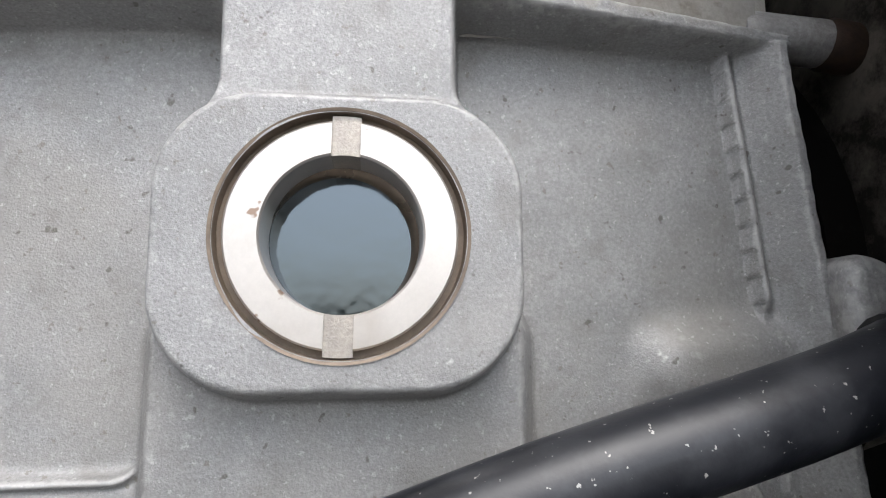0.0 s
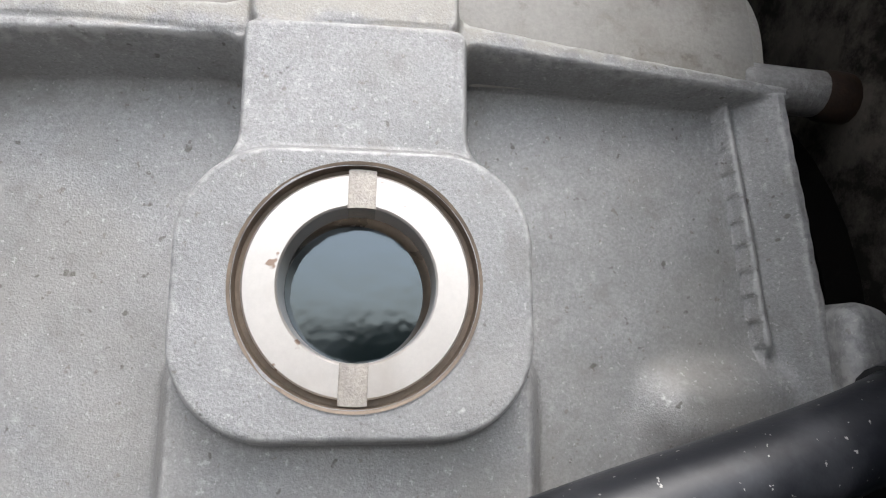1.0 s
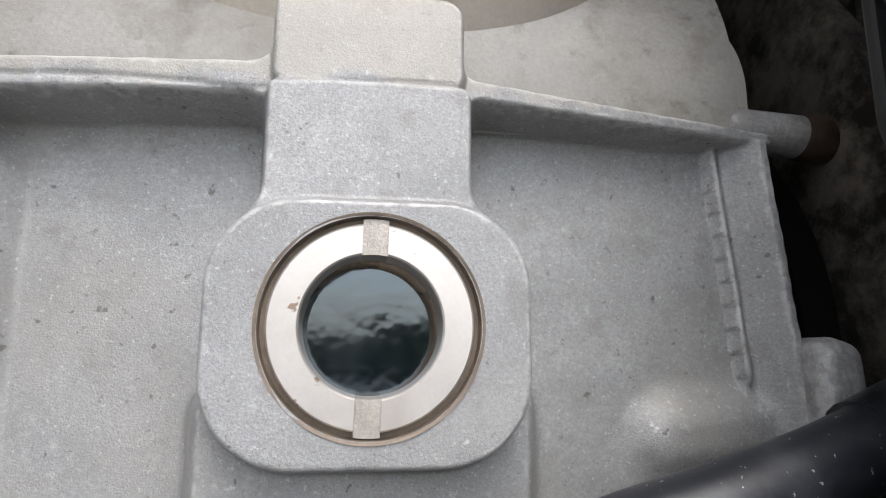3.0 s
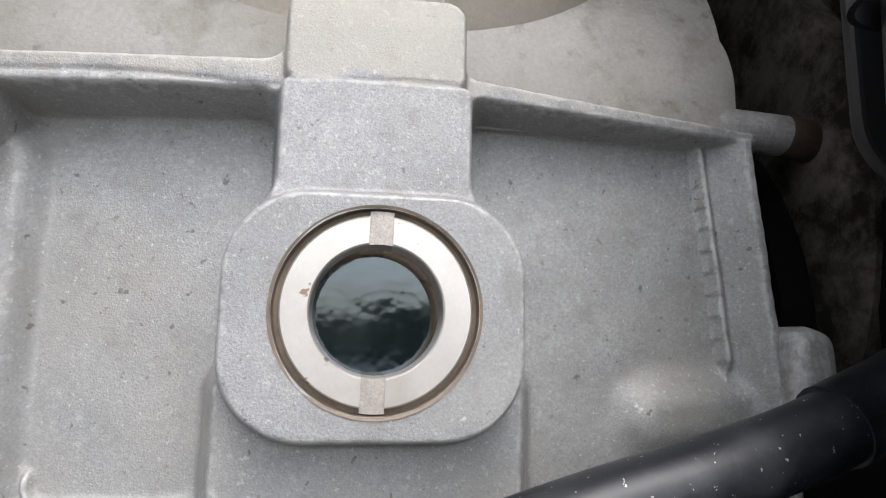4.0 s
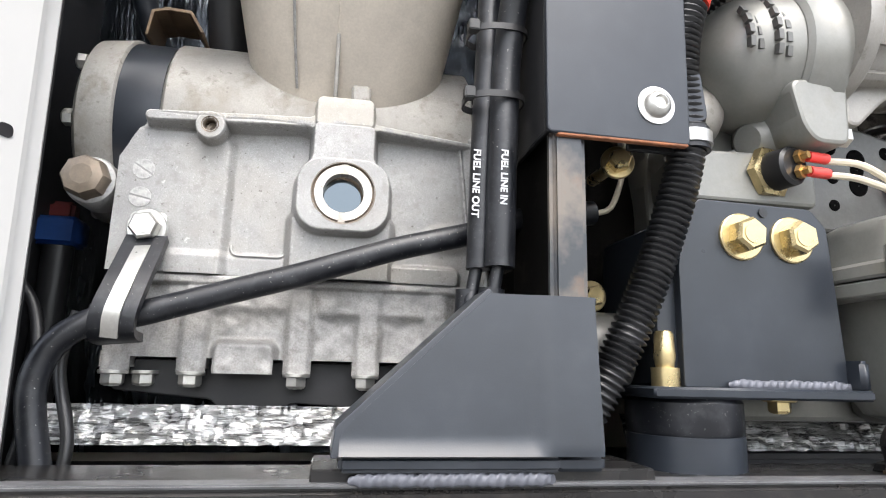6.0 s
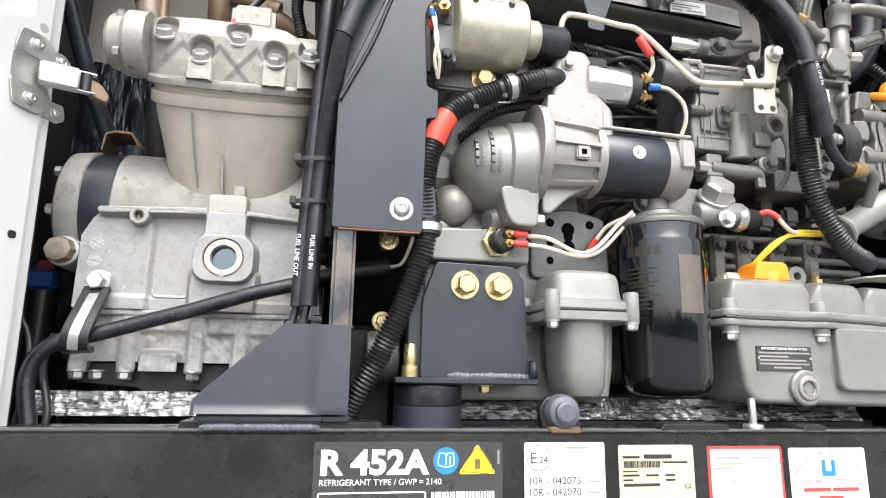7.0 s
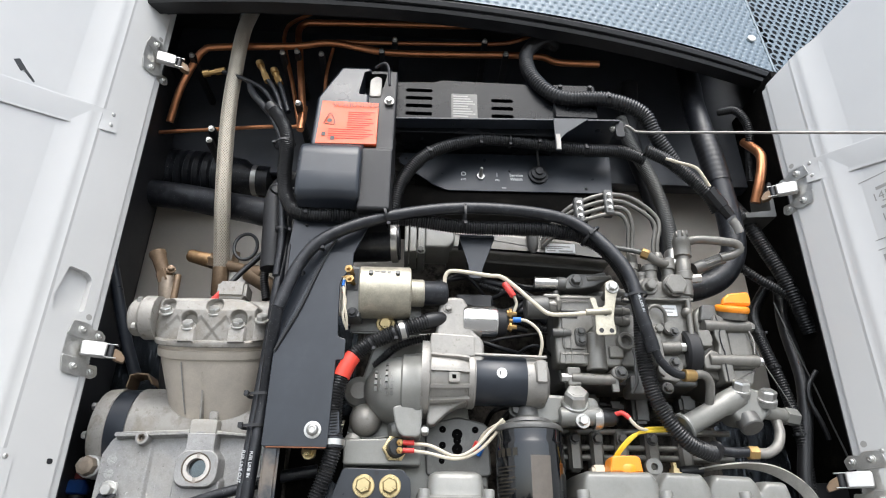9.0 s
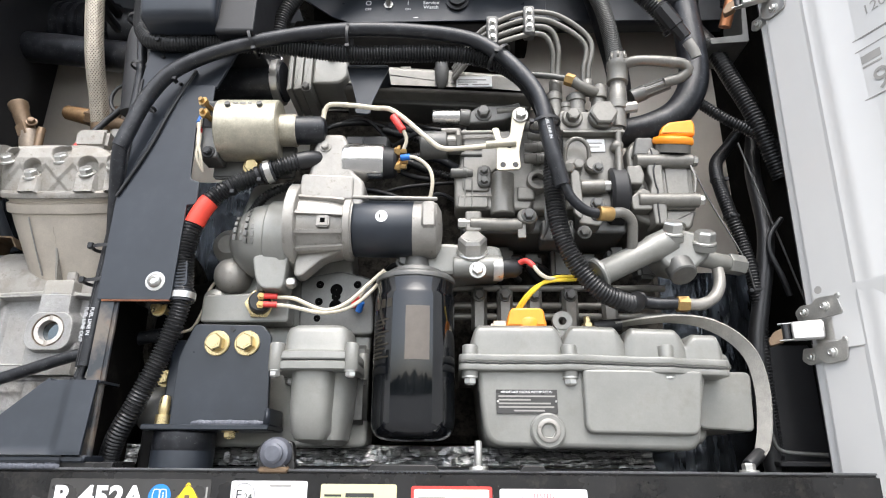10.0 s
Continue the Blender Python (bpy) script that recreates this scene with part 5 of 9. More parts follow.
for x, z in ((0.2, 1.99), (0.165, 2.04)):
    bolt(post, (x, 0.0205, z), (0, -1, 0), 0.003, BLACKM, washer=0)
bm = B()
box(bm, 0.144, 0.2365, 0.0151, 0.0200, 1.6450, 1.6468, 0.0004)
part("rusty_edge", bm, RUSTO, post, "rust-orange lower edge")

# sheet added to fill the gap behind the post with shade
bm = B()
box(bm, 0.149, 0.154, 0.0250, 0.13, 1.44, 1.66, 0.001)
part("web", bm, SHADEBLACK, post, "black sheet added behind the post in place of shade")
# thin black tube added to draw the dark line of edge and seam
tube_pts = [(0.1385, 0.013, 1.798), (0.172, 0.013, 1.872), (0.191, 0.0135, 1.928), (0.207, 0.0155, 1.973), (0.222, 0.0180, 2.012)]
bm = B()
hose(bm, tube_pts, 0.0024, 10)
part("edge_line", bm, TIE, post, "black line added along the plate's slanted edge and seam")

gus = thing("gusset", (0.09, 0.02, 1.44), "black folded steel gusset welded to the frame rail", "gusset")
# one folded sheet: a face that leans out at its foot, a rolled lower lip and a flat fold by the post
bm = B()
nx, nz = 60, 40
cols = []
for i in range(nx + 1):
    x = 0.0145 + 0.149 * i / nx
    top = min(1.5390, 1.4595 + (x - 0.0145) * 0.94)
    k = min(1.0, max(0.0, (x - 0.119) / 0.016))
    k = k * k * (3 - 2 * k)
    col = []
    for j in range(nz + 1):
        z = 1.4475 + (top - 1.4475) * j / nz
        u = z - 1.4475
        y = 0.0025 + 0.0016 * min(1, u / 0.009) - 0.02 * max(0, u - 0.012)
        lip = max(0.0, 1 - u / 0.008)
        y -= 0.0022 * lip * lip
        col.append((x, y * (1 - k) + 0.0005 * k + 0.10 * max(0, u - 0.004), z))
    cols.append(col)
for off in (0.0, 0.004):
    g = [[bm.verts.new((x, y + off, z)) for x, y, z in c] for c in cols]
    for c, d in zip(g, g[1:]):
        for j in range(nz):
            bm.faces.new((c[j], c[j + 1], d[j + 1], d[j]))
    grids = g if not off else grids
    if off:
        rim0 = [c[0] for c in grids] + grids[-1][1:] + [c[-1] for c in grids[::-1]][1:] + grids[0][-2:0:-1]
        rim1 = [c[0] for c in g] + g[-1][1:] + [c[-1] for c in g[::-1]][1:] + g[0][-2:0:-1]
        for q in range(len(rim0)):
            w = (q + 1) % len(rim0)
            bm.faces.new((rim0[q], rim0[w], rim1[w], rim1[q]))
part("face", bm, BLACK, gus, angle=50)
bm = B()
prism(bm, [(0.099, 1.5390), (0.099, 1.5355), (0.166, 1.5355), (0.166, 1.5390)], 0.0125, 0.06, bev=0.0008)
part("top_return", bm, BLACK, gus)
bm = B()
box(bm, 0.0145, 0.14, 0.0035, 0.03, 1.4385, 1.4475, 0.0025, 3)
part("lower_return", bm, BLACK, gus)
bm = B()
box(bm, 0.1375, 0.1665, 0.006, 0.055, 1.4385, 1.447, 0.002)
part("toe", bm, BLACK, gus)
bm = B()
prism(bm, rounded([(0.010, 1.446), (0.012, 1.462), (0.098, 1.5425), (0.101, 1.5395), (0.0165, 1.460), (0.0145, 1.446)], 0.002), 0.004, 0.050, bev=0.0006)
for v in bm.verts:
    if v.co.y < 0.02:
        v.co.y += 0.10 * max(0.0, v.co.z - 1.4515)
part("sloped_return", bm, BLACK, gus)

guard = thing("belt_guard", (0.23, 0.05, 2.06), "black moulded belt guard with an orange-red warning sticker", "guard")
bm = B()
prism(bm, rounded([(0.05, 2.06), (-0.030, 2.075), (-0.030, 2.18), (-0.008, 2.20), (0.006, 2.335), (0.020, 2.425), (0.08, 2.43), (0.12, 2.06)], 0.008), 0.158, 0.262, plane="yz", bev=0.006, seg=3)
for v in bm.verts:
    if v.co.x < 0.2 and v.co.z > 2.325:
        v.co.x += (v.co.z - 2.325) * 0.42
gcov = part("cover", bm, BLACK, guard)
bm = B()
prism(bm, rounded([(0.05, 2.055), (-0.020, 2.055), (-0.018, 2.19), (0.001, 2.20), (0.014, 2.335), (0.028, 2.425), (0.08, 2.43), (0.12, 2.055)], 0.006), 0.258, 0.317, plane="yz", bev=0.003)
gside = part("side_panel", bm, BLACKM, guard)
bm = B()
prism(bm, rounded([(0.03, 2.062), (-0.036, 2.070), (-0.043, 2.105), (-0.040, 2.170), (-0.026, 2.193), (0.03, 2.196)], 0.014, 6), 0.146, 0.2615, plane="yz", bev=0.009, seg=4)
part("bulge", bm, BLACK, guard, "rounded lower bulge")
for gp in (gcov, gside):
    bm = B()
    prism(bm, rounded([(0.240, 2.340), (0.248, 2.412), (0.296, 2.414), (0.290, 2.372), (0.274, 2.340)], 0.007), -0.05, 0.07)
    carve(gp, bm)
bm = B()
prism(bm, rounded([(0.262, 2.34), (0.262, 2.385), (0.275, 2.395), (0.286, 2.39), (0.286, 2.34)], 0.006), 0.012, 0.03, bev=0.002)
part("pulley_arm", bm, ALU, guard)
bm = B()
hose(bm, [(0.272, 0.0, 2.405), (0.29, -0.012, 2.408), (0.30, -0.012, 2.395), (0.304, -0.010, 2.35)], 0.003, 8)
part("hook", bm, BLACKM, guard)
bolt(guard, (0.304, 0.008, 2.325), (0, -1, 0.1), 0.007, ZINC)

stk = thing("warning_sticker", (0.227, 0.002, 2.26), "orange-red WARNING sticker on the belt guard", "sticker")


def on_guard(x, z, d=0.0):
    f = (z - 2.20) / 0.135
    return Vector((x, -0.0095 + 0.014 * f - d, z))


bm = B()
c = [on_guard(0.168, 2.2035, 0.0006), on_guard(0.2845, 2.2055, 0.0006), on_guard(0.2835, 2.314, 0.0006), on_guard(0.1705, 2.316, 0.0006)]
f = [bm.verts.new(v) for v in c]
b = [bm.verts.new(v + Vector((0, 0.012, 0))) for v in c]
bm.faces.new(f)
bm.faces.new(b[::-1])
for i in range(4):
    bm.faces.new((f[i], b[i], b[(i + 1) % 4], f[(i + 1) % 4]))
part("sheet", bm, WARNC, stk)
lean = -math.degrees(math.atan(0.014 / 0.135))
writing(stk, "WARNING", 0.0165, on_guard(0.192, 2.2985, 0.0038), INKBR, rot=(90 + lean, 0, 0), squeeze=1.15)
for i in range(13):
    z = 2.286 - i * 0.0058
    x0 = 0.225 if 2.27 < z or z > 2.245 else 0.19
    bm = B()
    a, q = on_guard(x0, z, 0.0016), on_guard(0.277 - (i * 7 % 5) * 0.004, z, 0.0016)
    box(bm, a.x, q.x, a.y, a.y + 0.0006, z, z + 0.0011)
    part("print_bar", bm, LRED, stk)
for x, z, s in ((0.19, 2.262, 0.022), (0.178, 2.222, 0.012), (0.196, 2.212, 0.012)):
    bm = B()
    p = on_guard(x, z, 0.0018)
    if s > 0.02:
        hose(bm, [(x - s / 2, p.y, z - 0.008), (x, p.y, z + 0.018), (x + s / 2, p.y, z - 0.008), (x - s / 2 + 0.001, p.y, z - 0.008)], 0.0007, 6)
        lathe(bm, (x, p.y, z), (0, -1, 0), [(0, 0.005), (0.0003, 0.005)], 12)
    else:
        box(bm, x, x + s * 0.6, p.y, p.y + 0.0006, z, z + s * 0.7)
    part("pictogram", bm, LDARK, stk)

# ---- shroud with slots, control bracket ----
fan = thing("alternator_shroud", (0.53, 0.09, 2.29), "black slotted alternator shroud with a worn label", "shroud")
bm = B()
prism(bm, rounded([(0.312, 2.290), (0.312, 2.424), (0.40, 2.428), (0.41, 2.434), (0.655, 2.430), (0.66, 2.292)], 0.004), 0.06, 0.30, bev=0.002)
fbody = part("body", bm, GUARD, fan)
bm = B()
box(bm, 0.655, 0.75, 0.052, 0.2, 2.335, 2.427, 0.003)
bx = part("terminal_cover", bm, GUARD, fan)
for x, z in ((0.672, 2.418), (0.738, 2.418)):
    bolt(fan, (x, 0.052, z), (0, -1, 0), 0.005, BLACKM, washer=1.3)
for i in range(5):
    for x0, w in ((0.335, 0.058), (0.52, 0.048)):
        z = 2.318 + i * 0.021
        if x0 > 0.5 and i == 4:
            continue
        bm = B()
        prism(bm, rounded([(x0, z - 0.0048), (x0, z + 0.0048), (x0 + w, z + 0.0048), (x0 + w, z - 0.0048)], 0.0047), 0.05, 0.10)
        carve(fbody, bm)
bm = B()
box(bm, 0.434, 0.49, 0.0585, 0.0610, 2.325, 2.396, 0.001)
pl = part("rating_label", bm, GREYD, fan, "worn grey rating label")
for i in range(9):
    bm = B()
    box(bm, 0.438, 0.47 + (i * 3 % 4) * 0.005, 0.0580, 0.0588, 2.332 + i * 0.0068, 2.3355 + i * 0.0068)
    part("print_bar", bm, INKG, pl)
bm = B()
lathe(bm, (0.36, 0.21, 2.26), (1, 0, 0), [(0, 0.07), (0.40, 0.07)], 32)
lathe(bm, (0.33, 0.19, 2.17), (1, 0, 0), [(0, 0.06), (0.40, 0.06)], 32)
part("drum", bm, SHADEBLACK, fan)

brk = thing("control_bracket", (0.55, 0.1, 2.2), "black angled steel bracket with a service toggle switch", "bracket")
bm = B()
prism(bm, [(0.318, 2.300), (0.318, 2.304), (0.786, 2.318), (0.786, 2.3135)], 0.030, 0.14, bev=0.0008)
part("shelf", bm, BLACK, brk)
bm = B()
prism(bm, [(0.318, 2.275), (0.318, 2.306), (0.786, 2.318), (0.786, 2.285)], 0.136, 0.140, bev=0.0006)
part("back_plate", bm, BLACKM, brk)
bm = B()
prism(bm, rounded([(0.645, 2.232), (0.645, 2.313), (0.72, 2.315), (0.668, 2.275), (0.657, 2.262), (0.656, 2.232)], 0.003), 0.027, 0.031, bev=0.0006)
part("hook_tab", bm, BLACK, brk)
bm = B()
box(bm, 0.6465, 0.6555, 0.0245, 0.0272, 2.233, 2.272, 0.0008)
part("tab_edge", bm, ALU, brk)
bm = B()
prism(bm, rounded([(0.322, 2.262), (0.33, 2.285), (0.79, 2.292), (0.786, 2.196), (0.43, 2.192), (0.40, 2.205)], 0.006), 0.128, 0.132, bev=0.0007)
pan = part("switch_panel", bm, BLACK, brk, "black switch panel with white marks")
bm = B()
lathe(bm, (0.5015, 0.1285, 2.229), (0, -1, 0), [(0, 0.009), (0.004, 0.009)], 6)
lathe(bm, (0.5015, 0.1245, 2.229), (0, -1, 0.35), [(0, 0.0045), (0.006, 0.0045), (0.018, 0.0028), (0.02, 0.0035), (0.022, 0.002)], 14)
part("toggle", bm, ZINC, pan, "bright toggle switch")
bm = B()
lathe(bm, (0.627, 0.1285, 2.236), (0, -1, 0), [(0, 0.021), (0.006, 0.021), (0.007, 0.016), (0.014, 0.016), (0.016, 0.009), (0.021, 0.008)], 24)
part("socket", bm, TIE, pan, "black capped socket")
bm = B()
hose(bm, [(0.627, 0.115, 2.252), (0.622, 0.10, 2.27), (0.622, 0.09, 2.29), (0.62, 0.08, 2.305)], 0.003, 8)
part("cap_strap", bm, TIE, pan)
writing(pan, "O", 0.014, (0.4645, 0.1278, 2.230), INKW, align='CENTER')
writing(pan, "OFF", 0.0065, (0.4645, 0.1278, 2.2185), INKW, align='CENTER')
writing(pan, "I", 0.013, (0.537, 0.1278, 2.230), INKW, align='CENTER')
writing(pan, "ON", 0.0065, (0.537, 0.1278, 2.2185), INKW, align='CENTER')
writing(pan, "Service", 0.0098, (0.579, 0.1278, 2.2315), INKW, align='CENTER', bold=0.0002)
writing(pan, "Watch", 0.0098, (0.579, 0.1278, 2.2215), INKW, align='CENTER', bold=0.0002)
bars(pan, [(0.547, 0.556, 2.201, 2.2025)], INKW, 0.1280)
for x, z in ((0.34, 2.27), (0.565, 2.245), (0.73, 2.206)):
    bolt(pan, (x, 0.128, z), (0, -1, 0), 0.003, BLACKM, washer=0)

# door stay rod
rodt = thing("door_stay", (0.81, 0.05, 2.30), "thin grey door stay rod hooked to the bracket", "rod")
bm = B()
hose(bm, [(0.795, 0.045, 2.302), (0.80, 0.035, 2.306), (0.812, 0.034, 2.298), (0.83, 0.03, 2.287), (0.95, -0.042, 2.237), (1.15, -0.162, 2.154), (1.265, -0.231, 2.106)], 0.0026, 10)
part("rod", bm, ALU, rodt)
bm = B()
prism(bm, rounded([(0.778, 2.28), (0.778, 2.322), (0.796, 2.322), (0.796, 2.28)], 0.006), 0.038, 0.05, bev=0.001)
part("lug", bm, BLACKM, rodt)
bolt(rodt, (0.775, 0.046, 2.305), (-1, -0.4, 0), 0.005, ZINC)


# ---- hoses and conduits ----
def conduit(name, pts, r, label, mat=PLASTIC, pitch=0.0048, amp=0.0013):
    bm = B()
    hose(bm, pts, r, 14, pitch=pitch, amp=amp)
    return tagged(part(name, bm, mat, angle=80), label, "conduit" if pitch else "hose")


def tube(name, pts, r, mat, label, category="hose", step=0.007, seg=16):
    bm = B()
    hose(bm, pts, r, seg, step)
    return tagged(part(name, bm, mat, angle=60), label, category)


dh = thing("drain_hose", (-0.1, 0.1, 1.45), "smooth black rubber hose running over the compressor", "hose")
bm = B()
hose(bm, [(-0.157, 0.095, 1.39), (-0.169, 0.098, 1.432), (-0.178, 0.10, 1.475), (-0.170, 0.102, 1.504), (-0.148, 0.105, 1.521), (-0.123, 0.11, 1.5265), (-0.069, 0.112, 1.5435), (-0.012, 0.109, 1.5605), (0.048, 0.107, 1.5805), (0.102, 0.108, 1.5955), (0.153, 0.115, 1.6125), (0.212, 0.118, 1.6235)],
     0.0089, 20, 0.006)
part("hose", bm, RUBBER, dh)
cuff = dh
bm = B()
hose(bm, [(0.1165, 0.1103, 1.6002), (0.134, 0.1135, 1.6060), (0.153, 0.1155, 1.6125), (0.213, 0.118, 1.6235)], 0.0100, 20, 0.003)
part("cuff", bm, RUBBER, cuff, "thicker rubber cuff")
bm = B()
hose(bm, [(0.208, 0.118, 1.6225), (0.219, 0.119, 1.6245), (0.228, 0.119, 1.628), (0.234, 0.119, 1.638), (0.242, 0.120, 1.662), (0.246, 0.122, 1.69), (0.248, 0.14, 1.71)], 0.0024, 10)
part("pipe", bm, WIREW, cuff, "thin bent pale pipe")

# two fuel lines with foam sleeves and printed words
for nm, off, words in (("out", 0.0, "FUEL LINE OUT"), ("in", 0.0195, "FUEL LINE IN")):
    t = thing("fuel_line", (0.098 + off, 0.032, 1.56), "black sleeved fuel line with white printed lettering", "hose", "fuel lines beside the post")
    yy = 0.0670 - off * 0.60
    off += 0.0064 if nm == "out" else 0.0004
    bm = B()
    hose(bm, [(0.0985 + off, yy, 1.5625), (0.1005 + off, yy, 1.65), (0.1035 + off, yy, 1.73), (0.108 + off * 0.9, yy, 1.83), (0.113 + off * 0.8, yy - 0.01, 1.93), (0.118 + off * 0.6, yy, 2.02), (0.11 + off * 0.3, yy + 0.01, 2.10)] if nm == "out" else
         [(0.0965 + off, yy, 1.5625), (0.0985 + off, yy, 1.65), (0.1025 + off, yy, 1.73), (0.1285, 0.03, 1.80), (0.1385, -0.001, 1.868), (0.150, -0.003, 1.91)],
         0.0091 if nm == "out" else 0.0104, 18, 0.008)
    part("sleeve", bm, RUBBER, t)
    if nm == "in":
        bm = B()
        hose(bm, [(0.1385, -0.003, 1.868), (0.168, -0.004, 1.954), (0.213, -0.005, 2.006), (0.311, 0.0, 2.050), (0.457, 0.008, 2.079), (0.612, 0.012, 2.072), (0.686, 0.008, 2.036), (0.742, -0.006, 1.955), (0.757, -0.010, 1.868), (0.773, 0.0, 1.808)], 0.0113, 18, 0.008)
        part("loop_sleeve", bm, RUBBER, t, "thick rubber sleeve looping over the engine")
        writing(t, "FUEL LINE IN", 0.0062, (0.7495, -0.0222, 1.905), INKP, rot=(90, 80.5, 0), bold=0.0001)
    bm = B()
    hose(bm, [(0.0985 + off * 0.9, yy, 1.57), (0.095 + off * 0.8, yy, 1.548), (0.091 + off, yy - 0.002, 1.535), (0.09 + off, yy + 0.01, 1.50)] if nm == "out" else [(0.0985 + off * 0.9, yy, 1.57), (0.1125, yy, 1.548), (0.1095, yy, 1.53), (0.10, yy + 0.01, 1.50)], 0.0045, 12)
    part("inner_hose", bm, RUBBER, t)
    bm = B()
    x = 0.0965 if nm == "out" else 0.1100
    lathe(bm, (x, yy + 0.004, 1.515), (0.06, 0, 1), [(0, 0.0085), (0.033, 0.0088), (0.033, 0.0066), (0.02, 0.006)], 20, cap=False)
    part("lower_sleeve", bm, RUBBER, t)
    wx, wz = (0.0978, 1.6468) if nm == "out" else (0.1142, 1.6462)
    writing(t, words, 0.0071 if nm == "out" else 0.0067, (wx + 0.0005, yy - (0.0090 if nm == "out" else 0.0106), wz - (0.0 if nm == "out" else 0.003)), INKP, rot=(90, 91.2, 0), bold=0.00022)
for x, y, z, r in ((0.1122, 0.0605, 1.6835, 0.0205), (0.1145, 0.0600, 1.735, 0.0205)):
    t = thing("cable_tie", (x, y, z), "black nylon cable tie round both fuel lines", "cable tie", "cable ties")
    bm = B()
    pts = []
    for k in range(41):
        a = 2 * math.pi * k / 40
        pts.append(Vector((x + 0.0212 * math.copysign(abs(math.cos(a)) ** 0.75, math.cos(a)), y + 0.0165 * math.copysign(abs(math.sin(a)) ** 0.8, math.sin(a)), z + 0.0015 * math.cos(a))))
    rings = []
    for p in pts[:-1]:
        rings.append([bm.verts.new(p + Vector((0, 0, dz)) + (p - Vector((x, y, p.z))).normalized() * dr) for dz, dr in ((-0.0024, 0), (0.0024, 0), (0.0024, 0.0013), (-0.0024, 0.0013))])
    for i in range(40):
        a, b = rings[i], rings[(i + 1) % 40]
        for k in range(4):
            bm.faces.new((a[k], a[(k + 1) % 4], b[(k + 1) % 4], b[k]))
    part("band", bm, TIE, t)
    bm = B()
    box(bm, x - 0.024, x - 0.0165, y - 0.016, y - 0.0075, z - 0.004, z + 0.0045, 0.0008)
    part("lock", bm, TIE, t)

lb = thing("line_bracket", (0.112, 0.096, 1.68), "narrow black steel strip behind the fuel lines", "bracket")
bm = B()
prism(bm, rounded([(0.1155, 1.664), (0.1145, 1.80), (0.1365, 1.80), (0.1365, 1.652), (0.124, 1.655)], [0.006, 0.002, 0.002, 0.002, 0.004]), 0.094, 0.098, bev=0.0012)
part("strip", bm, TIE, lb)
bm = B()
box(bm, 0.1345, 0.142, 0.092, 0.1, 1.66, 1.79, 0.001)
part("flange", bm, TIE, lb)

# third thin line left of the fuel lines, and the harness that climbs to the top
tube("breather_line", [(0.115, 0.052, 1.95), (0.116, 0.05, 2.03), (0.106, 0.048, 2.11), (0.098, 0.05, 2.16), (0.088, 0.055, 2.25), (0.05, 0.07, 2.33), (0.0, 0.09, 2.40), (-0.02, 0.11, 2.45)], 0.0075, RUBBER, "thin black rubber line climbing beside the guard")
def loom(name, pts, r, label):
    t = thing(name, pts[-1], label, "conduit")
    bm = B()
    hose(bm, pts, r, 14, pitch=0.0046, amp=0.0014)
    part("conduit", bm, PLASTIC, t, angle=80)
    return t, curve(pts, 0.004)


def sleeve(t, name, pts, r, mat, text):
    bm = B()
    hose(bm, pts, r, 18)
    part(name, bm, mat, t, text)


wl, wc = loom("wiring_conduit", [(0.050, 0.062, 2.345), (0.078, 0.054, 2.305), (0.100, 0.045, 2.25), (0.108, 0.035, 2.15), (0.128, 0.02, 2.085), (0.165, 0.01, 2.058), (0.252, 0.012, 2.058), (0.35, 0.02, 2.058), (0.459, 0.03, 2.050), (0.637, 0.03, 2.047), (0.725, 0.03, 2.005), (0.765, 0.02, 1.905), (0.764, 0.025, 1.817), (0.776, 0.03, 1.735), (0.815, 0.035, 1.672), (0.862, 0.05, 1.652), (0.885, 0.075, 1.662)],
              0.0128, "black corrugated wiring conduit looping over the engine")
sleeve(wl, "end_tape", wc[:6], 0.0142, TIE, "black tape at the conduit end")
sleeve(wl, "tape", wc[-9:-2], 0.0142, TIE, "black tape at the conduit end")
sl, scv = loom("starter_conduit", [(0.43, 0.06, 1.875), (0.40, 0.035, 1.866), (0.334, 0.03, 1.839), (0.280, 0.028, 1.809), (0.2545, 0.026, 1.770), (0.243, 0.03, 1.715), (0.2465, 0.033, 1.652), (0.2285, 0.04, 1.583), (0.2, 0.045, 1.514), (0.175, 0.055, 1.465), (0.15, 0.09, 1.41)],
               0.0122, "black corrugated conduit with a band of red tape")
sleeve(sl, "red_tape", [p for p in scv if 1.760 < p.z < 1.797], 0.0140, REDTAPE, "band of red tape")
sleeve(sl, "tape_end", scv[:14], 0.0136, TIE, "smooth taped end")
conduit("lower_harness", [(0.465, 0.08, 1.862), (0.40, 0.075, 1.848), (0.34, 0.07, 1.828), (0.30, 0.10, 1.80)], 0.006, "thin black corrugated conduit under the larger one")
conduit("alternator_conduit", [(0.31, 0.09, 2.06), (0.320, 0.08, 2.117), (0.335, 0.075, 2.178), (0.389, 0.07, 2.245), (0.498, 0.075, 2.287), (0.622, 0.08, 2.285), (0.72, 0.075, 2.27), (0.80, 0.08, 2.272), (0.85, 0.09, 2.26)], 0.0125, "black corrugated conduit under the control bracket")
conduit("upper_conduit", [(0.70, 0.17, 2.66), (0.655, 0.10, 2.605), (0.608, 0.07, 2.53), (0.612, 0.055, 2.45), (0.666, 0.045, 2.385), (0.769, 0.04, 2.378), (0.844, 0.05, 2.355), (0.876, 0.07, 2.31), (0.92, 0.1, 2.26)], 0.0155, "thick black corrugated conduit hanging from the cover", pitch=0.0062)
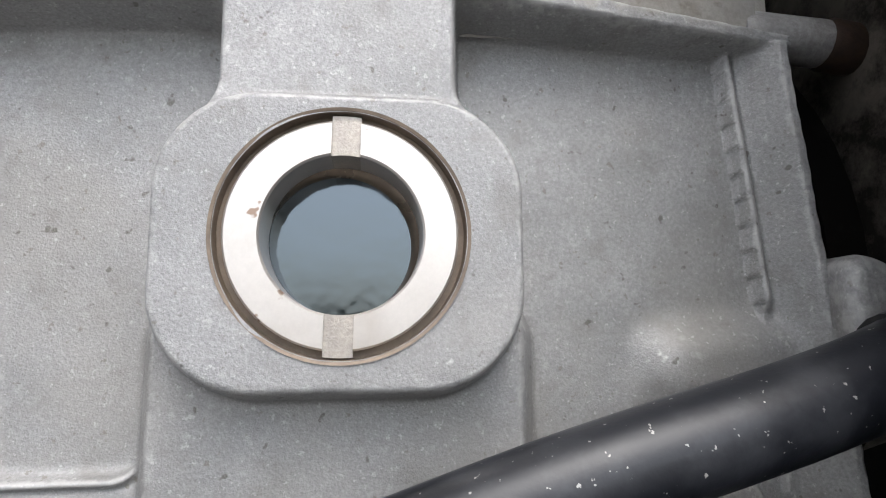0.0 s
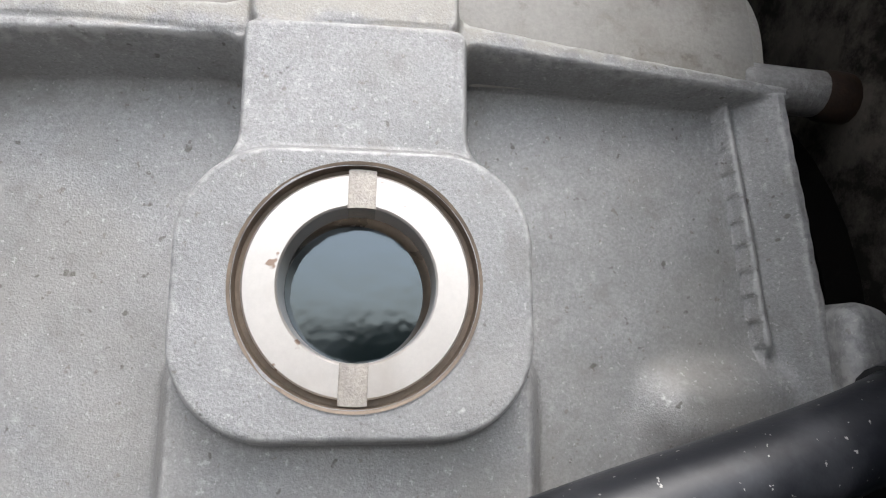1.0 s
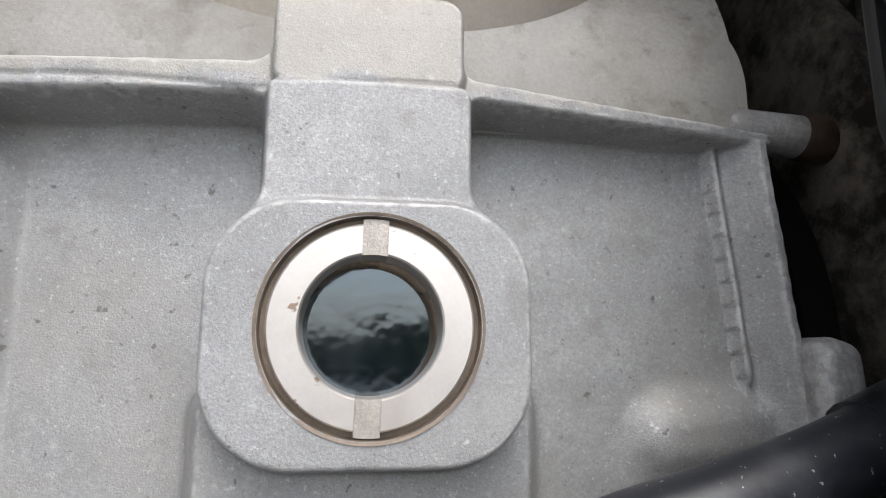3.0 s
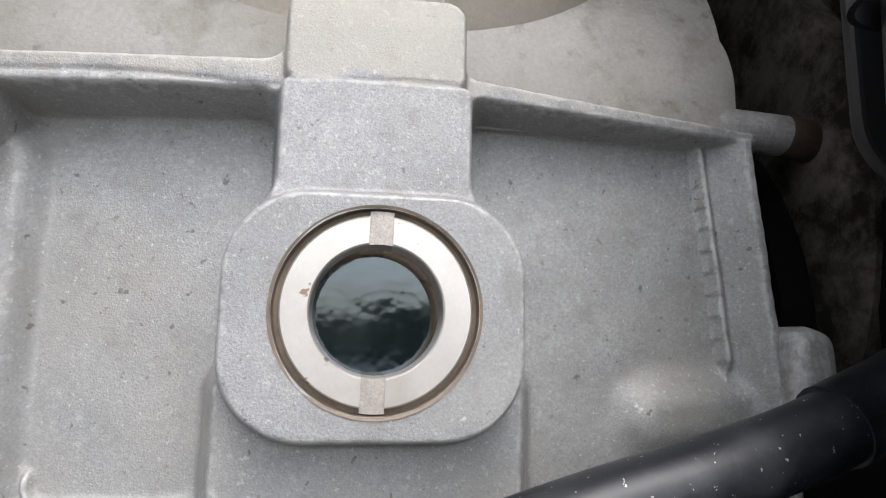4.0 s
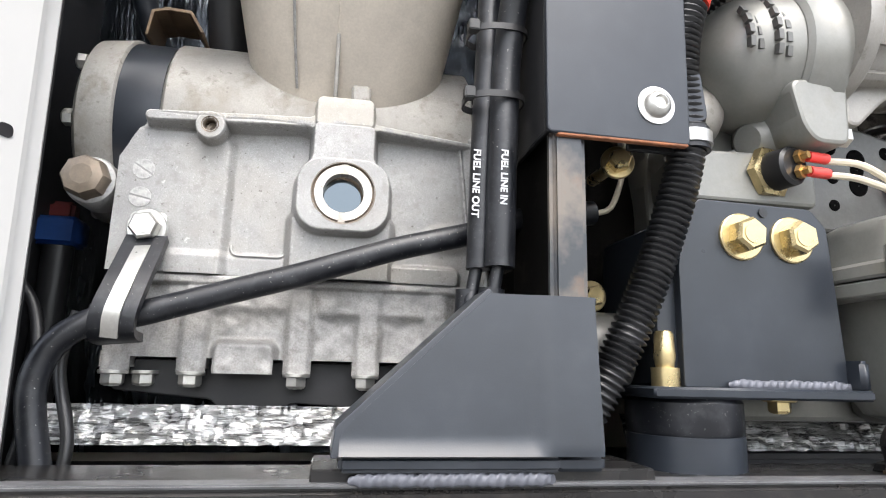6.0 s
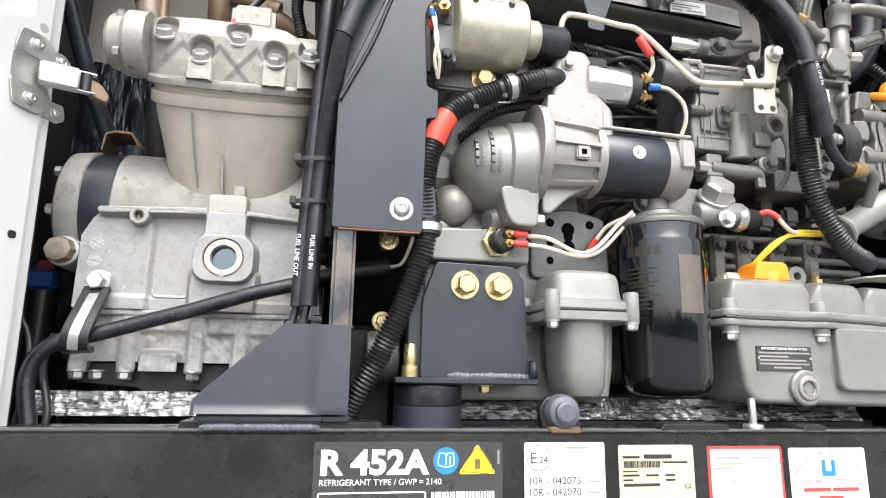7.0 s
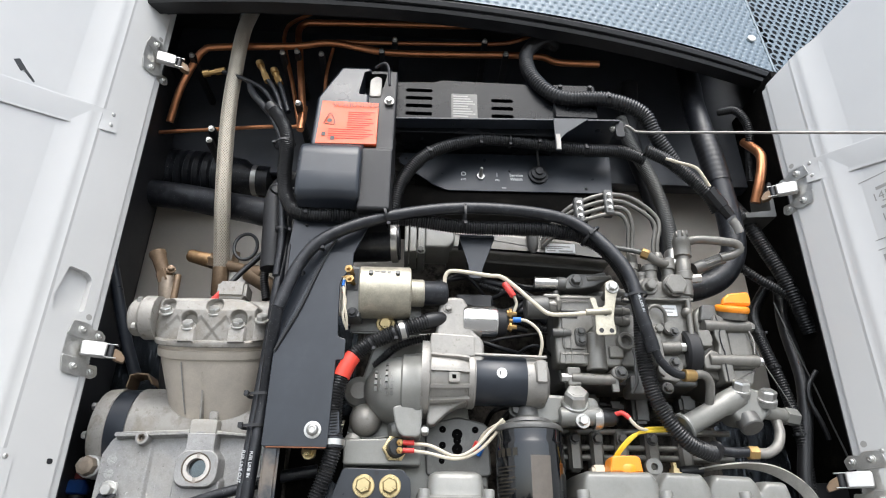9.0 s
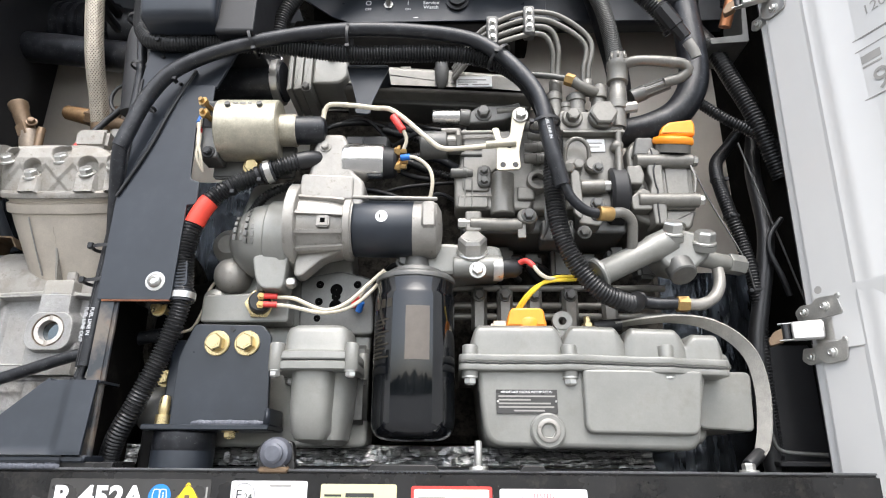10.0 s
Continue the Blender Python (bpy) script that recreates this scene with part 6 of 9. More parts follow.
for p, ax, r in (((0.334, 0.03, 1.839), (0.9, 0, 0.35), 0.0122), ((0.295, 0.029, 1.819), (0.8, 0, 0.5), 0.0122), ((0.195, 0.0, 1.988), (0.6, 0, 0.75), 0.0095), ((0.165, 0.007, 1.94), (0.35, 0, 0.9), 0.0095),
                 ((0.311, 0.004, 2.052), (0.95, 0, 0.3), 0.0225), ((0.457, 0.016, 2.066), (1, 0, 0), 0.0235), ((0.690, 0.014, 2.03), (0.7, 0, -0.7), 0.0225), ((0.752, 0.0, 1.905), (0.15, 0, -1), 0.022), ((0.165, 0.01, 2.058), (1, 0, 0), 0.0125),
                 ((0.116, 0.043, 2.04), (0, 0, 1), 0.012), ((0.103, 0.046, 2.13), (0, 0, 1), 0.020), ((0.095, 0.05, 2.24), (0.2, 0, -1), 0.020), ((0.389, 0.07, 2.245), (0.7, 0, 0.5), 0.0135), ((0.498, 0.075, 2.287), (1, 0, 0), 0.0135), ((0.56, 0.077, 2.287), (1, 0, 0), 0.0135), ((0.622, 0.08, 2.285), (1, 0, 0), 0.0135), ((0.72, 0.075, 2.27), (1, 0, 0), 0.0135),
                 ((0.769, 0.04, 2.378), (1, 0, 0), 0.0162)):
    zip_tie(p, ax, r)
for p, ax, r in (((0.2465, 0.033, 1.656), (0, 0, 1), 0.013), ((0.348, 0.031, 1.845), (0.9, 0, 0.3), 0.0128)):
    t = thing("hose_clamp", p, "rubber lined steel P-clamp round the conduit", "clamp")
    bm = B()
    lathe(bm, p, ax, [(-0.008, r), (-0.008, r + 0.003), (0.008, r + 0.003), (0.008, r), (-0.008, r)], 24, cap=False)
    part("lining", bm, RUBBER, t)
    bm = B()
    lathe(bm, p, ax, [(-0.0045, r + 0.003), (-0.0045, r + 0.0045), (0.0045, r + 0.0045), (0.0045, r + 0.003)], 24, cap=False)
    part("steel_band", bm, ZINC, t)
    if p[2] < 1.7:
        bm = B()
        box(bm, 0.20, 0.24, 0.03, 0.034, 1.645, 1.655, 0.001)
        part("strap", bm, TIE, t)
bo = thing("brass_bolt", (0.207, 0.056, 1.644), "yellow zinc bolt head below the post plate", "bolt")
bolt(bo, (0.205, 0.056, 1.645), (-0.2, -1, 0), 0.0085, YZINC)
bm = B()
rod(bm, (0.205, 0.054, 1.645), (0.205, 0.10, 1.645), 0.005, 10)
part("shank", bm, YZINC, bo)

# braided suction hose
sh = thing("braided_hose", (-0.06, 0.26, 2.06), "stainless steel braided suction hose", "hose")
bp = [(-0.036, 0.10, 2.70), (-0.044, 0.10, 2.658), (-0.053, 0.10, 2.584), (-0.057, 0.11, 2.489), (-0.058, 0.122, 2.38), (-0.051, 0.138, 2.25), (-0.045, 0.160, 2.15), (-0.045, 0.195, 2.085), (-0.046, 0.225, 2.03)]
bm = B()
hose(bm, bp, 0.0155, 20)
part("core", bm, BORE, sh)
c = curve(bp, 0.0028)
fr = frames(c)
for way in (-1, 1):
    bm = B()
    for k in range(18):
        prev = None
        for i, (p, (d, nn, bb)) in enumerate(zip(c, fr)):
            a = 2 * math.pi * k / 18 + way * i * 0.0028 / 0.0162 * 0.85
            r = 0.0160 + 0.0006 * math.copysign(1, math.sin(a * 7 * way + (0 if way > 0 else math.pi)) + 1e-9) * 0.6
            out = nn * math.cos(a) + bb * math.sin(a)
            sd = (bb * math.cos(a) - nn * math.sin(a)) * 0.76 - d * way * 0.65
            row = [bm.verts.new(p + out * (r - 0.0006) - sd * 0.0014), bm.verts.new(p + out * (r + 0.0002) - sd * 0.0007), bm.verts.new(p + out * (r + 0.0002) + sd * 0.0007), bm.verts.new(p + out * (r - 0.0006) + sd * 0.0014)]
            if prev:
                for q in range(3):
                    bm.faces.new((prev[q], prev[q + 1], row[q + 1], row[q]))
            prev = row
    tagged(part("braid", bm, BRAID, sh, "flat woven steel strands", angle=60), "flat woven steel strands", kind="stuff")
bm = B()
rod(bm, (-0.0455, 0.218, 2.04), (-0.046, 0.238, 1.98), 0.0165, 20, 0.003)
part("lower_ferrule", bm, OLDBRASS, sh)
bm = B()
rod(bm, (-0.052, 0.103, 2.63), (-0.036, 0.10, 2.695), 0.0188, 20, 0.002)
part("upper_ferrule", bm, ZINC, sh)
bm = B()
hose(bm, [(-0.037, 0.10, 2.69), (-0.02, 0.12, 2.76), (0.0, 0.2, 2.81)], 0.012, 12)
part("copper_end", bm, COPPER, sh)

# copper tubes along the top
for pts, r in (([(-0.22, 0.20, 2.40), (-0.20, 0.17, 2.47), (-0.17, 0.15, 2.548), (-0.152, 0.14, 2.568), (-0.125, 0.14, 2.580), (0.06, 0.14, 2.594), (0.15, 0.14, 2.608), (0.30, 0.14, 2.584), (0.576, 0.14, 2.592), (0.66, 0.14, 2.590), (0.70, 0.14, 2.575), (0.80, 0.14, 2.574)], 0.0085),
               ([(0.095, 0.16, 2.36), (0.093, 0.16, 2.42), (0.070, 0.16, 2.58), (0.058, 0.16, 2.66), (0.07, 0.16, 2.688), (0.10, 0.16, 2.694), (0.30, 0.16, 2.70), (0.48, 0.16, 2.705), (0.60, 0.18, 2.74)], 0.0085),
               ([(0.123, 0.15, 2.612), (0.15, 0.15, 2.622), (0.272, 0.15, 2.625), (0.521, 0.15, 2.635), (0.60, 0.15, 2.65), (0.66, 0.15, 2.685)], 0.0055),
               ([(0.088, 0.17, 2.38), (0.06, 0.17, 2.50), (0.028, 0.17, 2.615), (0.022, 0.17, 2.66), (0.035, 0.17, 2.70), (0.10, 0.17, 2.75)], 0.005),
               ([(-0.27, 0.2, 2.366), (0.0, 0.17, 2.372), (0.085, 0.165, 2.374), (0.1, 0.16, 2.385), (0.1, 0.165, 2.43)], 0.0045),
               ([(0.145, 0.155, 2.42), (0.14, 0.155, 2.52), (0.15, 0.15, 2.60)], 0.004)):
    tube("copper_tube", pts, r, COPPER, "bent bare copper refrigerant tube under the cover", "tube")
for x, z in ((-0.172, 2.54), (0.128, 2.56), (0.27, 2.578), (0.30, 2.615), (0.52, 2.622), (0.57, 2.583), (0.07, 2.565), (0.036, 2.56), (0.09, 2.41), (-0.09, 2.33), (-0.09, 2.30)):
    t = thing("pipe_clip", (x, 0.145, z), "small steel pipe clip with a screw", "clip", "pipe clips")
    bm = B()
    box(bm, x - 0.007, x + 0.007, 0.128, 0.30, z - 0.006, z + 0.008, 0.002)
    part("block", bm, BLACKM, t)
    bolt(t, (x, 0.128, z), (0, -1, 0), 0.0055, ZINC, washer=1.2)

# brass fittings on thin lines in the top left
for pts, e in (([(0.07, 0.06, 2.33), (0.02, 0.085, 2.41), (-0.03, 0.10, 2.45), (-0.09, 0.11, 2.48)], (-0.115, 0.112, 2.475)), ([(0.08, 0.06, 2.32), (0.05, 0.08, 2.40), (0.02, 0.09, 2.45)], (0.005, 0.092, 2.482)), ([(0.09, 0.06, 2.33), (0.065, 0.08, 2.40), (0.05, 0.09, 2.44)], (0.04, 0.092, 2.462))):
    t = thing("gauge_line", pts[-1], "thin black gauge line with a brass fitting", "hose", "gauge lines")
    bm = B()
    hose(bm, pts, 0.005, 10)
    part("line", bm, RUBBER, t)
    bm = B()
    a, q = Vector(pts[-1]), Vector(e)
    d = (q - a)
    lathe(bm, a - d * 0.4, d, [(0, 0.008), (0.022, 0.008)], 6)
    lathe(bm, a, d, [(0, 0.006), (d.length, 0.006), (d.length, 0.0085), (d.length + 0.014, 0.0085)], 12)
    part("fitting", bm, BRASS, t)

# large intake hose and pipe behind the compressor
duct = thing("intake_hose", (-0.1, 0.3, 2.3), "large ribbed black rubber intake hose", "hose")
bm = B()
prof = [(0, 0.055)]
for k in range(6):
    prof += [(0.05 + k * 0.022, 0.055), (0.054 + k * 0.022, 0.062), (0.066 + k * 0.022, 0.062), (0.07 + k * 0.022, 0.055)]
prof += [(0.23, 0.05), (0.245, 0.038), (0.29, 0.036)]
lathe(bm, (-0.29, 0.32, 2.335), (1, 0, -0.05), prof, 36)
part("bellows", bm, RUBBER, duct)
bm = B()
lathe(bm, (-0.04, 0.32, 2.322), (1, 0, -0.05), [(0, 0.0385), (0.012, 0.0385)], 32)
part("clamp", bm, ZINC, duct)
tube("coolant_pipe", [(-0.29, 0.24, 2.235), (-0.16, 0.23, 2.215), (-0.05, 0.21, 2.185), (0.03, 0.18, 2.155), (0.08, 0.17, 2.13), (0.12, 0.17, 2.05), (0.13, 0.17, 1.95)], 0.030, RUBBER, "wide smooth black rubber coolant pipe", seg=28)
tube("upper_elbow", [(0.095, 0.09, 1.98), (0.09, 0.085, 2.06), (0.085, 0.09, 2.14), (0.10, 0.13, 2.20), (0.14, 0.15, 2.22)], 0.022, BLACKM, "black pipe elbow behind the fuel lines", "pipe", seg=24)
ring = thing("pressure_switch_lead", (0.0, 0.18, 2.03), "coiled black lead with a red sleeve on the compressor head", "cable")
bm = B()
hose(bm, [(0.008 + 0.024 * math.cos(a), 0.19, 2.075 + 0.03 * math.sin(a)) for a in [2 * math.pi * k / 14 for k in range(15)]], 0.0035, 8)
hose(bm, [(0.0, 0.11, 1.935), (0.03, 0.12, 1.985), (0.06, 0.12, 2.02), (0.085, 0.11, 2.05)], 0.0055, 10)
part("lead", bm, TIE, ring)
bm = B()
hose(bm, [(-0.012, 0.11, 1.92), (0.0, 0.11, 1.936), (0.004, 0.112, 1.944)], 0.0058, 10)
part("red_sleeve", bm, REDP, ring)
bm = B()
box(bm, -0.005, 0.05, 0.10, 0.15, 1.925, 1.96, 0.006)
part("switch_body", bm, CAST_HEAD, ring)
conduit("side_conduit", [(0.085, 0.12, 1.93), (0.075, 0.12, 1.98), (0.085, 0.12, 2.03), (0.10, 0.12, 2.06)], 0.007, "thin black corrugated conduit by the compressor head")
tube("stay_tube", [(-0.235, 0.14, 2.02), (-0.20, 0.20, 1.88), (-0.17, 0.24, 1.79)], 0.011, BLACK, "black steel stay beside the compressor", "pipe")
tube("suction_pipe", [(-0.10, 0.21, 1.90), (-0.105, 0.21, 1.84), (-0.10, 0.23, 1.76)], 0.02, BLACKM, "black pipe behind the compressor cylinder", "pipe")

# ---- engine ----
eng = thing("diesel_engine", (0.62, 0.3, 1.46), "grey painted diesel engine block with ribs and bosses", "engine")
# grey block and head, darkened in the colour for shade and oil
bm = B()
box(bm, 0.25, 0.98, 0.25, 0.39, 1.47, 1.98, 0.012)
part("block", bm, DIRTSHADE, eng)
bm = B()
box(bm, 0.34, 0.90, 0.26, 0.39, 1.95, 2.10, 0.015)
part("cylinder_head", bm, DIRTSHADE, eng)
# front plate behind the mount, with pockets
bm = B()
prism(bm, rounded([(0.262, 1.46), (0.255, 1.66), (0.265, 1.73), (0.30, 1.86), (0.45, 1.87), (0.47, 1.70), (0.50, 1.64), (0.50, 1.46)], 0.012), 0.106, 0.17, bev=0.004)
part("bell_housing", bm, GREY, eng)
bm = B()
prism(bm, rounded([(0.258, 1.628), (0.258, 1.668), (0.36, 1.672), (0.385, 1.66), (0.385, 1.628)], 0.006), 0.072, 0.105, bev=0.003)
part("sensor_boss", bm, GREY, eng)
bm = B()
lathe(bm, (0.289, 0.11, 1.704), (0, -1, 0), [(0, 0.0275), (0.02, 0.027), (0.032, 0.022), (0.039, 0.012), (0.041, 0.002)], 32)
part("core_plug", bm, ALU, eng, "rounded bare metal core plug")
bm = B()
lathe(bm, (0.275, 0.115, 1.755), (0, -1, 0), [(0, 0.028), (0.012, 0.026), (0.02, 0.015)], 24)
part("boss", bm, GREY, eng)
bm = B()
lathe(bm, (0.27, 0.10, 1.665), (0, -1, 0), [(0, 0.016), (0.02, 0.014), (0.024, 0.006)], 20)
part("boss", bm, GREY, eng)
bm = B()
hose(bm, [(0.26, 0.098, 1.682), (0.285, 0.095, 1.674), (0.325, 0.095, 1.676), (0.336, 0.095, 1.69), (0.338, 0.095, 1.72)], 0.0025, 8)
part("casting_edge", bm, GREY, eng)
# perforated casting above the filter bowl
bm = B()
prism(bm, rounded([(0.395, 1.615), (0.392, 1.70), (0.45, 1.712), (0.50, 1.70), (0.505, 1.615)], 0.01), 0.094, 0.115, bev=0.003)
part("web", bm, GREYD, eng)
for x, z, r in ((0.422, 1.690, 0.007), (0.422, 1.664, 0.007), (0.421, 1.639, 0.006), (0.447, 1.682, 0.011), (0.447, 1.672, 0.008), (0.447, 1.658, 0.011), (0.478, 1.69, 0.007)):
    bm = B()
    lathe(bm, (x, 0.0942, z), (0, -1, 0), [(0, r * 0.85), (0.001, r * 0.8), (0.0008, 0.0005)], 20, cap=False)
    part("cored_hole", bm, VOID, eng)
# side ribs between filter and pump
for z in (1.655, 1.672, 1.70):
    bm = B()
    rod(bm, (0.62, 0.15, z), (0.95, 0.15, z), 0.0055, 12)
    part("rib", bm, GREYM, eng)
for x in (0.66, 0.70, 0.745, 0.80, 0.86):
    bm = B()
    box(bm, x - 0.012, x + 0.012, 0.135, 0.17, 1.63, 1.70, 0.005)
    part("lug", bm, GREYM, eng)
    bolt(eng, (x, 0.135, 1.685), (0, -1, 0), 0.008, GREYD, washer=1.3)
for i in range(7):
    bm = B()
    x = 0.64 + i * 0.045
    box(bm, x, x + 0.03, 0.14, 0.18, 1.715 + 0.01 * (i % 3), 1.755 + 0.012 * (i % 2), 0.006)
    part("boss", bm, GREYD, eng)

# flywheel cover: a dome with raised lettering and flange
dome = thing("starter_cover", (0.345, 0.08, 1.68), "grey cast dome cover with raised lettering bars", "cover")
bm = B()
lathe(bm, (0.352, 0.085, 1.752), (-1, 0, 0.05), [(0, 0.0585), (0.012, 0.058), (0.028, 0.0545), (0.042, 0.046), (0.054, 0.034), (0.063, 0.020), (0.067, 0.010), (0.068, 0.002)], 56)
part("dome", bm, GREY, dome)
bm = B()
lathe(bm, (0.36, 0.09, 1.69), (-0.45, -0.15, -0.1), [(0, 0.024), (0.02, 0.021), (0.03, 0.012)], 20)
part("dome_lug", bm, GREY, dome)
bm = B()
lathe(bm, (0.349, 0.085, 1.752), (1, 0, 0), [(0, 0.0595), (0.003, 0.0635), (0.022, 0.0645), (0.025, 0.0665), (0.034, 0.0665), (0.036, 0.064)], 56)
part("flange", bm, GREY, dome)
bm = B()
prism(bm, rounded([(0.336, 1.716), (0.344, 1.680), (0.354, 1.667), (0.384, 1.667), (0.387, 1.722)], 0.009), 0.034, 0.085, bev=0.003, seg=2)
part("flange_foot", bm, GREY, dome)
# lettering bars in dark grey, which paints in their shadow outlines
for x0, a0, a1 in ((0.330, 38, -28), (0.312, 28, -22)):
    d = 0.352 - x0
    rr = 0.0585 * math.sqrt(max(0.1, 1 - (d / 0.068) ** 2.2))
    bm = B()
    n = 6 if x0 > 0.32 else 4
    gap = (a1 - a0) / n
    for j in range(n):
        for dx in (-0.0046, 0.0046):
            bm2 = B()
            pts = []
            for i in range(6):
                a = radians(a0 + gap * (j + 0.12 + 0.70 * i / 5) + 10)
                pts.append((x0 + dx, 0.085 - (rr - dx * 0.25 + 0.0004) * math.cos(a), 1.752 + rr * math.sin(a) - 0.004))
            strip(bm2, pts, 0.0042, 0.0052, (1, 0, 0), 0.0006)
            part("raised_bar", bm2, GREYD, dome)
    bm.free()
bolt(dome, (0.388, 0.05, 1.68), (1, 0, 0), 0.0085, ZINC, washer=0)
bm = B()
rod(bm, (0.375, 0.05, 1.68), (0.39, 0.05, 1.68), 0.006, 10)
part("stud", bm, ZINC, dome)

# starter motor
st = thing("starter_motor", (0.5, 0.06, 1.72), "starter motor with a black body and bare aluminium ends", "motor")
sc = Vector((0.48, 0.068, 1.768))
ax = Vector((1, 0.0, -0.02))
bm = B()
lathe(bm, (0.474, 0.068, 1.769), ax, [(0, 0.041), (0.002, 0.0425), (0.088, 0.0425), (0.09, 0.041)], 48)
part("motor_body", bm, BLACK, st, "black painted motor body")
bm = B()
lathe(bm, (0.562, 0.068, 1.767), ax, [(0, 0.0428), (0.028, 0.0425), (0.034, 0.040), (0.040, 0.028), (0.042, 0.01)], 40)
part("end_cover", bm, ALU, st)
bm = B()
lathe(bm, (0.383, 0.068, 1.770), ax, [(0, 0.066), (0.011, 0.066), (0.014, 0.064), (0.016, 0.0535), (0.030, 0.0525), (0.060, 0.0495), (0.072, 0.047), (0.074, 0.0455), (0.092, 0.0455)], 48)
part("drive_housing", bm, ALU, st)
bm = B()
lathe(bm, (0.462, 0.068, 1.769), ax, [(0, 0.0465), (0.001, 0.0485), (0.010, 0.0485), (0.0115, 0.0465)], 48)
part("clamp_ring", bm, ALU, st)
# cast ribs along the housing, a cross rib and a cored pocket between them
for a, d in ((62, 0.0045), (34, 0.004), (4, 0.004), (-24, 0.004), (-50, 0.0045)):
    c, q = math.cos(radians(a)), math.sin(radians(a))
    bm = B()
    strip(bm, [(x, 0.068 - (r + d * 0.3) * c, 1.769 + (r + d * 0.3) * q) for x, r in ((0.397, 0.0545), (0.412, 0.0525), (0.44, 0.0505), (0.463, 0.0475))], 0.0052, d * 2, (0, -q, -c), 0.001)
    part("rib", bm, ALU, st)
bm = B()
box(bm, 0.428, 0.446, 0.0125, 0.03, 1.752, 1.770, 0.002)
pad = part("housing_pad", bm, ALU, st)
bm = B()
box(bm, 0.433, 0.441, 0.0121, 0.016, 1.757, 1.765, 0.0006)
part("cored_pocket", bm, VOID, st)
bm = B()
prism(bm, rounded([(0.394, 1.690), (0.394, 1.735), (0.458, 1.742), (0.462, 1.729), (0.430, 1.712), (0.404, 1.688)], 0.006), 0.045, 0.075, bev=0.003, seg=2)
part("lower_web", bm, ALU, st)
bm = B()
prism(bm, rounded([(0.394, 1.80), (0.398, 1.842), (0.474, 1.838), (0.474, 1.80)], 0.005), 0.030, 0.075, bev=0.003, seg=2)
part("upper_web", bm, ALU, st)
bm = B()
prism(bm, rounded([(0.398, 1.79), (0.408, 1.86), (0.411, 1.893), (0.424, 1.911), (0.455, 1.911), (0.463, 1.895), (0.470, 1.85), (0.490, 1.832), (0.490, 1.79)], 0.01), 0.035, 0.09, bev=0.006, seg=3)
part("nose_bracket", bm, ALU, st)
bolt(st, (0.428, 0.035, 1.888), (0, -1, 0), 0.006, ALU)
bm = B()
lathe(bm, (0.455, 0.055, 1.872), ax, [(0, 0.0275), (0.003, 0.029), (0.058, 0.029), (0.061, 0.027)], 36)
part("solenoid", bm, CHROME, st, "bright plated solenoid can")
bm = B()
lathe(bm, (0.515, 0.055, 1.871), ax, [(0, 0.0245), (0.016, 0.0225), (0.02, 0.018)], 28)
part("solenoid_cap", bm, BLACKM, st)
for p in ((0.536, 0.04, 1.883), (0.536, 0.045, 1.86), (0.536, 0.068, 1.88)):
    bm = B()
    lathe(bm, (p[0] - 0.004, p[1], p[2]), ax, [(0, 0.0065), (0.004, 0.0065), (0.0045, 0.009), (0.0085, 0.009), (0.009, 0.004), (0.018, 0.0038)], 6)
    part("terminal", bm, BRASS, st, "brass terminal stud")
for y, z in ((0.035, 1.806),):
    bm = B()
    rod(bm, (0.465, y, z), (0.597, y, z - 0.003), 0.0028, 10)
    part("through_bolt", bm, ALU, st)
bm = B()
lathe(bm, (0.518, 0.0262, 1.772), (0, -1, 0), [(0, 0.0088), (0.0016, 0.0086)], 28)
dot = part("paper_dot", bm, LWHITE, st, "round white inspection sticker")
bm = B()
box(bm, 0.5145, 0.5165, 0.0243, 0.0247, 1.7685, 1.7755)
part("print_bar", bm, INK, dot)
bm = B()
box(bm, 0.575, 0.596, 0.022, 0.05, 1.755, 1.795, 0.003)
part("end_lug", bm, ALU, st)

# fuel shut-off solenoid above
so = thing("stop_solenoid", (0.315, 0.03, 1.87), "dull silver stop solenoid with a black rubber boot", "solenoid")
bm = B()
lathe(bm, (0.270, 0.028, 1.912), (1, 0.06, 0.03), [(0, 0.0435), (0.002, 0.046), (0.088, 0.046), (0.090, 0.0435)], 48)
part("can", bm, ZINCDULL, so)
bm = B()
lathe(bm, (0.360, 0.033, 1.915), (1, 0.06, 0.03), [(0, 0.0245), (0.022, 0.0245), (0.024, 0.023)], 32)
part("end_boss", bm, ZINCDULL, so)
for p in ((0.254, -0.004, 1.940), (0.257, -0.002, 1.922)):
    bm = B()
    lathe(bm, p, (-0.3, -1, 0.1), [(-0.016, 0.004), (0, 0.004), (0, 0.0075), (0.006, 0.0075), (0.0065, 0.0038), (0.012, 0.0036)], 6)
    part("terminal", bm, BRASS, so, "brass terminal nut")
bm = B()
box(bm, 0.246, 0.272, 0.010, 0.045, 1.905, 1.953, 0.004)
part("terminal_block", bm, BLACKM, so)
for p in ((0.292, -0.0165, 1.932), (0.338, -0.0145, 1.9335)):
    bm = B()
    lathe(bm, p, (0.02, -0.9, 0.42), [(-0.004, 0.0042), (0.0008, 0.004)], 14)
    part("punch_mark", bm, GREYD, so)
bm = B()
lathe(bm, (0.382, 0.034, 1.916), (1, 0.06, 0.03), [(0, 0.0235), (0.004, 0.0215), (0.038, 0.0215), (0.044, 0.017), (0.046, 0.006)], 28)
part("boot", bm, RUBBER, so)
bm = B()
box(bm, 0.248, 0.276, 0.012, 0.05, 1.86, 1.955, 0.002)
box(bm, 0.256, 0.38, 0.05, 0.06, 1.845, 1.90, 0.003)
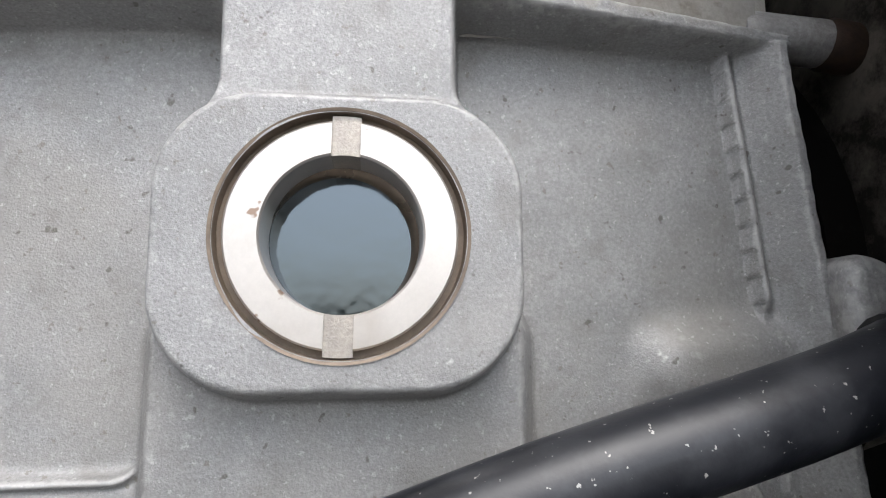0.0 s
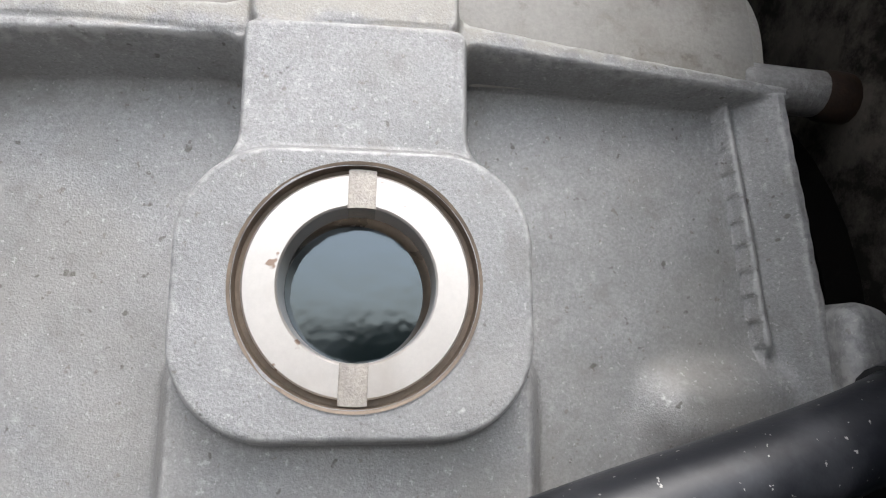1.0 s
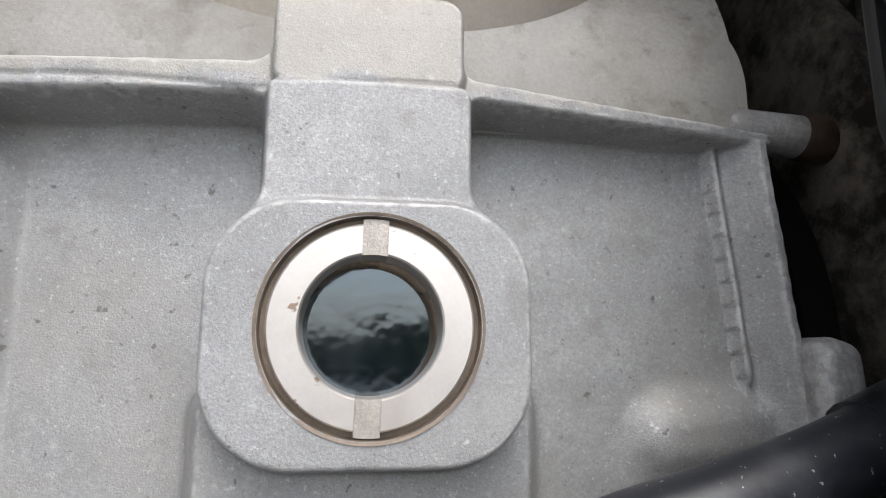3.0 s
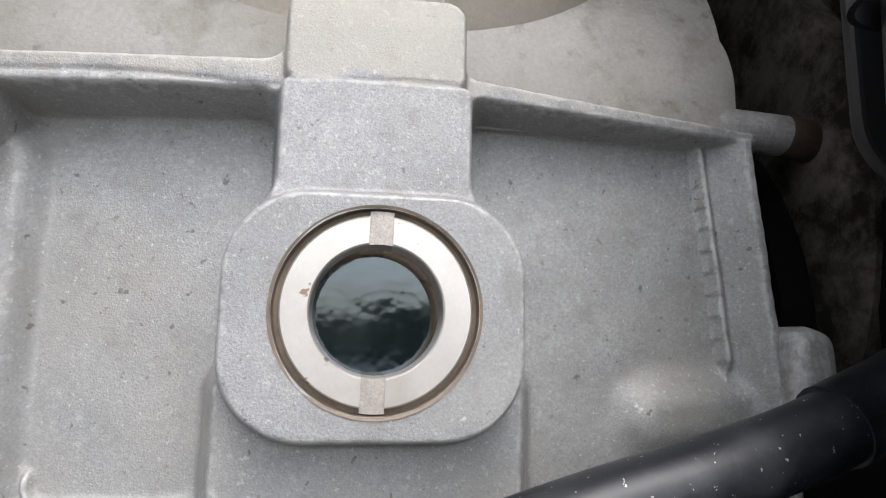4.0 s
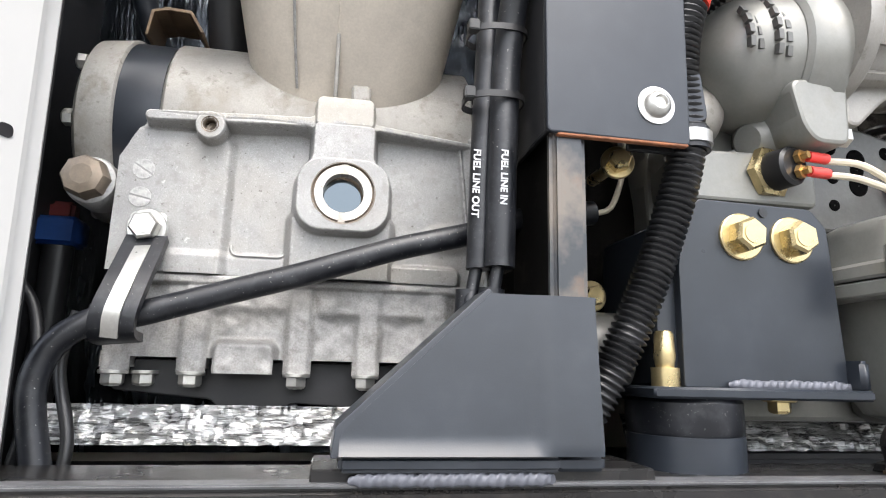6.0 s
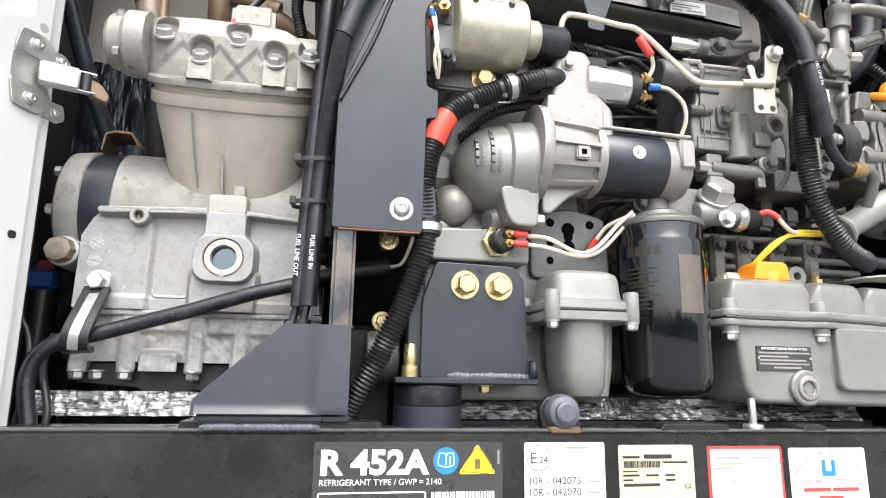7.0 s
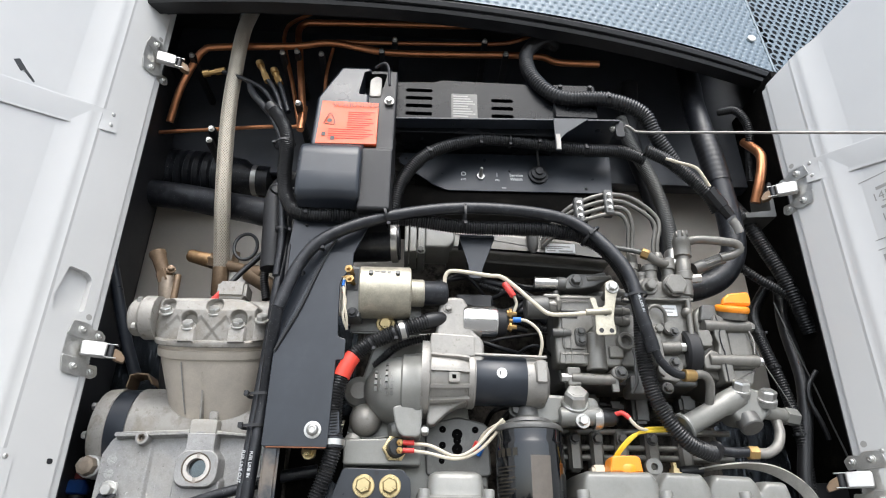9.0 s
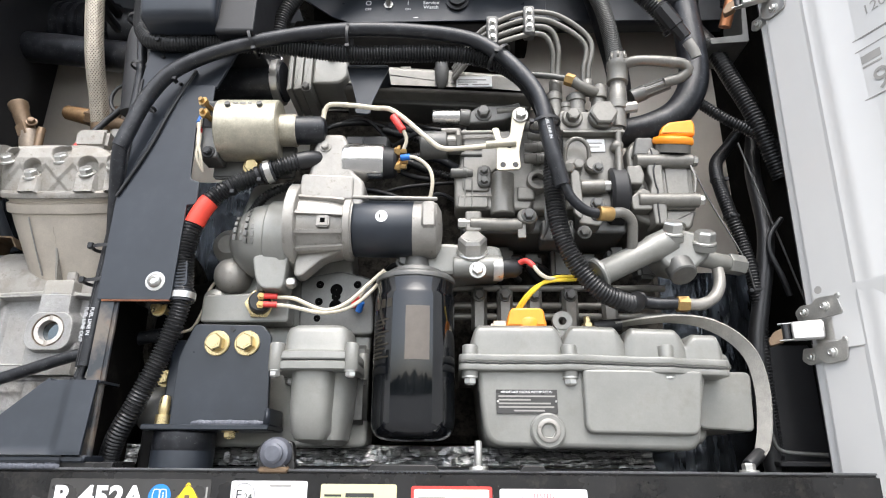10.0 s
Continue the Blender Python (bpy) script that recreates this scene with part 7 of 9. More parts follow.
part("bracket", bm, GREYD, so)
for y in (0.018, 0.04):
    bm = B()
    lathe(bm, (0.250, y, 1.936), (-1, 0, 0), [(0, 0.0055), (0.004, 0.0055), (0.004, 0.003), (0.012, 0.003)], 6)
    part("terminal", bm, BRASS, so, "brass terminal stud")
bolt(so, (0.262, 0.012, 1.868), (0, -1, 0), 0.0065, BLACKM)
bolt(so, (0.318, 0.05, 1.862), (0, -1, -0.2), 0.0115, YZINC)
bars(so, [(0.298, 0.306, 1.935, 1.937), (0.309, 0.317, 1.934, 1.937), (0.32, 0.326, 1.934, 1.937), (0.312, 0.314, 1.915, 1.92)], INKG, -0.0113)
for dx in (0.0, 0.003):
    bm = B()
    hose(bm, [(0.243, 0.015, 1.932), (0.244 + dx, 0.005, 1.91), (0.25 - dx, 0.005, 1.885), (0.247 + dx * 2, 0.008, 1.86), (0.254, 0.02, 1.84)], 0.0022, 8)
    part("wire", bm, WIREW, so)
bm = B()
rod(bm, (0.2435, 0.012, 1.926), (0.244, 0.006, 1.913), 0.0035, 10)
part("blue_sleeve", bm, BLUEP, so)
bm = B()
rod(bm, (0.243, 0.03, 1.922), (0.245, 0.018, 1.907), 0.0035, 10)
part("red_sleeve", bm, REDP, so)
tube("linkage_rod", [(0.42, 0.04, 1.930), (0.424, 0.035, 1.955), (0.44, 0.032, 1.960), (0.50, 0.03, 1.952), (0.53, 0.028, 1.945), (0.585, 0.022, 1.892), (0.60, 0.02, 1.879), (0.62, 0.018, 1.875), (0.685, 0.016, 1.880)], 0.0038, WIREW, "bent pale metal linkage rod to the pump lever", "rod")
bo = thing("rod_boot", (0.545, 0.03, 1.92), "short red rubber sleeve on the wiring", "sleeve")
bm = B()
rod(bm, (0.528, 0.03, 1.938), (0.545, 0.03, 1.912), 0.006, 12, 0.002)
part("sleeve", bm, REDP, bo)
bm = B()
hose(bm, [(0.545, 0.03, 1.913), (0.55, 0.035, 1.9), (0.545, 0.04, 1.886)], 0.0028, 8)
part("wire", bm, WIREW, bo)
bl = thing("starter_lead", (0.55, 0.03, 1.866), "cream wire with a blue sleeve on the starter terminal", "wire")
bm = B()
hose(bm, [(0.548, 0.034, 1.869), (0.565, 0.028, 1.866), (0.585, 0.027, 1.848), (0.59, 0.03, 1.825), (0.585, 0.04, 1.80)], 0.0028, 8)
part("wire", bm, WIREW, bl)
bm = B()
rod(bm, (0.542, 0.034, 1.869), (0.556, 0.031, 1.869), 0.0048, 12, 0.001)
part("blue_sleeve", bm, BLUEP, bl)

# intake manifold
man = thing("intake_manifold", (0.53, 0.14, 2.02), "grey cast intake manifold with a printed white label", "manifold")
bm = B()
prism(bm, rounded([(0.43, 2.040), (0.43, 2.084), (0.50, 2.086), (0.62, 2.076), (0.752, 2.064), (0.756, 2.020), (0.70, 2.026), (0.62, 2.031), (0.52, 2.034)], [0.004, 0.006, 0.01, 0.01, 0.010, 0.008, 0.006, 0.006, 0.01]), 0.106, 0.20, bev=0.009, seg=4)
part("runner", bm, GREYM, man)
bm = B()
prism(bm, rounded([(0.384, 2.036), (0.384, 2.094), (0.44, 2.092), (0.444, 2.050), (0.430, 2.036)], [0.004, 0.004, 0.006, 0.012, 0.008]), 0.088, 0.17, bev=0.004, seg=3)
part("throat", bm, GREY, man)
for x0, x1, q in ((0.344, 0.352, 0.0), (0.354, 0.368, 0.003), (0.370, 0.384, 0.0)):
    bm = B()
    prism(bm, rounded([(x0, 2.020 + q), (x0, 2.098 - q), (x1, 2.097 - q), (x1, 2.022 + q)], 0.002), 0.082 + q, 0.17, bev=0.002)
    part("flange_plate", bm, GREY, man)
for x, z in ((0.3765, 2.026), (0.415, 2.088)):
    bolt(man, (x, 0.084, z), (0, -1, 0), 0.0068, GREYD, washer=1.3)
bm = B()
lathe(bm, (0.600, 0.104, 2.036), (0, -0.12, 1), [(0, 0.004), (0.004, 0.007), (0.012, 0.0105), (0.030, 0.0120), (0.036, 0.0125), (0.037, 0.0110), (0.047, 0.0105), (0.049, 0.008)], 24)
part("stud_boss", bm, GREYD, man)
bolt(man, (0.600, 0.0975, 2.085), (0, -0.12, 1), 0.0058, GREYD, washer=0)
# underside in a darker grey, so its shade is in the colour
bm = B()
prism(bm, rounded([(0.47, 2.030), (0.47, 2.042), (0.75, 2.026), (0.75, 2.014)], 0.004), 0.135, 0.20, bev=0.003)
part("lower_face", bm, GREYD, man, "rough underside, its shade in the dark grey")
for x, z in ((0.536, 2.098), (0.616, 2.090)):
    bm = B()
    box(bm, x - 0.013, x + 0.013, 0.125, 0.20, z - 0.03, z, 0.004)
    part("port", bm, GREY, man)
bm = B()
box(bm, 0.625, 0.685, 0.102, 0.1055, 2.038, 2.058)
lb = part("label", bm, LWHITE, man, "small white printed label")
bars(lb, [(0.628, 0.675, 2.050, 2.052), (0.628, 0.66, 2.046, 2.0475), (0.628, 0.645, 2.0405, 2.043), (0.652, 0.68, 2.0405, 2.043)], INKG, 0.1018)
ih = thing("intake_elbow", (0.27, 0.1, 2.05), "black rubber intake coupling with a steel clamp", "hose")
bm = B()
lathe(bm, (0.21, 0.11, 2.046), (1, -0.05, 0.03), [(0, 0.036), (0.10, 0.036), (0.125, 0.033)], 32)
part("coupling", bm, RUBBER, ih)
bm = B()
lathe(bm, (0.318, 0.1045, 2.049), (1, -0.05, 0.03), [(0, 0.0365), (0.001, 0.0385), (0.012, 0.0385), (0.013, 0.0365)], 32)
part("clamp", bm, ZINC, ih)
bolt(ih, (0.324, 0.095, 2.087), (0, 0, 1), 0.006, ZINC, washer=0)
hb = thing("harness_bracket", (0.48, 0.05, 2.0), "black tapered sheet bracket that carries the harness", "bracket")
bm = B()
prism(bm, rounded([(0.448, 2.045), (0.518, 2.043), (0.492, 1.975), (0.49, 1.955), (0.466, 1.957), (0.467, 1.978)], 0.005), 0.052, 0.056, bev=0.0006)
part("plate", bm, BLACK, hb)
bm = B()
box(bm, 0.45, 0.515, 0.05, 0.11, 2.04, 2.045, 0.001)
part("top", bm, BLACK, hb)

# ---- injection pump: block with bosses, plungers, delivery pipes ----
ip = thing("injection_pump", (0.75, 0.1, 1.75), "grey fuel injection pump with delivery pipes and screws", "pump")


def pad(name, pts, y0, y1, rad, mat, bev=0.003, label="", parent=ip):
    """A cast pad: a rounded outline in x and z, its front at y0 softened by bev."""
    bm = B()
    prism(bm, rounded(pts, rad), y0, y1, bev=bev, seg=3)
    return part(name, bm, mat, parent, label)


def barrel(name, p, q, r, mat, lip=0.0, sides=28, label="", parent=ip):
    """A turned piece from p to q, with a shoulder at its free end when lip is given."""
    p, q = Vector(p), Vector(q)
    d = (q - p).length
    prof = [(0, r * 0.9), (r * 0.1, r), (d - r * 0.1, r), (d, r * 0.9)]
    if lip:
        prof = [(0, r * 0.9), (r * 0.1, r), (d * 0.55, r), (d * 0.57, r + lip), (d * 0.72, r + lip), (d * 0.74, r * 0.85), (d * 0.97, r * 0.85), (d, r * 0.75)]
    bm = B()
    lathe(bm, p, q - p, prof, sides)
    return part(name, bm, mat, parent, label)


def rect(x0, x1, z0, z1):
    return [(x0, z0), (x0, z1), (x1, z1), (x1, z0)]


pad("rear_body", rect(0.632, 0.885, 1.772, 1.955), 0.095, 0.19, 0.008, GREYD, 0.005)
# governor case: a smooth cast cover with a rounded shoulder, a half-round tower and a seam
pad("governor_case", [(0.622, 1.800), (0.621, 1.862), (0.630, 1.872), (0.631, 1.925), (0.640, 1.934), (0.735, 1.933), (0.744, 1.922), (0.741, 1.806), (0.734, 1.796)], 0.064, 0.11, 0.007, GREYM, 0.005)
pad("case_panel", [(0.634, 1.828), (0.636, 1.918), (0.690, 1.920), (0.694, 1.870), (0.676, 1.856), (0.674, 1.826)], 0.0605, 0.07, 0.006, GREYM, 0.002)
pad("case_step", [(0.626, 1.800), (0.628, 1.822), (0.672, 1.822), (0.672, 1.800)], 0.0600, 0.07, 0.004, GREYM, 0.002)
barrel("governor_tower", (0.694, 0.070, 1.790), (0.695, 0.070, 1.858), 0.0185, GREYM)
bm = B()
hose(bm, [(0.632, 0.0605, 1.8175), (0.655, 0.0598, 1.8180), (0.678, 0.0585, 1.8180)], 0.0014, 8)
part("casting_seam", bm, GREYM, ip)
for x in (0.637, 0.648):
    bm = B()
    hose(bm, [(x, 0.0605, 1.800), (x + 0.0006, 0.0600, 1.825), (x + 0.001, 0.0600, 1.846)], 0.0012, 8)
    part("casting_seam", bm, GREYM, ip)
pad("twin_screw_clip", rect(0.6565, 0.6770, 1.8315, 1.8675), 0.0545, 0.064, 0.0100, GREYD, 0.002)
for z in (1.8575, 1.8410):
    bolt(ip, (0.6667, 0.0545, z), (0, -1, 0), 0.0062, GREYD, washer=1.35)
barrel("black_union", (0.616, 0.060, 1.8570), (0.650, 0.060, 1.8565), 0.0075, GREYD, 0.0012)
barrel("lower_tube", (0.645, 0.066, 1.7760), (0.722, 0.066, 1.7735), 0.0100, GREYM)
barrel("tube_plug", (0.627, 0.066, 1.7765), (0.647, 0.066, 1.7760), 0.0078, ZINC, sides=6)
pad("tube_saddle", rect(0.638, 0.662, 1.762, 1.795), 0.0600, 0.09, 0.004, GREYM)
pad("fixing_ear", [(0.716, 1.776), (0.714, 1.790), (0.724, 1.797), (0.742, 1.793), (0.745, 1.780), (0.736, 1.771)], 0.0540, 0.10, 0.005, GREYM)
bolt(ip, (0.7310, 0.0540, 1.7850), (0, -1, 0), 0.0078, GREYD, washer=1.4)
pad("ear_stay", rect(0.715, 0.727, 1.752, 1.778), 0.060, 0.068, 0.002, GREYM, 0.001)
# lever arm across the top, with its large screw
pad("lever_bracket", [(0.640, 1.940), (0.641, 1.956), (0.660, 1.972), (0.700, 1.972), (0.725, 1.978), (0.727, 1.960), (0.700, 1.946), (0.676, 1.942)], 0.056, 0.10, 0.005, GREYD, 0.003)
bolt(ip, (0.667, 0.0560, 1.9575), (0, -1, 0), 0.0098, GREYD, washer=1.35, label="dark hexagon screw")
barrel("bracket_spindle", (0.688, 0.058, 1.962), (0.735, 0.060, 1.966), 0.0055, GREYM)
bm = B()
lathe(bm, (0.588, 0.055, 1.951), (1, 0, -0.01), [(0, 0.0095), (0.002, 0.0110), (0.046, 0.0110), (0.048, 0.0095)], 28)
part("boost_can", bm, CHROME, ip, "bright plated can")
barrel("can_socket", (0.630, 0.055, 1.951), (0.646, 0.056, 1.950), 0.0125, GREYD)
# stop solenoid: a dark barrel, a pale collar and terminals
barrel("solenoid_barrel", (0.569, 0.060, 1.9035), (0.611, 0.060, 1.9045), 0.0215, GREYD, label="dark painted solenoid barrel")
barrel("solenoid_collar", (0.611, 0.060, 1.9055), (0.633, 0.060, 1.9060), 0.0165, GREYM, sides=10)
barrel("collar_flange", (0.6235, 0.060, 1.9100), (0.6320, 0.060, 1.9102), 0.0215, GREYM, sides=8)
for z in (1.9215, 1.9055):
    barrel("terminal_spade", (0.602, 0.047, z), (0.628, 0.046, z), 0.0042, ALU, sides=8)
barrel("rack_rod", (0.630, 0.052, 1.9215), (0.690, 0.052, 1.9222), 0.0032, ALU)
for z in (1.899, 1.888):
    barrel("return_pipe", (0.632, 0.060, z), (0.664, 0.060, z - 0.0005), 0.0032, GREYD)
# lugs and unions between the two halves
for x, z, r in ((0.752, 1.9020, 0.0075), (0.750, 1.8830, 0.0085), (0.757, 1.9220, 0.0065), (0.748, 1.9400, 0.0080)):
    barrel("union", (x - 0.022, 0.066, z), (x + 0.012, 0.066, z), r, GREYM, 0.0012)
pad("link_casting", [(0.738, 1.800), (0.738, 1.885), (0.770, 1.900), (0.786, 1.880), (0.780, 1.800)], 0.070, 0.11, 0.006, GREYM, 0.004)
pad("link_pad", rect(0.716, 0.742, 1.812, 1.834), 0.058, 0.075, 0.004, GREYM)
bm = B()
lathe(bm, (0.7470, 0.1, 1.8420), (0, -1, 0), [(0, 0.0165), (0.046, 0.0165), (0.048, 0.0150), (0.048, 0.0100), (0.036, 0.0092), (0.036, 0.0005)], 32, cap=False)
part("ring_boss", bm, GREYM, ip)
bm = B()
hose(bm, [(0.757, 0.058, 1.835), (0.759, 0.052, 1.812), (0.756, 0.050, 1.790), (0.757, 0.054, 1.768), (0.750, 0.066, 1.752)], 0.0030, 10)
part("bleed_pipe", bm, GREYD, ip)
# distributor head
pad("head_body", [(0.790, 1.800), (0.788, 1.945), (0.884, 1.946), (0.882, 1.860), (0.868, 1.800)], 0.068, 0.13, 0.007, GREYM, 0.005)
pad("head_flange", [(0.784, 1.927), (0.786, 1.962), (0.806, 1.970), (0.820, 1.962), (0.884, 1.963), (0.884, 1.928)], 0.058, 0.11, 0.005, GREYM, 0.003)
pad("head_seam", rect(0.789, 0.884, 1.9225, 1.9275), 0.0545, 0.08, 0.002, GREYM, 0.0012)
bm = B()
lathe(bm, (0.8050, 0.062, 1.9490), (0, -1, 0), [(0, 0.0165), (0.008, 0.0160), (0.010, 0.0140), (0.010, 0.0115)], 32)
part("screw_boss", bm, GREYM, ip)
bolt(ip, (0.8050, 0.0520, 1.9490), (0, -1, 0), 0.0108, GREYM, washer=0)
bm = B()
lathe(bm, (0.8510, 0.066, 1.9500), (0, -1, 0), [(0, 0.0215), (0.018, 0.0215), (0.0195, 0.0195)], 32)
lathe(bm, (0.8510, 0.049, 1.9500), (0, -1, 0), [(0, 0.0212), (0.009, 0.0212), (0.011, 0.0185)], 6)
part("hexagon_plug", bm, GREYM, ip, "large hexagon plug")
for x, z0, z1, r in ((0.782, 1.958, 2.004, 0.0105), (0.799, 1.956, 1.985, 0.0085), (0.8165, 1.958, 2.000, 0.0130), (0.852, 1.965, 2.006, 0.0115)):
    bm = B()
    d = z1 - z0
    lathe(bm, (x, 0.074, z0), (0, -0.06, 1), [(0, r * 1.15), (d * 0.25, r * 1.12), (d * 0.28, r), (d * 0.66, r), (d * 0.68, r * 1.18), (d * 0.92, r * 1.18), (d, r * 0.9)], 24)
    part("delivery_valve", bm, GREYM, ip)
for x in (0.7850, 0.8360):
    bm = B()
    lathe(bm, (x, 0.071, 2.002), (0, -0.05, 1), [(0, 0.0105), (0.022, 0.0105), (0.024, 0.0080)], 6)
    part("pipe_nut", bm, GREYM, ip)
bm = B()
box(bm, 0.8265, 0.8545, 0.0655, 0.0690, 1.8955, 1.9170, 0.0006)
lb = part("label", bm, LWHITE, ip, "small white printed label")
bars(lb, [(0.829, 0.850, 1.9085, 1.9105), (0.829, 0.846, 1.9020, 1.9040)], INKG, 0.0653)
# ball-ended arm at the side
barrel("side_arm", (0.8708, 0.060, 1.852), (0.8742, 0.058, 1.925), 0.0052, GREYM)
for z, r in ((1.9020, 0.0098), (1.8430, 0.0130)):
    bm = B()
    lathe(bm, (0.8715, 0.070, z), (0, -1, 0), [(0, r), (0.010, r), (0.0135, r * 0.9), (0.016, r * 0.6), (0.017, r * 0.2)], 24)
    part("arm_ball", bm, GREYM, ip)
bm = B()
hose(bm, [(0.790, 0.062, 1.872), (0.791, 0.054, 1.893), (0.800, 0.050, 1.907), (0.814, 0.050, 1.908), (0.825, 0.053, 1.897), (0.827, 0.060, 1.880)], 0.0034, 12)
part("overflow_pipe", bm, GREYM, ip)
for x, z, r in ((0.8015, 1.8650, 0.0150), (0.8330, 1.8705, 0.0130)):
    bm = B()
    lathe(bm, (x, 0.075, z), (0, -1, 0), [(0, r), (0.016, r), (0.018, r * 0.85), (0.020, r * 0.85)], 28)
    part("banjo", bm, GREYM, ip)
bolt(ip, (0.8085, 0.0545, 1.8660), (0, -1, 0), 0.0085, GREYM, washer=0)
bolt(ip, (0.8385, 0.0550, 1.8620), (0, -1, 0), 0.0062, GREYD, washer=1.4)
bolt(ip, (0.7960, 0.0555, 1.8590), (-0.4, -1, 0), 0.0095, GREYM, washer=0)
pad("front_link", [(0.796, 1.786), (0.795, 1.852), (0.801, 1.858), (0.809, 1.852), (0.811, 1.786), (0.806, 1.776)], 0.0480, 0.056, 0.004, GREYM, 0.0018)
barrel("timer_piston", (0.8100, 0.0600, 1.8325), (0.8460, 0.0600, 1.8335), 0.0108, GREYM)
barrel("piston_nut", (0.8440, 0.0600, 1.8335), (0.8560, 0.0600, 1.8338), 0.0085, ZINC, sides=6)
pad("timer_cover", [(0.806, 1.776), (0.806, 1.822), (0.846, 1.822), (0.850, 1.800), (0.838, 1.772)], 0.0660, 0.11, 0.006, GREYM, 0.003)
for x, z in ((0.8345, 1.8080), (0.8335, 1.7900)):
    bolt(ip, (x, 0.0660, z), (0, -1, 0), 0.0072, GREYD, washer=1.35)
barrel("drive_drum", (0.8560, 0.0900, 1.8300), (0.8840, 0.0900, 1.8300), 0.0450, BLACKM, label="matt black drive drum")
pad("foot", rect(0.752, 0.800, 1.752, 1.785), 0.072, 0.12, 0.005, GREYD, 0.003)
bolt(ip, (0.812, 0.060, 1.7600), (0, -1, 0), 0.0080, GREYD, washer=1.3)
# lever
bm = B()
prism(bm, rounded([(0.676, 1.908), (0.688, 1.908), (0.69, 1.888), (0.703, 1.892), (0.708, 1.937), (0.722, 1.945), (0.733, 1.93), (0.725, 1.91), (0.716, 1.87), (0.718, 1.84), (0.682, 1.838), (0.684, 1.88)], 0.006), 0.014, 0.0175, bev=0.0008)
lv = part("throttle_lever", bm, STRAP, ip, "pale zinc throttle lever")
lv.data.materials[0] = ZINCDULL
bolt(lv, (0.7195, 0.0135, 1.928), (0, -1, 0), 0.0085, ZINC, washer=1.4)
for x, z in ((0.692, 1.847), (0.71, 1.847), (0.702, 1.878)):
    bm = B()
    lathe(bm, (x, 0.0145, z), (0, -1, 0), [(0, 0.0042), (0.001, 0.0042)], 16)
    part("lever_hole", bm, BLACKM, lv)
bm = B()
rod(bm, (0.72, 0.017, 1.928), (0.72, 0.09, 1.928), 0.007, 12)
part("lever_shaft", bm, GREYD, lv)
bm = B()
rod(bm, (0.668, 0.016, 1.880), (0.712, 0.012, 1.882), 0.0058, 12, 0.001)
part("rod_end", bm, ZINCDULL, lv)
# four delivery pipes with two clamps
pl = thing("delivery_pipes", (0.75, 0.05, 2.10), "four bent grey steel fuel delivery pipes held by clamps", "pipe")
for i in range(4):
    o = i * 0.0145
    bm = B()
    xe = (0.782, 0.79, 0.832, 0.84)[i]
    ze = 2.012
    hose(bm, [(0.62, 0.10, 2.05 + o * 0.5), (0.66, 0.06, 2.075 + o * 0.8), (0.70, 0.048, 2.086 + o), (0.745, 0.045, 2.098 + o), (0.77 + o * 0.6, 0.05, 2.097 + o * 0.9), (xe + o * 0.1, 0.06, 2.075 + o * 0.5), (xe, 0.072, 2.045), (xe, 0.08, ze)], 0.0042, 10)
    part("pipe", bm, GREYM, pl)
for x, z in ((0.683, 2.10), (0.743, 2.12)):
    bm = B()
    box(bm, x - 0.009, x + 0.009, 0.036, 0.058, z - 0.026, z + 0.028, 0.002)
    cl = part("clamp", bm, GREYD, pl, "stacked pipe clamp")
    for k in range(3):
        bolt(cl, (x, 0.0365, z - 0.014 + k * 0.0145), (0, -1, 0), 0.0045, ZINC, washer=1.2)
# return fittings at the top right of the pump
rf = thing("return_fitting", (0.9, 0.06, 1.98), "grey fuel return fitting with a bent pipe and a brass nut", "fitting")
bm = B()
lathe(bm, (0.8760, 0.066, 1.935), (0.085, -0.03, 1), [(0, 0.0140), (0.030, 0.0140), (0.032, 0.0165), (0.046, 0.0165), (0.048, 0.0135), (0.072, 0.0135), (0.074, 0.0120), (0.080, 0.0120), (0.082, 0.0165), (0.106, 0.0165), (0.108, 0.0180), (0.118, 0.0180), (0.120, 0.0125), (0.134, 0.0125), (0.136, 0.0100)], 28)
part("column", bm, GREYM, rf)
for k in range(7):
    a = 2 * math.pi * k / 7
    bm = B()
    rod(bm, (0.8865 + 0.0125 * math.cos(a), 0.062 + 0.0125 * math.sin(a), 2.056), (0.8875 + 0.0125 * math.cos(a), 0.062 + 0.0125 * math.sin(a), 2.069), 0.0022, 8)
    part("knurl", bm, GREYM, rf)
bm = B()
hose(bm, [(0.886, 0.062, 2.044), (0.905, 0.050, 2.0475), (0.935, 0.046, 2.046), (0.965, 0.045, 2.0425), (0.985, 0.046, 2.0390), (0.992, 0.050, 2.030), (0.980, 0.056, 2.021), (0.955, 0.060, 2.015)], 0.0085, 16)
part("bent_pipe", bm, GREYM, rf)
bm = B()
lathe(bm, (0.905, 0.072, 1.995), (0.9, -0.1, 0.36), [(0, 0.0125), (0.022, 0.0125), (0.022, 0.0105), (0.064, 0.0098)], 18)
part("ribbed_stub", bm, GREYD, rf)
for k in range(9):
    a = 2 * math.pi * k / 9
    bm = B()
    rod(bm, (0.927 + 0.003 * math.cos(a), 0.070 + 0.0105 * math.cos(a), 2.004 + 0.0105 * math.sin(a)), (0.968, 0.0655 + 0.0102 * math.cos(a), 2.0195 + 0.0102 * math.sin(a)), 0.0016, 6)
    part("stub_rib", bm, GREYM, rf)
barrel("side_screw", (0.884, 0.060, 1.968), (0.908, 0.058, 1.970), 0.0085, ZINC, sides=6, parent=rf)
bm = B()
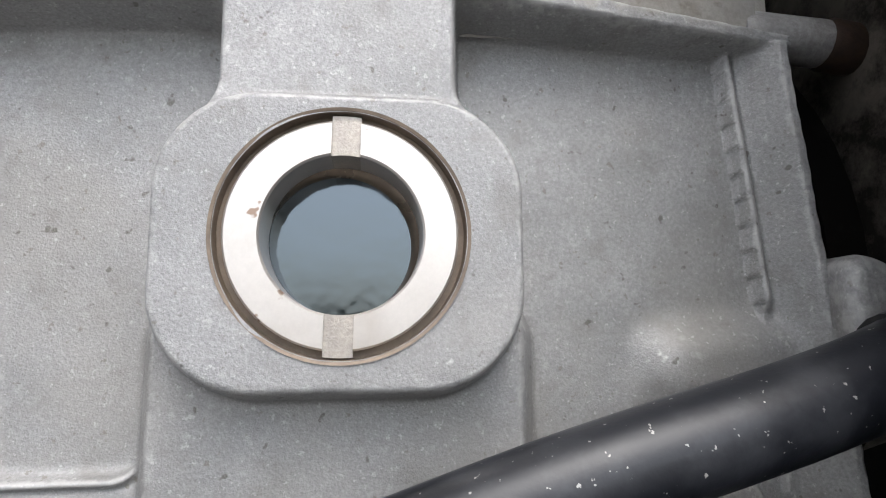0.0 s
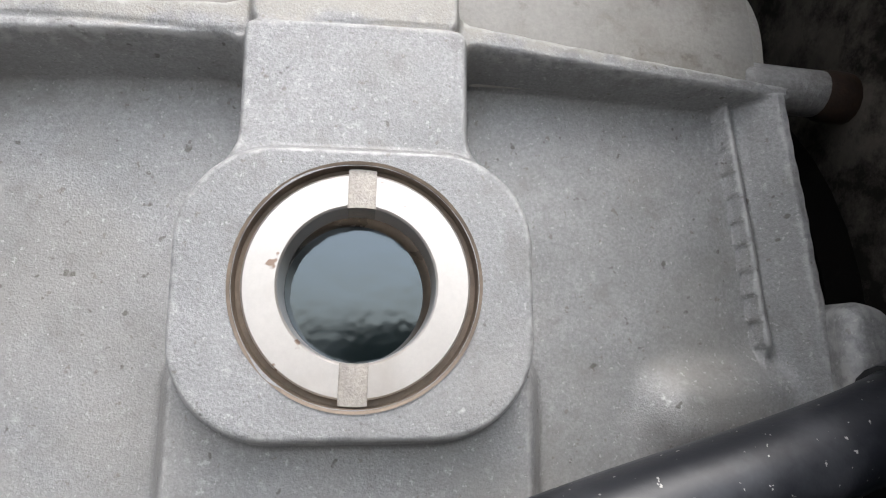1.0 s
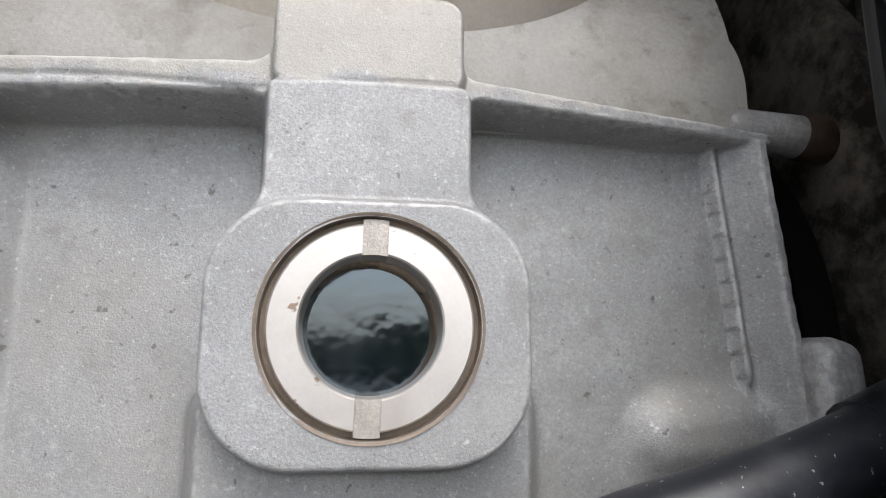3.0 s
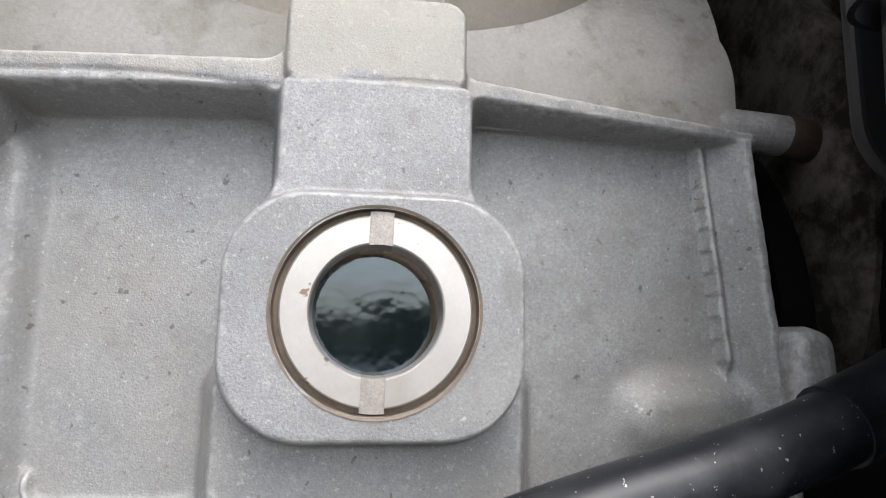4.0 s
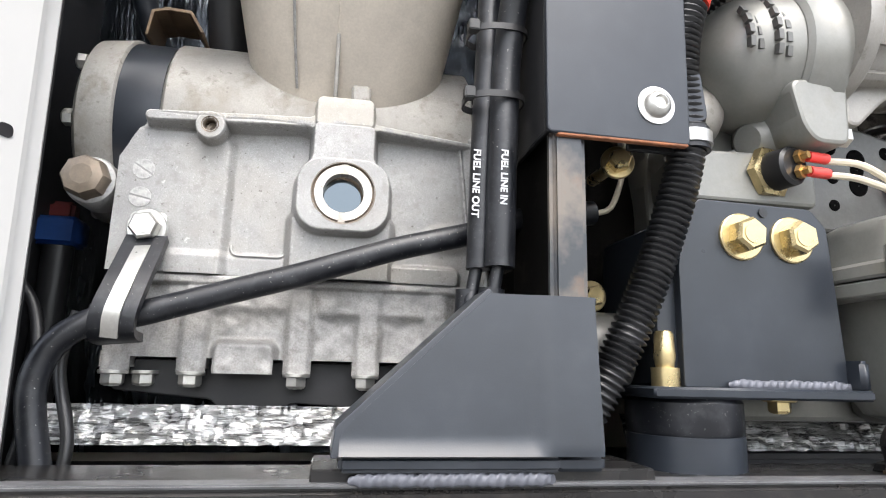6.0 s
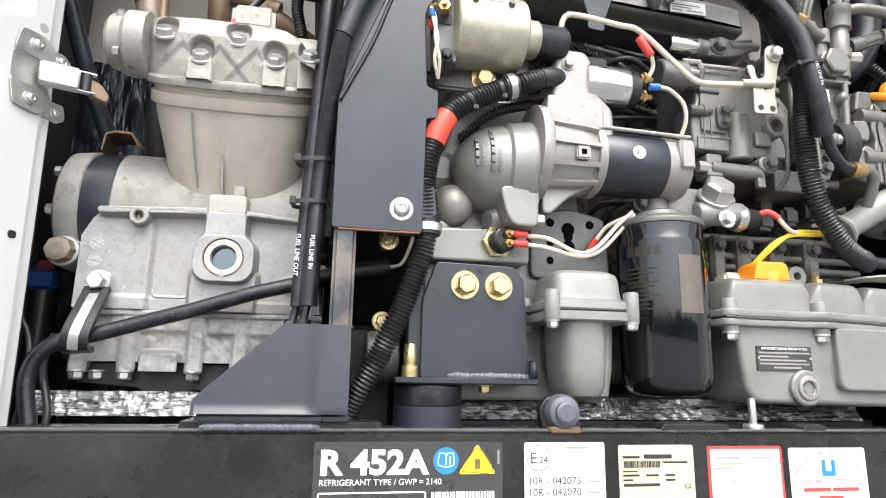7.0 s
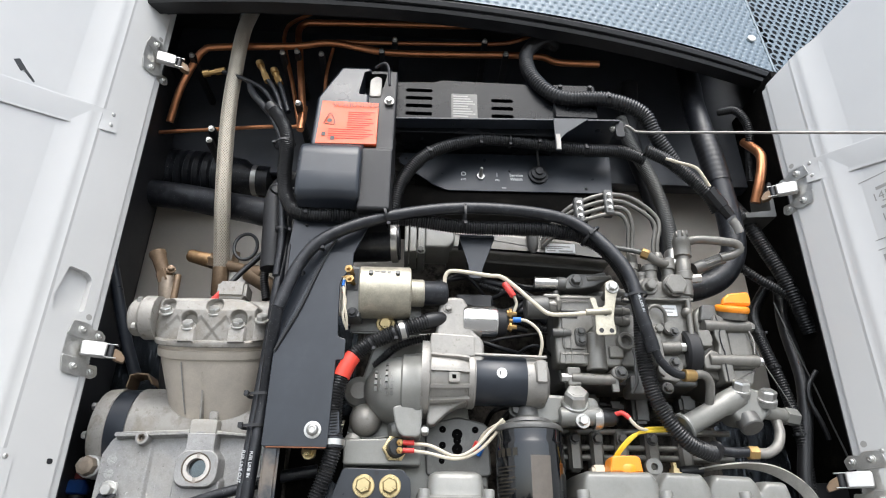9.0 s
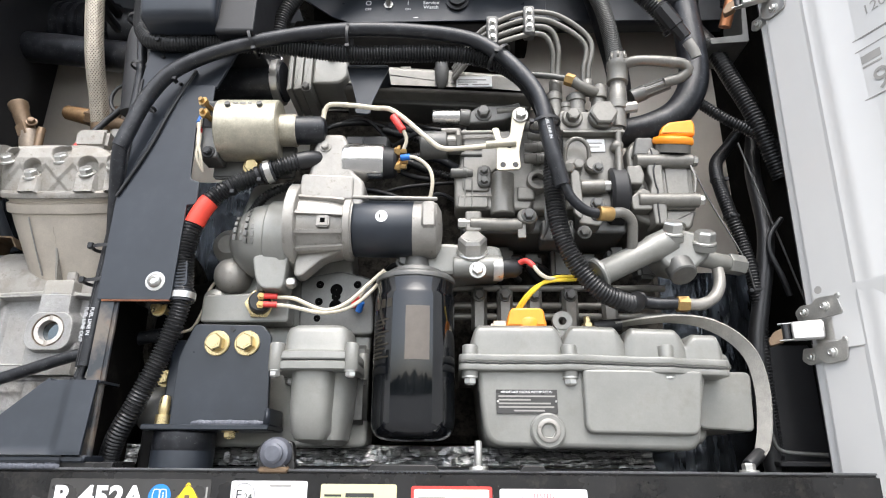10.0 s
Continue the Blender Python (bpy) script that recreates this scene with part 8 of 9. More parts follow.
rod(bm, (0.7975, 0.052, 2.018), (0.8110, 0.050, 2.0115), 0.0098, 6, 0.002)
part("brass_nut", bm, BRASS, rf)
bm = B()
hose(bm, [(0.745, 0.058, 2.030), (0.775, 0.054, 2.024), (0.800, 0.051, 2.017)], 0.0048, 12)
part("inlet_pipe", bm, GREYD, rf)
bm = B()
hose(bm, [(0.809, 0.050, 2.0125), (0.822, 0.053, 2.004), (0.840, 0.060, 2.000), (0.855, 0.068, 2.002)], 0.0082, 14)
part("banjo_pipe", bm, GREYM, rf)
barrel("banjo_head", (0.8535, 0.0680, 1.9900), (0.8545, 0.0670, 2.0130), 0.0112, GREYM, parent=rf)

# governor housing with the orange filler cap
gh = thing("pump_housing", (0.94, 0.12, 1.76), "grey ribbed pump housing with an orange filler cap", "housing")
pad("casting", [(0.892, 1.790), (0.890, 1.905), (0.905, 1.924), (0.985, 1.922), (0.992, 1.880), (0.980, 1.776), (0.940, 1.768)], 0.078, 0.22, 0.008, GREYM, 0.006, parent=gh)
pad("top_shoulder", [(0.896, 1.888), (0.904, 1.921), (0.930, 1.921), (0.931, 1.888)], 0.066, 0.10, 0.005, GREYD, 0.004, parent=gh)
pad("left_box", [(0.882, 1.836), (0.882, 1.866), (0.904, 1.868), (0.908, 1.850), (0.904, 1.836)], 0.056, 0.10, 0.003, GREYM, 0.003, parent=gh)
pad("lower_box", [(0.886, 1.796), (0.884, 1.816), (0.902, 1.832), (0.916, 1.826), (0.916, 1.796)], 0.060, 0.10, 0.004, GREYM, 0.003, parent=gh)
pad("split_flange", [(0.916, 1.772), (0.914, 1.826), (0.918, 1.840), (0.913, 1.856), (0.915, 1.890), (0.922, 1.900), (0.936, 1.892), (0.936, 1.772)], 0.058, 0.10, 0.004, GREYM, 0.003, parent=gh)
bm = B()
hose(bm, [(0.9225, 0.0575, 1.774), (0.9225, 0.0570, 1.815), (0.9255, 0.0570, 1.824), (0.9225, 0.0570, 1.836), (0.9215, 0.0570, 1.860), (0.9245, 0.0570, 1.870), (0.9210, 0.0580, 1.896)], 0.0012, 6)
part("gasket", bm, BLACKM, gh)
pad("window_frame", rect(0.934, 0.984, 1.800, 1.884), 0.068, 0.10, 0.006, GREYM, 0.004, parent=gh)
pad("window_panel", rect(0.942, 0.975, 1.824, 1.868), 0.0660, 0.08, 0.004, GREYM, 0.001, parent=gh)
for (xa, za), (xb, zb) in (((0.898, 1.8775), (0.984, 1.8775)), ((0.896, 1.8130), (0.986, 1.8125))):
    barrel("rib", (xa, 0.0640, za), (xb, 0.0640, zb), 0.0108, GREYM, parent=gh)
    bolt(gh, (xb, 0.0640, zb), (1, 0, 0), 0.0080, ZINC, washer=0)
bm = B()
hose(bm, [(0.979, 0.060, 1.868), (0.983, 0.058, 1.846), (0.980, 0.060, 1.824)], 0.0016, 8)
part("wire_clip", bm, ALU, gh)
pad("lower_web", [(0.930, 1.772), (0.938, 1.800), (0.984, 1.800), (0.972, 1.770)], 0.070, 0.10, 0.006, GREYM, 0.004, parent=gh)
bolt(gh, (0.952, 0.068, 1.772), (0, -0.5, -1), 0.0075, ZINC)
bm = B()
lathe(bm, (0.9580, 0.073, 1.8955), (0.05, -0.42, 0.9), [(0, 0.0275), (0.013, 0.0275), (0.014, 0.0260)], 32)
part("filler_neck", bm, GREYM, gh)
bm = B()
lathe(bm, (0.9585, 0.0675, 1.9070), (0.05, -0.42, 0.9), [(0, 0.0290), (0.002, 0.0305), (0.008, 0.0305), (0.011, 0.0285), (0.0125, 0.024)], 40)
cp = part("filler_cap", bm, ORANGE, gh, "bright orange plastic filler cap")
bm = B()
prism(bm, rounded([(0.934, 1.914), (0.939, 1.928), (0.950, 1.937), (0.975, 1.940), (0.986, 1.942), (0.990, 1.932), (0.988, 1.914)], 0.004), 0.048, 0.062, bev=0.004, seg=3)
part("cap_grip", bm, ORANGE, cp)
bm = B()
hose(bm, [(0.775, 0.0, 1.81), (0.785, 0.004, 1.79), (0.805, 0.01, 1.774), (0.83, 0.015, 1.770)], 0.007, 12)
part("hose_tail", bm, RUBBER, gh)
bm = B()
lathe(bm, (0.822, 0.013, 1.771), (1, 0.2, 0), [(0, 0.008), (0.001, 0.0105), (0.02, 0.0105), (0.022, 0.009)], 16)
part("brass_ferrule", bm, BRASS, gh)
bm = B()
hose(bm, [(0.84, 0.017, 1.772), (0.86, 0.022, 1.775), (0.873, 0.03, 1.765), (0.875, 0.04, 1.745), (0.875, 0.05, 1.73)], 0.0075, 12)
part("bent_tail", bm, GREYM, gh)

# priming pump
pp = thing("priming_pump", (0.93, 0.1, 1.69), "grey hand priming pump with hexagon screws", "pump")
bm = B()
lathe(bm, (0.821, 0.048, 1.690), (0.88, 0.14, 0.45), [(0, 0.022), (0.002, 0.0245), (0.006, 0.0245), (0.0075, 0.0225), (0.008, 0.0195), (0.012, 0.0175), (0.09, 0.0175), (0.10, 0.0205), (0.13, 0.0205)], 32)
part("plunger", bm, GREY, pp)
bm = B()
prism(bm, rounded([(0.905, 1.735), (0.92, 1.765), (0.95, 1.765), (0.985, 1.755), (0.99, 1.725), (0.96, 1.70), (0.925, 1.705)], 0.01), 0.055, 0.11, bev=0.006, seg=3)
part("body", bm, GREY, pp)
for x, y, z, ax in ((0.937, 0.055, 1.757, (0, -0.6, 0.8)), (0.981, 0.055, 1.742, (0, -0.6, 0.8))):
    bm = B()
    lathe(bm, (x, y + 0.006, z - 0.008), ax, [(0, 0.017), (0.008, 0.017), (0.0085, 0.0135)], 24)
    part("boss", bm, GREY, pp)
    bolt(pp, Vector((x, y, z)) + Vector(ax) * 0.0, ax, 0.0145, ZINC, washer=1.15, label="large hexagon screw")
bm = B()
lathe(bm, (0.945, 0.068, 1.712), (0.1, -0.5, -0.85), [(0, 0.02), (0.02, 0.019), (0.022, 0.017)], 28)
part("lower_plug", bm, GREYD, pp)
bm = B()
rod(bm, (0.98, 0.08, 1.728), (1.035, 0.095, 1.722), 0.0125, 16, 0.002)
rod(bm, (1.026, 0.092, 1.723), (1.052, 0.099, 1.721), 0.0155, 6, 0.002)
part("outlet", bm, GREY, pp)
bm = B()
hose(bm, [(1.01, 0.09, 1.715), (1.008, 0.085, 1.69), (0.995, 0.08, 1.668), (0.972, 0.075, 1.656), (0.945, 0.072, 1.657)], 0.0085, 14)
part("outlet_pipe", bm, ALU, pp)
bm = B()
lathe(bm, (0.955, 0.073, 1.656), (-1, 0, 0), [(0, 0.0095), (0.001, 0.012), (0.016, 0.012), (0.018, 0.010)], 6)
part("brass_nut", bm, BRASS, pp)
bm = B()
hose(bm, [(0.94, 0.072, 1.657), (0.91, 0.073, 1.657), (0.885, 0.076, 1.662), (0.86, 0.08, 1.668)], 0.0085, 12)
part("rubber_tail", bm, RUBBER, pp)

# oil filter and its head
fl = thing("oil_filter", (0.566, 0.07, 1.47), "glossy black spin-on oil filter with faded print", "filter")
fx, fy = 0.566, 0.072
bm = B()
prof = [(0, 0.030), (0.002, 0.042), (0.006, 0.0495), (0.014, 0.0545), (0.024, 0.0565), (0.19, 0.0565), (0.195, 0.056), (0.198, 0.0545), (0.215, 0.0545)]
lathe(bm, (fx, fy, 1.468), (0, 0, 1), prof, 64)
part("can", bm, GLOSSBLK, fl)
bm = B()
lathe(bm, (fx, fy, 1.682), (0, 0, 1), [(0, 0.0545), (0.001, 0.0568), (0.005, 0.0572), (0.008, 0.056), (0.011, 0.052)], 64)
part("rolled_rim", bm, GREYD, fl, "dull rolled steel rim")


def wrap(a0, a1, z0, z1, mat, name, label=""):
    bm = B()
    n = max(2, int((a1 - a0) / 4))
    prev = None
    for i in range(n + 1):
        a = radians(a0 + (a1 - a0) * i / n)
        s, c = math.sin(a), -math.cos(a)
        col = [bm.verts.new((fx + 0.0571 * s, fy + 0.0571 * c, z0)), bm.verts.new((fx + 0.0571 * s, fy + 0.0571 * c, z1)), bm.verts.new((fx + 0.0562 * s, fy + 0.0562 * c, z1)), bm.verts.new((fx + 0.0562 * s, fy + 0.0562 * c, z0))]
        if prev:
            for k in range(4):
                bm.faces.new((prev[k], col[k], col[(k + 1) % 4], prev[(k + 1) % 4]))
        else:
            bm.faces.new(col)
        prev = col
    bm.faces.new(prev[::-1])
    part(name, bm, mat, fl, label)


wrap(-9, 24, 1.568, 1.640, DATAP, "data_panel", "faded tan data panel")
for i in range(10):
    wrap(-76, -34 - (i * 5 % 3) * 6, 1.572 + i * 0.0056, 1.5742 + i * 0.0056, INKGOLD, "print_bar")
for i in range(4):
    wrap(-74 + i * 12, -66 + i * 12, 1.640, 1.652, INKGOLD, "print_bar")
fh = thing("filter_head", (0.57, 0.08, 1.69), "grey cast oil filter head", "casting")
bm = B()
lathe(bm, (fx, fy + 0.004, 1.6925), (0, 0.1, 1), [(0, 0.044), (0.006, 0.042), (0.016, 0.02), (0.04, 0.017)], 32)
part("neck", bm, GREYD, fh)
bm = B()
prism(bm, rounded([(0.545, 1.70), (0.548, 1.735), (0.60, 1.75), (0.69, 1.745), (0.695, 1.712), (0.62, 1.70)], 0.01), 0.075, 0.17, bev=0.006)
part("arm", bm, GREY, fh)
bm = B()
rod(bm, (0.62, 0.07, 1.71), (0.69, 0.068, 1.712), 0.016, 18, 0.004)
part("gallery", bm, GREY, fh)
bolt(fh, (0.648, 0.066, 1.732), (0, -0.75, 0.6), 0.021, ZINC, washer=1.1, label="large zinc hexagon plug")
bolt(fh, (0.655, 0.052, 1.70), (0, -1, 0), 0.0085, ZINC)
bolt(fh, (0.548, 0.08, 1.722), (0, -1, 0), 0.009, GREYD)
ops = thing("oil_pressure_switch", (0.70, 0.07, 1.705), "oil pressure switch with a red terminal sleeve", "switch")
bm = B()
lathe(bm, (0.672, 0.07, 1.708), (1, 0, 0), [(0, 0.012), (0.006, 0.012), (0.006, 0.018), (0.016, 0.019), (0.02, 0.017)], 24)
part("hexagon", bm, ZINC, ops)
bm = B()
lathe(bm, (0.69, 0.07, 1.708), (1, 0, 0), [(0, 0.0155), (0.022, 0.013), (0.03, 0.006)], 20)
part("body", bm, TIE, ops)
bm = B()
hose(bm, [(0.715, 0.065, 1.714), (0.725, 0.058, 1.716), (0.735, 0.052, 1.706)], 0.0042, 10)
part("red_sleeve", bm, REDP, ops)
bm = B()
hose(bm, [(0.733, 0.053, 1.709), (0.742, 0.05, 1.695), (0.755, 0.052, 1.688), (0.775, 0.06, 1.69)], 0.003, 8)
part("wire", bm, WIREW, ops)
yw = thing("yellow_wire", (0.75, 0.07, 1.68), "yellow wire looping above the sump cap", "wire")
for dx in (0.0, 0.004):
    bm = B()
    hose(bm, [(0.70, 0.10, 1.62), (0.712 + dx, 0.075, 1.65), (0.735, 0.06, 1.676 - dx), (0.76, 0.055, 1.685 + dx), (0.80, 0.055, 1.688 + dx), (0.83, 0.06, 1.70)], 0.0027, 8)
    part("wire", bm, WIREY, yw)

# breather canister with flange
br = thing("breather_canister", (0.44, 0.06, 1.465), "grey cast breather canister with a bolted flange", "canister")
bm = B()


def squircle(cx, cy, hx, hy, z, n=48, e=3.2):
    return [Vector((cx + hx * math.copysign(abs(math.cos(a)) ** (2 / e), math.cos(a)), cy + hy * math.copysign(abs(math.sin(a)) ** (2 / e), math.sin(a)), z)) for a in [2 * math.pi * k / n for k in range(n)]]


bx, by = 0.4400, 0.058
loft(bm, [squircle(bx - 0.002, by, 0.014, 0.02, 1.464), squircle(bx - 0.003, by, 0.022, 0.034, 1.468), squircle(bx - 0.003, by, 0.027, 0.040, 1.478), squircle(bx - 0.004, by, 0.0285, 0.043, 1.50), squircle(bx - 0.004, by, 0.030, 0.045, 1.554)])
part("bowl", bm, GREY, br)
bm = B()
loft(bm, [squircle(bx + 0.012, by + 0.02, 0.018, 0.03, 1.462), squircle(bx + 0.012, by + 0.02, 0.026, 0.038, 1.468), squircle(bx + 0.012, by + 0.02, 0.031, 0.042, 1.50), squircle(bx + 0.012, by + 0.02, 0.034, 0.043, 1.554)])
part("rear_bowl", bm, GREY, br)
bm = B()
loft(bm, [squircle(bx, by, 0.054, 0.052, 1.553, 48, 5.0), squircle(bx, by, 0.056, 0.054, 1.5545, 48, 5.0), squircle(bx, by, 0.056, 0.054, 1.563, 48, 5.0), squircle(bx, by, 0.054, 0.052, 1.5645, 48, 5.0)])
part("flange", bm, GREY, br)
bm = B()
loft(bm, [squircle(bx, by, q, q - 0.002, z, 48, 5.0) for q, z in ((0.054, 1.5660), (0.0555, 1.568), (0.0545, 1.576), (0.0465, 1.580), (0.0445, 1.588), (0.0435, 1.603), (0.041, 1.610), (0.034, 1.6145), (0.02, 1.6165))])
part("lid", bm, GREY, br)
for dx, dy in ((-0.049, -0.046), (0.049, -0.046), (-0.051, 0.04), (0.051, 0.04)):
    bm = B()
    rod(bm, (bx + dx, by + dy, 1.552), (bx + dx, by + dy, 1.588), 0.0092, 18, 0.002)
    part("bolt_boss", bm, GREY, br)
    bolt(br, (bx + dx, by + dy, 1.5525), (0, 0, -1), 0.007, ZINC, washer=1.2)
bm = B()
box(bm, bx - 0.03, bx + 0.06, 0.09, 0.2, 1.49, 1.60, 0.006)
part("mounting_arm", bm, GREYD, br)
tp = thing("temperature_sender", (0.463, 0.12, 1.64), "brass and zinc temperature sender with cream wires", "sensor")
bm = B()
lathe(bm, (0.463, 0.115, 1.622), (0, -0.3, 1), [(0, 0.016), (0.01, 0.016), (0.01, 0.010), (0.018, 0.010), (0.018, 0.0065), (0.036, 0.006)], 6)
part("stud", bm, YZINC, tp)
bm = B()
hose(bm, [(0.372, 0.05, 1.648), (0.395, 0.042, 1.644), (0.44, 0.045, 1.636), (0.475, 0.06, 1.648), (0.505, 0.065, 1.675), (0.525, 0.06, 1.70)], 0.0028, 8)
hose(bm, [(0.372, 0.05, 1.659), (0.40, 0.042, 1.655), (0.44, 0.045, 1.640), (0.47, 0.055, 1.652), (0.50, 0.06, 1.682), (0.522, 0.058, 1.702)], 0.0028, 8)
hose(bm, [(0.468, 0.11, 1.652), (0.478, 0.09, 1.66), (0.495, 0.08, 1.685), (0.523, 0.062, 1.699)], 0.0028, 8)
part("cream_wire", bm, WIREW, tp)
bm = B()
rod(bm, (0.474, 0.088, 1.655), (0.480, 0.08, 1.668), 0.0045, 10)
part("red_sleeve", bm, REDP, tp)
bm = B()
rod(bm, (0.482, 0.088, 1.648), (0.488, 0.08, 1.66), 0.0045, 10)
part("blue_sleeve", bm, BLUEP, tp)
sn = thing("water_switch", (0.345, 0.06, 1.655), "water temperature switch with red terminal sleeves", "sensor")
bm = B()
lathe(bm, (0.342, 0.075, 1.654), (0.25, -1, 0), [(0, 0.0215), (0.007, 0.0215), (0.008, 0.018)], 6)
part("hexagon", bm, YZINC, sn)
bm = B()
lathe(bm, (0.344, 0.068, 1.654), (0.25, -1, 0), [(0, 0.016), (0.016, 0.0155), (0.018, 0.013)], 24)
part("body", bm, TIE, sn)
for z in (1.648, 1.660):
    bm = B()
    lathe(bm, (0.35, 0.05, z), (0.35, -1, 0), [(0, 0.0055), (0.004, 0.0055), (0.004, 0.003), (0.009, 0.003)], 6)
    part("terminal", bm, BRASS, sn)
    bm = B()
    rod(bm, (0.356, 0.046, z), (0.374, 0.048, z), 0.0042, 10)
    part("red_sleeve", bm, REDP, sn)

# engine mount plate
mp = thing("engine_mount", (0.31, 0.06, 1.48), "black steel engine mount plate with two yellow zinc bolts", "mount")
bm = B()
prism(bm, rounded([(0.246, 1.486), (0.246, 1.575), (0.262, 1.621), (0.357, 1.619), (0.3695, 1.605), (0.376, 1.486)], [0.002, 0.01, 0.006, 0.004, 0.004, 0.002]), 0.050, 0.058, bev=0.001)
part("plate", bm, BLACK, mp)
bm = B()
box(bm, 0.215, 0.382, 0.035, 0.14, 1.479, 1.4865, 0.0015)
box(bm, 0.374, 0.382, 0.037, 0.10, 1.485, 1.507, 0.002)
part("foot", bm, BLACK, mp)
weld(mp, 0.278, 0.374, 0.047, 1.4885, 0.004)
for x in (0.2965, 0.338):
    bolt(mp, (x, 0.050, 1.594), (0, -1, 0), 0.0125, YZINC, washer=1.4, label="yellow zinc flange bolt")
bm = B()
lathe(bm, (0.316, 0.0495, 1.6135), (0, -1, 0), [(0, 0.0035), (0.0008, 0.0035)], 14)
part("hole", bm, TIE, mp)
bm = B()
box(bm, 0.23, 0.25, 0.058, 0.14, 1.486, 1.60, 0.002)
part("side_web", bm, BLACK, mp)
bm = B()
lathe(bm, (0.2345, 0.055, 1.486), (0, 0, 1), [(0, 0.0095), (0.013, 0.0095), (0.013, 0.006), (0.02, 0.0075), (0.036, 0.0065), (0.038, 0.005)], 12)
part("stud", bm, YZINC, mp)
rb = thing("rubber_mount", (0.259, 0.072, 1.43), "round black rubber vibration mount under the foot", "mount")
bm = B()
lathe(bm, (0.259, 0.076, 1.428), (0, 0, 1), [(0, 0.040), (0.026, 0.040)], 40)
part("cup", bm, BLACK, rb)
bm = B()
lathe(bm, (0.259, 0.076, 1.454), (0, 0, 1), [(0, 0.0385), (0.004, 0.040), (0.022, 0.040), (0.0255, 0.037)], 40)
part("rubber", bm, RUBBER, rb)
bolt(rb, (0.325, 0.06, 1.479), (0, 0, -1), 0.008, YZINC)
dk = thing("drive_housing", (0.2, 0.18, 1.47), "dark round drive housing between compressor and engine", "housing")
# dirty grey bell, coloured near black for the enclosed shade round it
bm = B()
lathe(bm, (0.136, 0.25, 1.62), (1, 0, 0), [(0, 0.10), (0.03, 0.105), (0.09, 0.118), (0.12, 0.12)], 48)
part("bell", bm, SHADEBLACK, dk)
bm = B()
lathe(bm, (0.146, 0.25, 1.66), (1, 0, 0), [(0, 0.118), (0.001, 0.125), (0.010, 0.125), (0.011, 0.118)], 56)
part("bell_flange", bm, DIRTSHADE, dk, "oil-soaked cast flange")
bm = B()
box(bm, 0.165, 0.225, 0.14, 0.2, 1.40, 1.55, 0.006)
part("leg", bm, BLACKM, dk)
bm = B()
rod(bm, (0.185, 0.10, 1.51), (0.225, 0.10, 1.51), 0.03, 24, 0.006)
part("cap", bm, GREYD, dk)
bolt(dk, (0.205, 0.108, 1.553), (0, -1, 0), 0.0085, YZINC)

# sump
sp = thing("engine_sump", (0.79, 0.15, 1.455), "grey cast engine sump and cover with a data plate", "sump")
bm = B()
prism(bm, rounded([(0.662, 1.461), (0.650, 1.574), (0.958, 1.566), (0.936, 1.457)], [0.026, 0.012, 0.012, 0.018], 6), 0.047, 0.36, bev=0.007, seg=3)
part("tank", bm, GREY, sp)
bm = B()
prism(bm, rounded([(0.791, 1.478), (0.791, 1.560), (0.948, 1.558), (0.936, 1.476)], [0.012, 0.006, 0.006, 0.012], 5), 0.037, 0.06, bev=0.004, seg=3)
part("pad", bm, GREY, sp)


def lip(x):
    """Front edge of the flange: eared round the bolts, drawn in between them."""
    return 0.0385 - sum(0.0065 * math.exp(-((x - q) / 0.017) ** 2) for q in (0.643, 0.776, 0.905))


for nm, za, zb, dy in (("flange", 1.5570, 1.5665, 0.0), ("upper_flange", 1.5685, 1.5785, -0.001)):
    bm = B()
    xs = [0.628 + (0.985 - 0.628) * k / 70 for k in range(71)]
    prism(bm, [(x, lip(x) + dy + (0.004 if k in (0, 70) else 0)) for k, x in enumerate(xs)] + [(0.985, 0.30), (0.628, 0.30)], za, zb, plane="xy", bev=0.0022, seg=3)
    for v in bm.verts:
        v.co.z -= max(0.0, v.co.x - 0.80) * 0.035
    part(nm, bm, GREY, sp, angle=50)
bm = B()
hose(bm, [(x, lip(x) - 0.0002, 1.5675 - max(0.0, x - 0.80) * 0.035 + 0.0006 * math.sin(k * 1.9)) for k, x in enumerate([0.631 + 0.35 * k / 60 for k in range(61)])], 0.0013, 6)
part("gasket", bm, GREYD, sp, "dark gasket edge")
# cover: one casting whose humps run into each other
bm = B()
nx, nr = 150, 11
humps = ((0.646, 0.766, 0.0), (0.774, 0.848, 0.001), (0.855, 0.930, 0.003), (0.938, 0.986, 0.022))
cols = []
for i in range(nx + 1):
    x = 0.640 + (0.986 - 0.640) * i / nx
    h = 0.0
    for a, b, low in humps:
        d = min(x - a, b - x)
        h = max(h, min(1.0, max(0.0, d / 0.012 + 0.25)) ** 0.5 * (1.0 - low * 14))
    end = min(1.0, max(0.0, min(x - 0.640, 0.986 - x) / 0.010)) ** 0.5
    zb = 1.5765 - max(0.0, x - 0.80) * 0.035
    zt = zb + (0.024 + 0.021 * h) * (0.35 + 0.65 * end)
    yf = 0.0500 - 0.0055 * h + 0.010 * (1 - end)
    col = []
    for j in range(nr + 1):
        a = j / nr
        if a < 0.45:
            col.append((x, yf + 0.002 * a, zb + (zt - 0.010 - zb) * a / 0.45))
        else:
            q = (a - 0.45) / 0.55 * math.pi / 2
            col.append((x, yf + 0.001 + 0.016 * (1 - math.cos(q)), zt - 0.010 + 0.010 * math.sin(q)))
    col += [(x, 0.16, zt + 0.002), (x, 0.26, zt - 0.004), (x, 0.275, zb)]
    cols.append([bm.verts.new(p) for p in col])
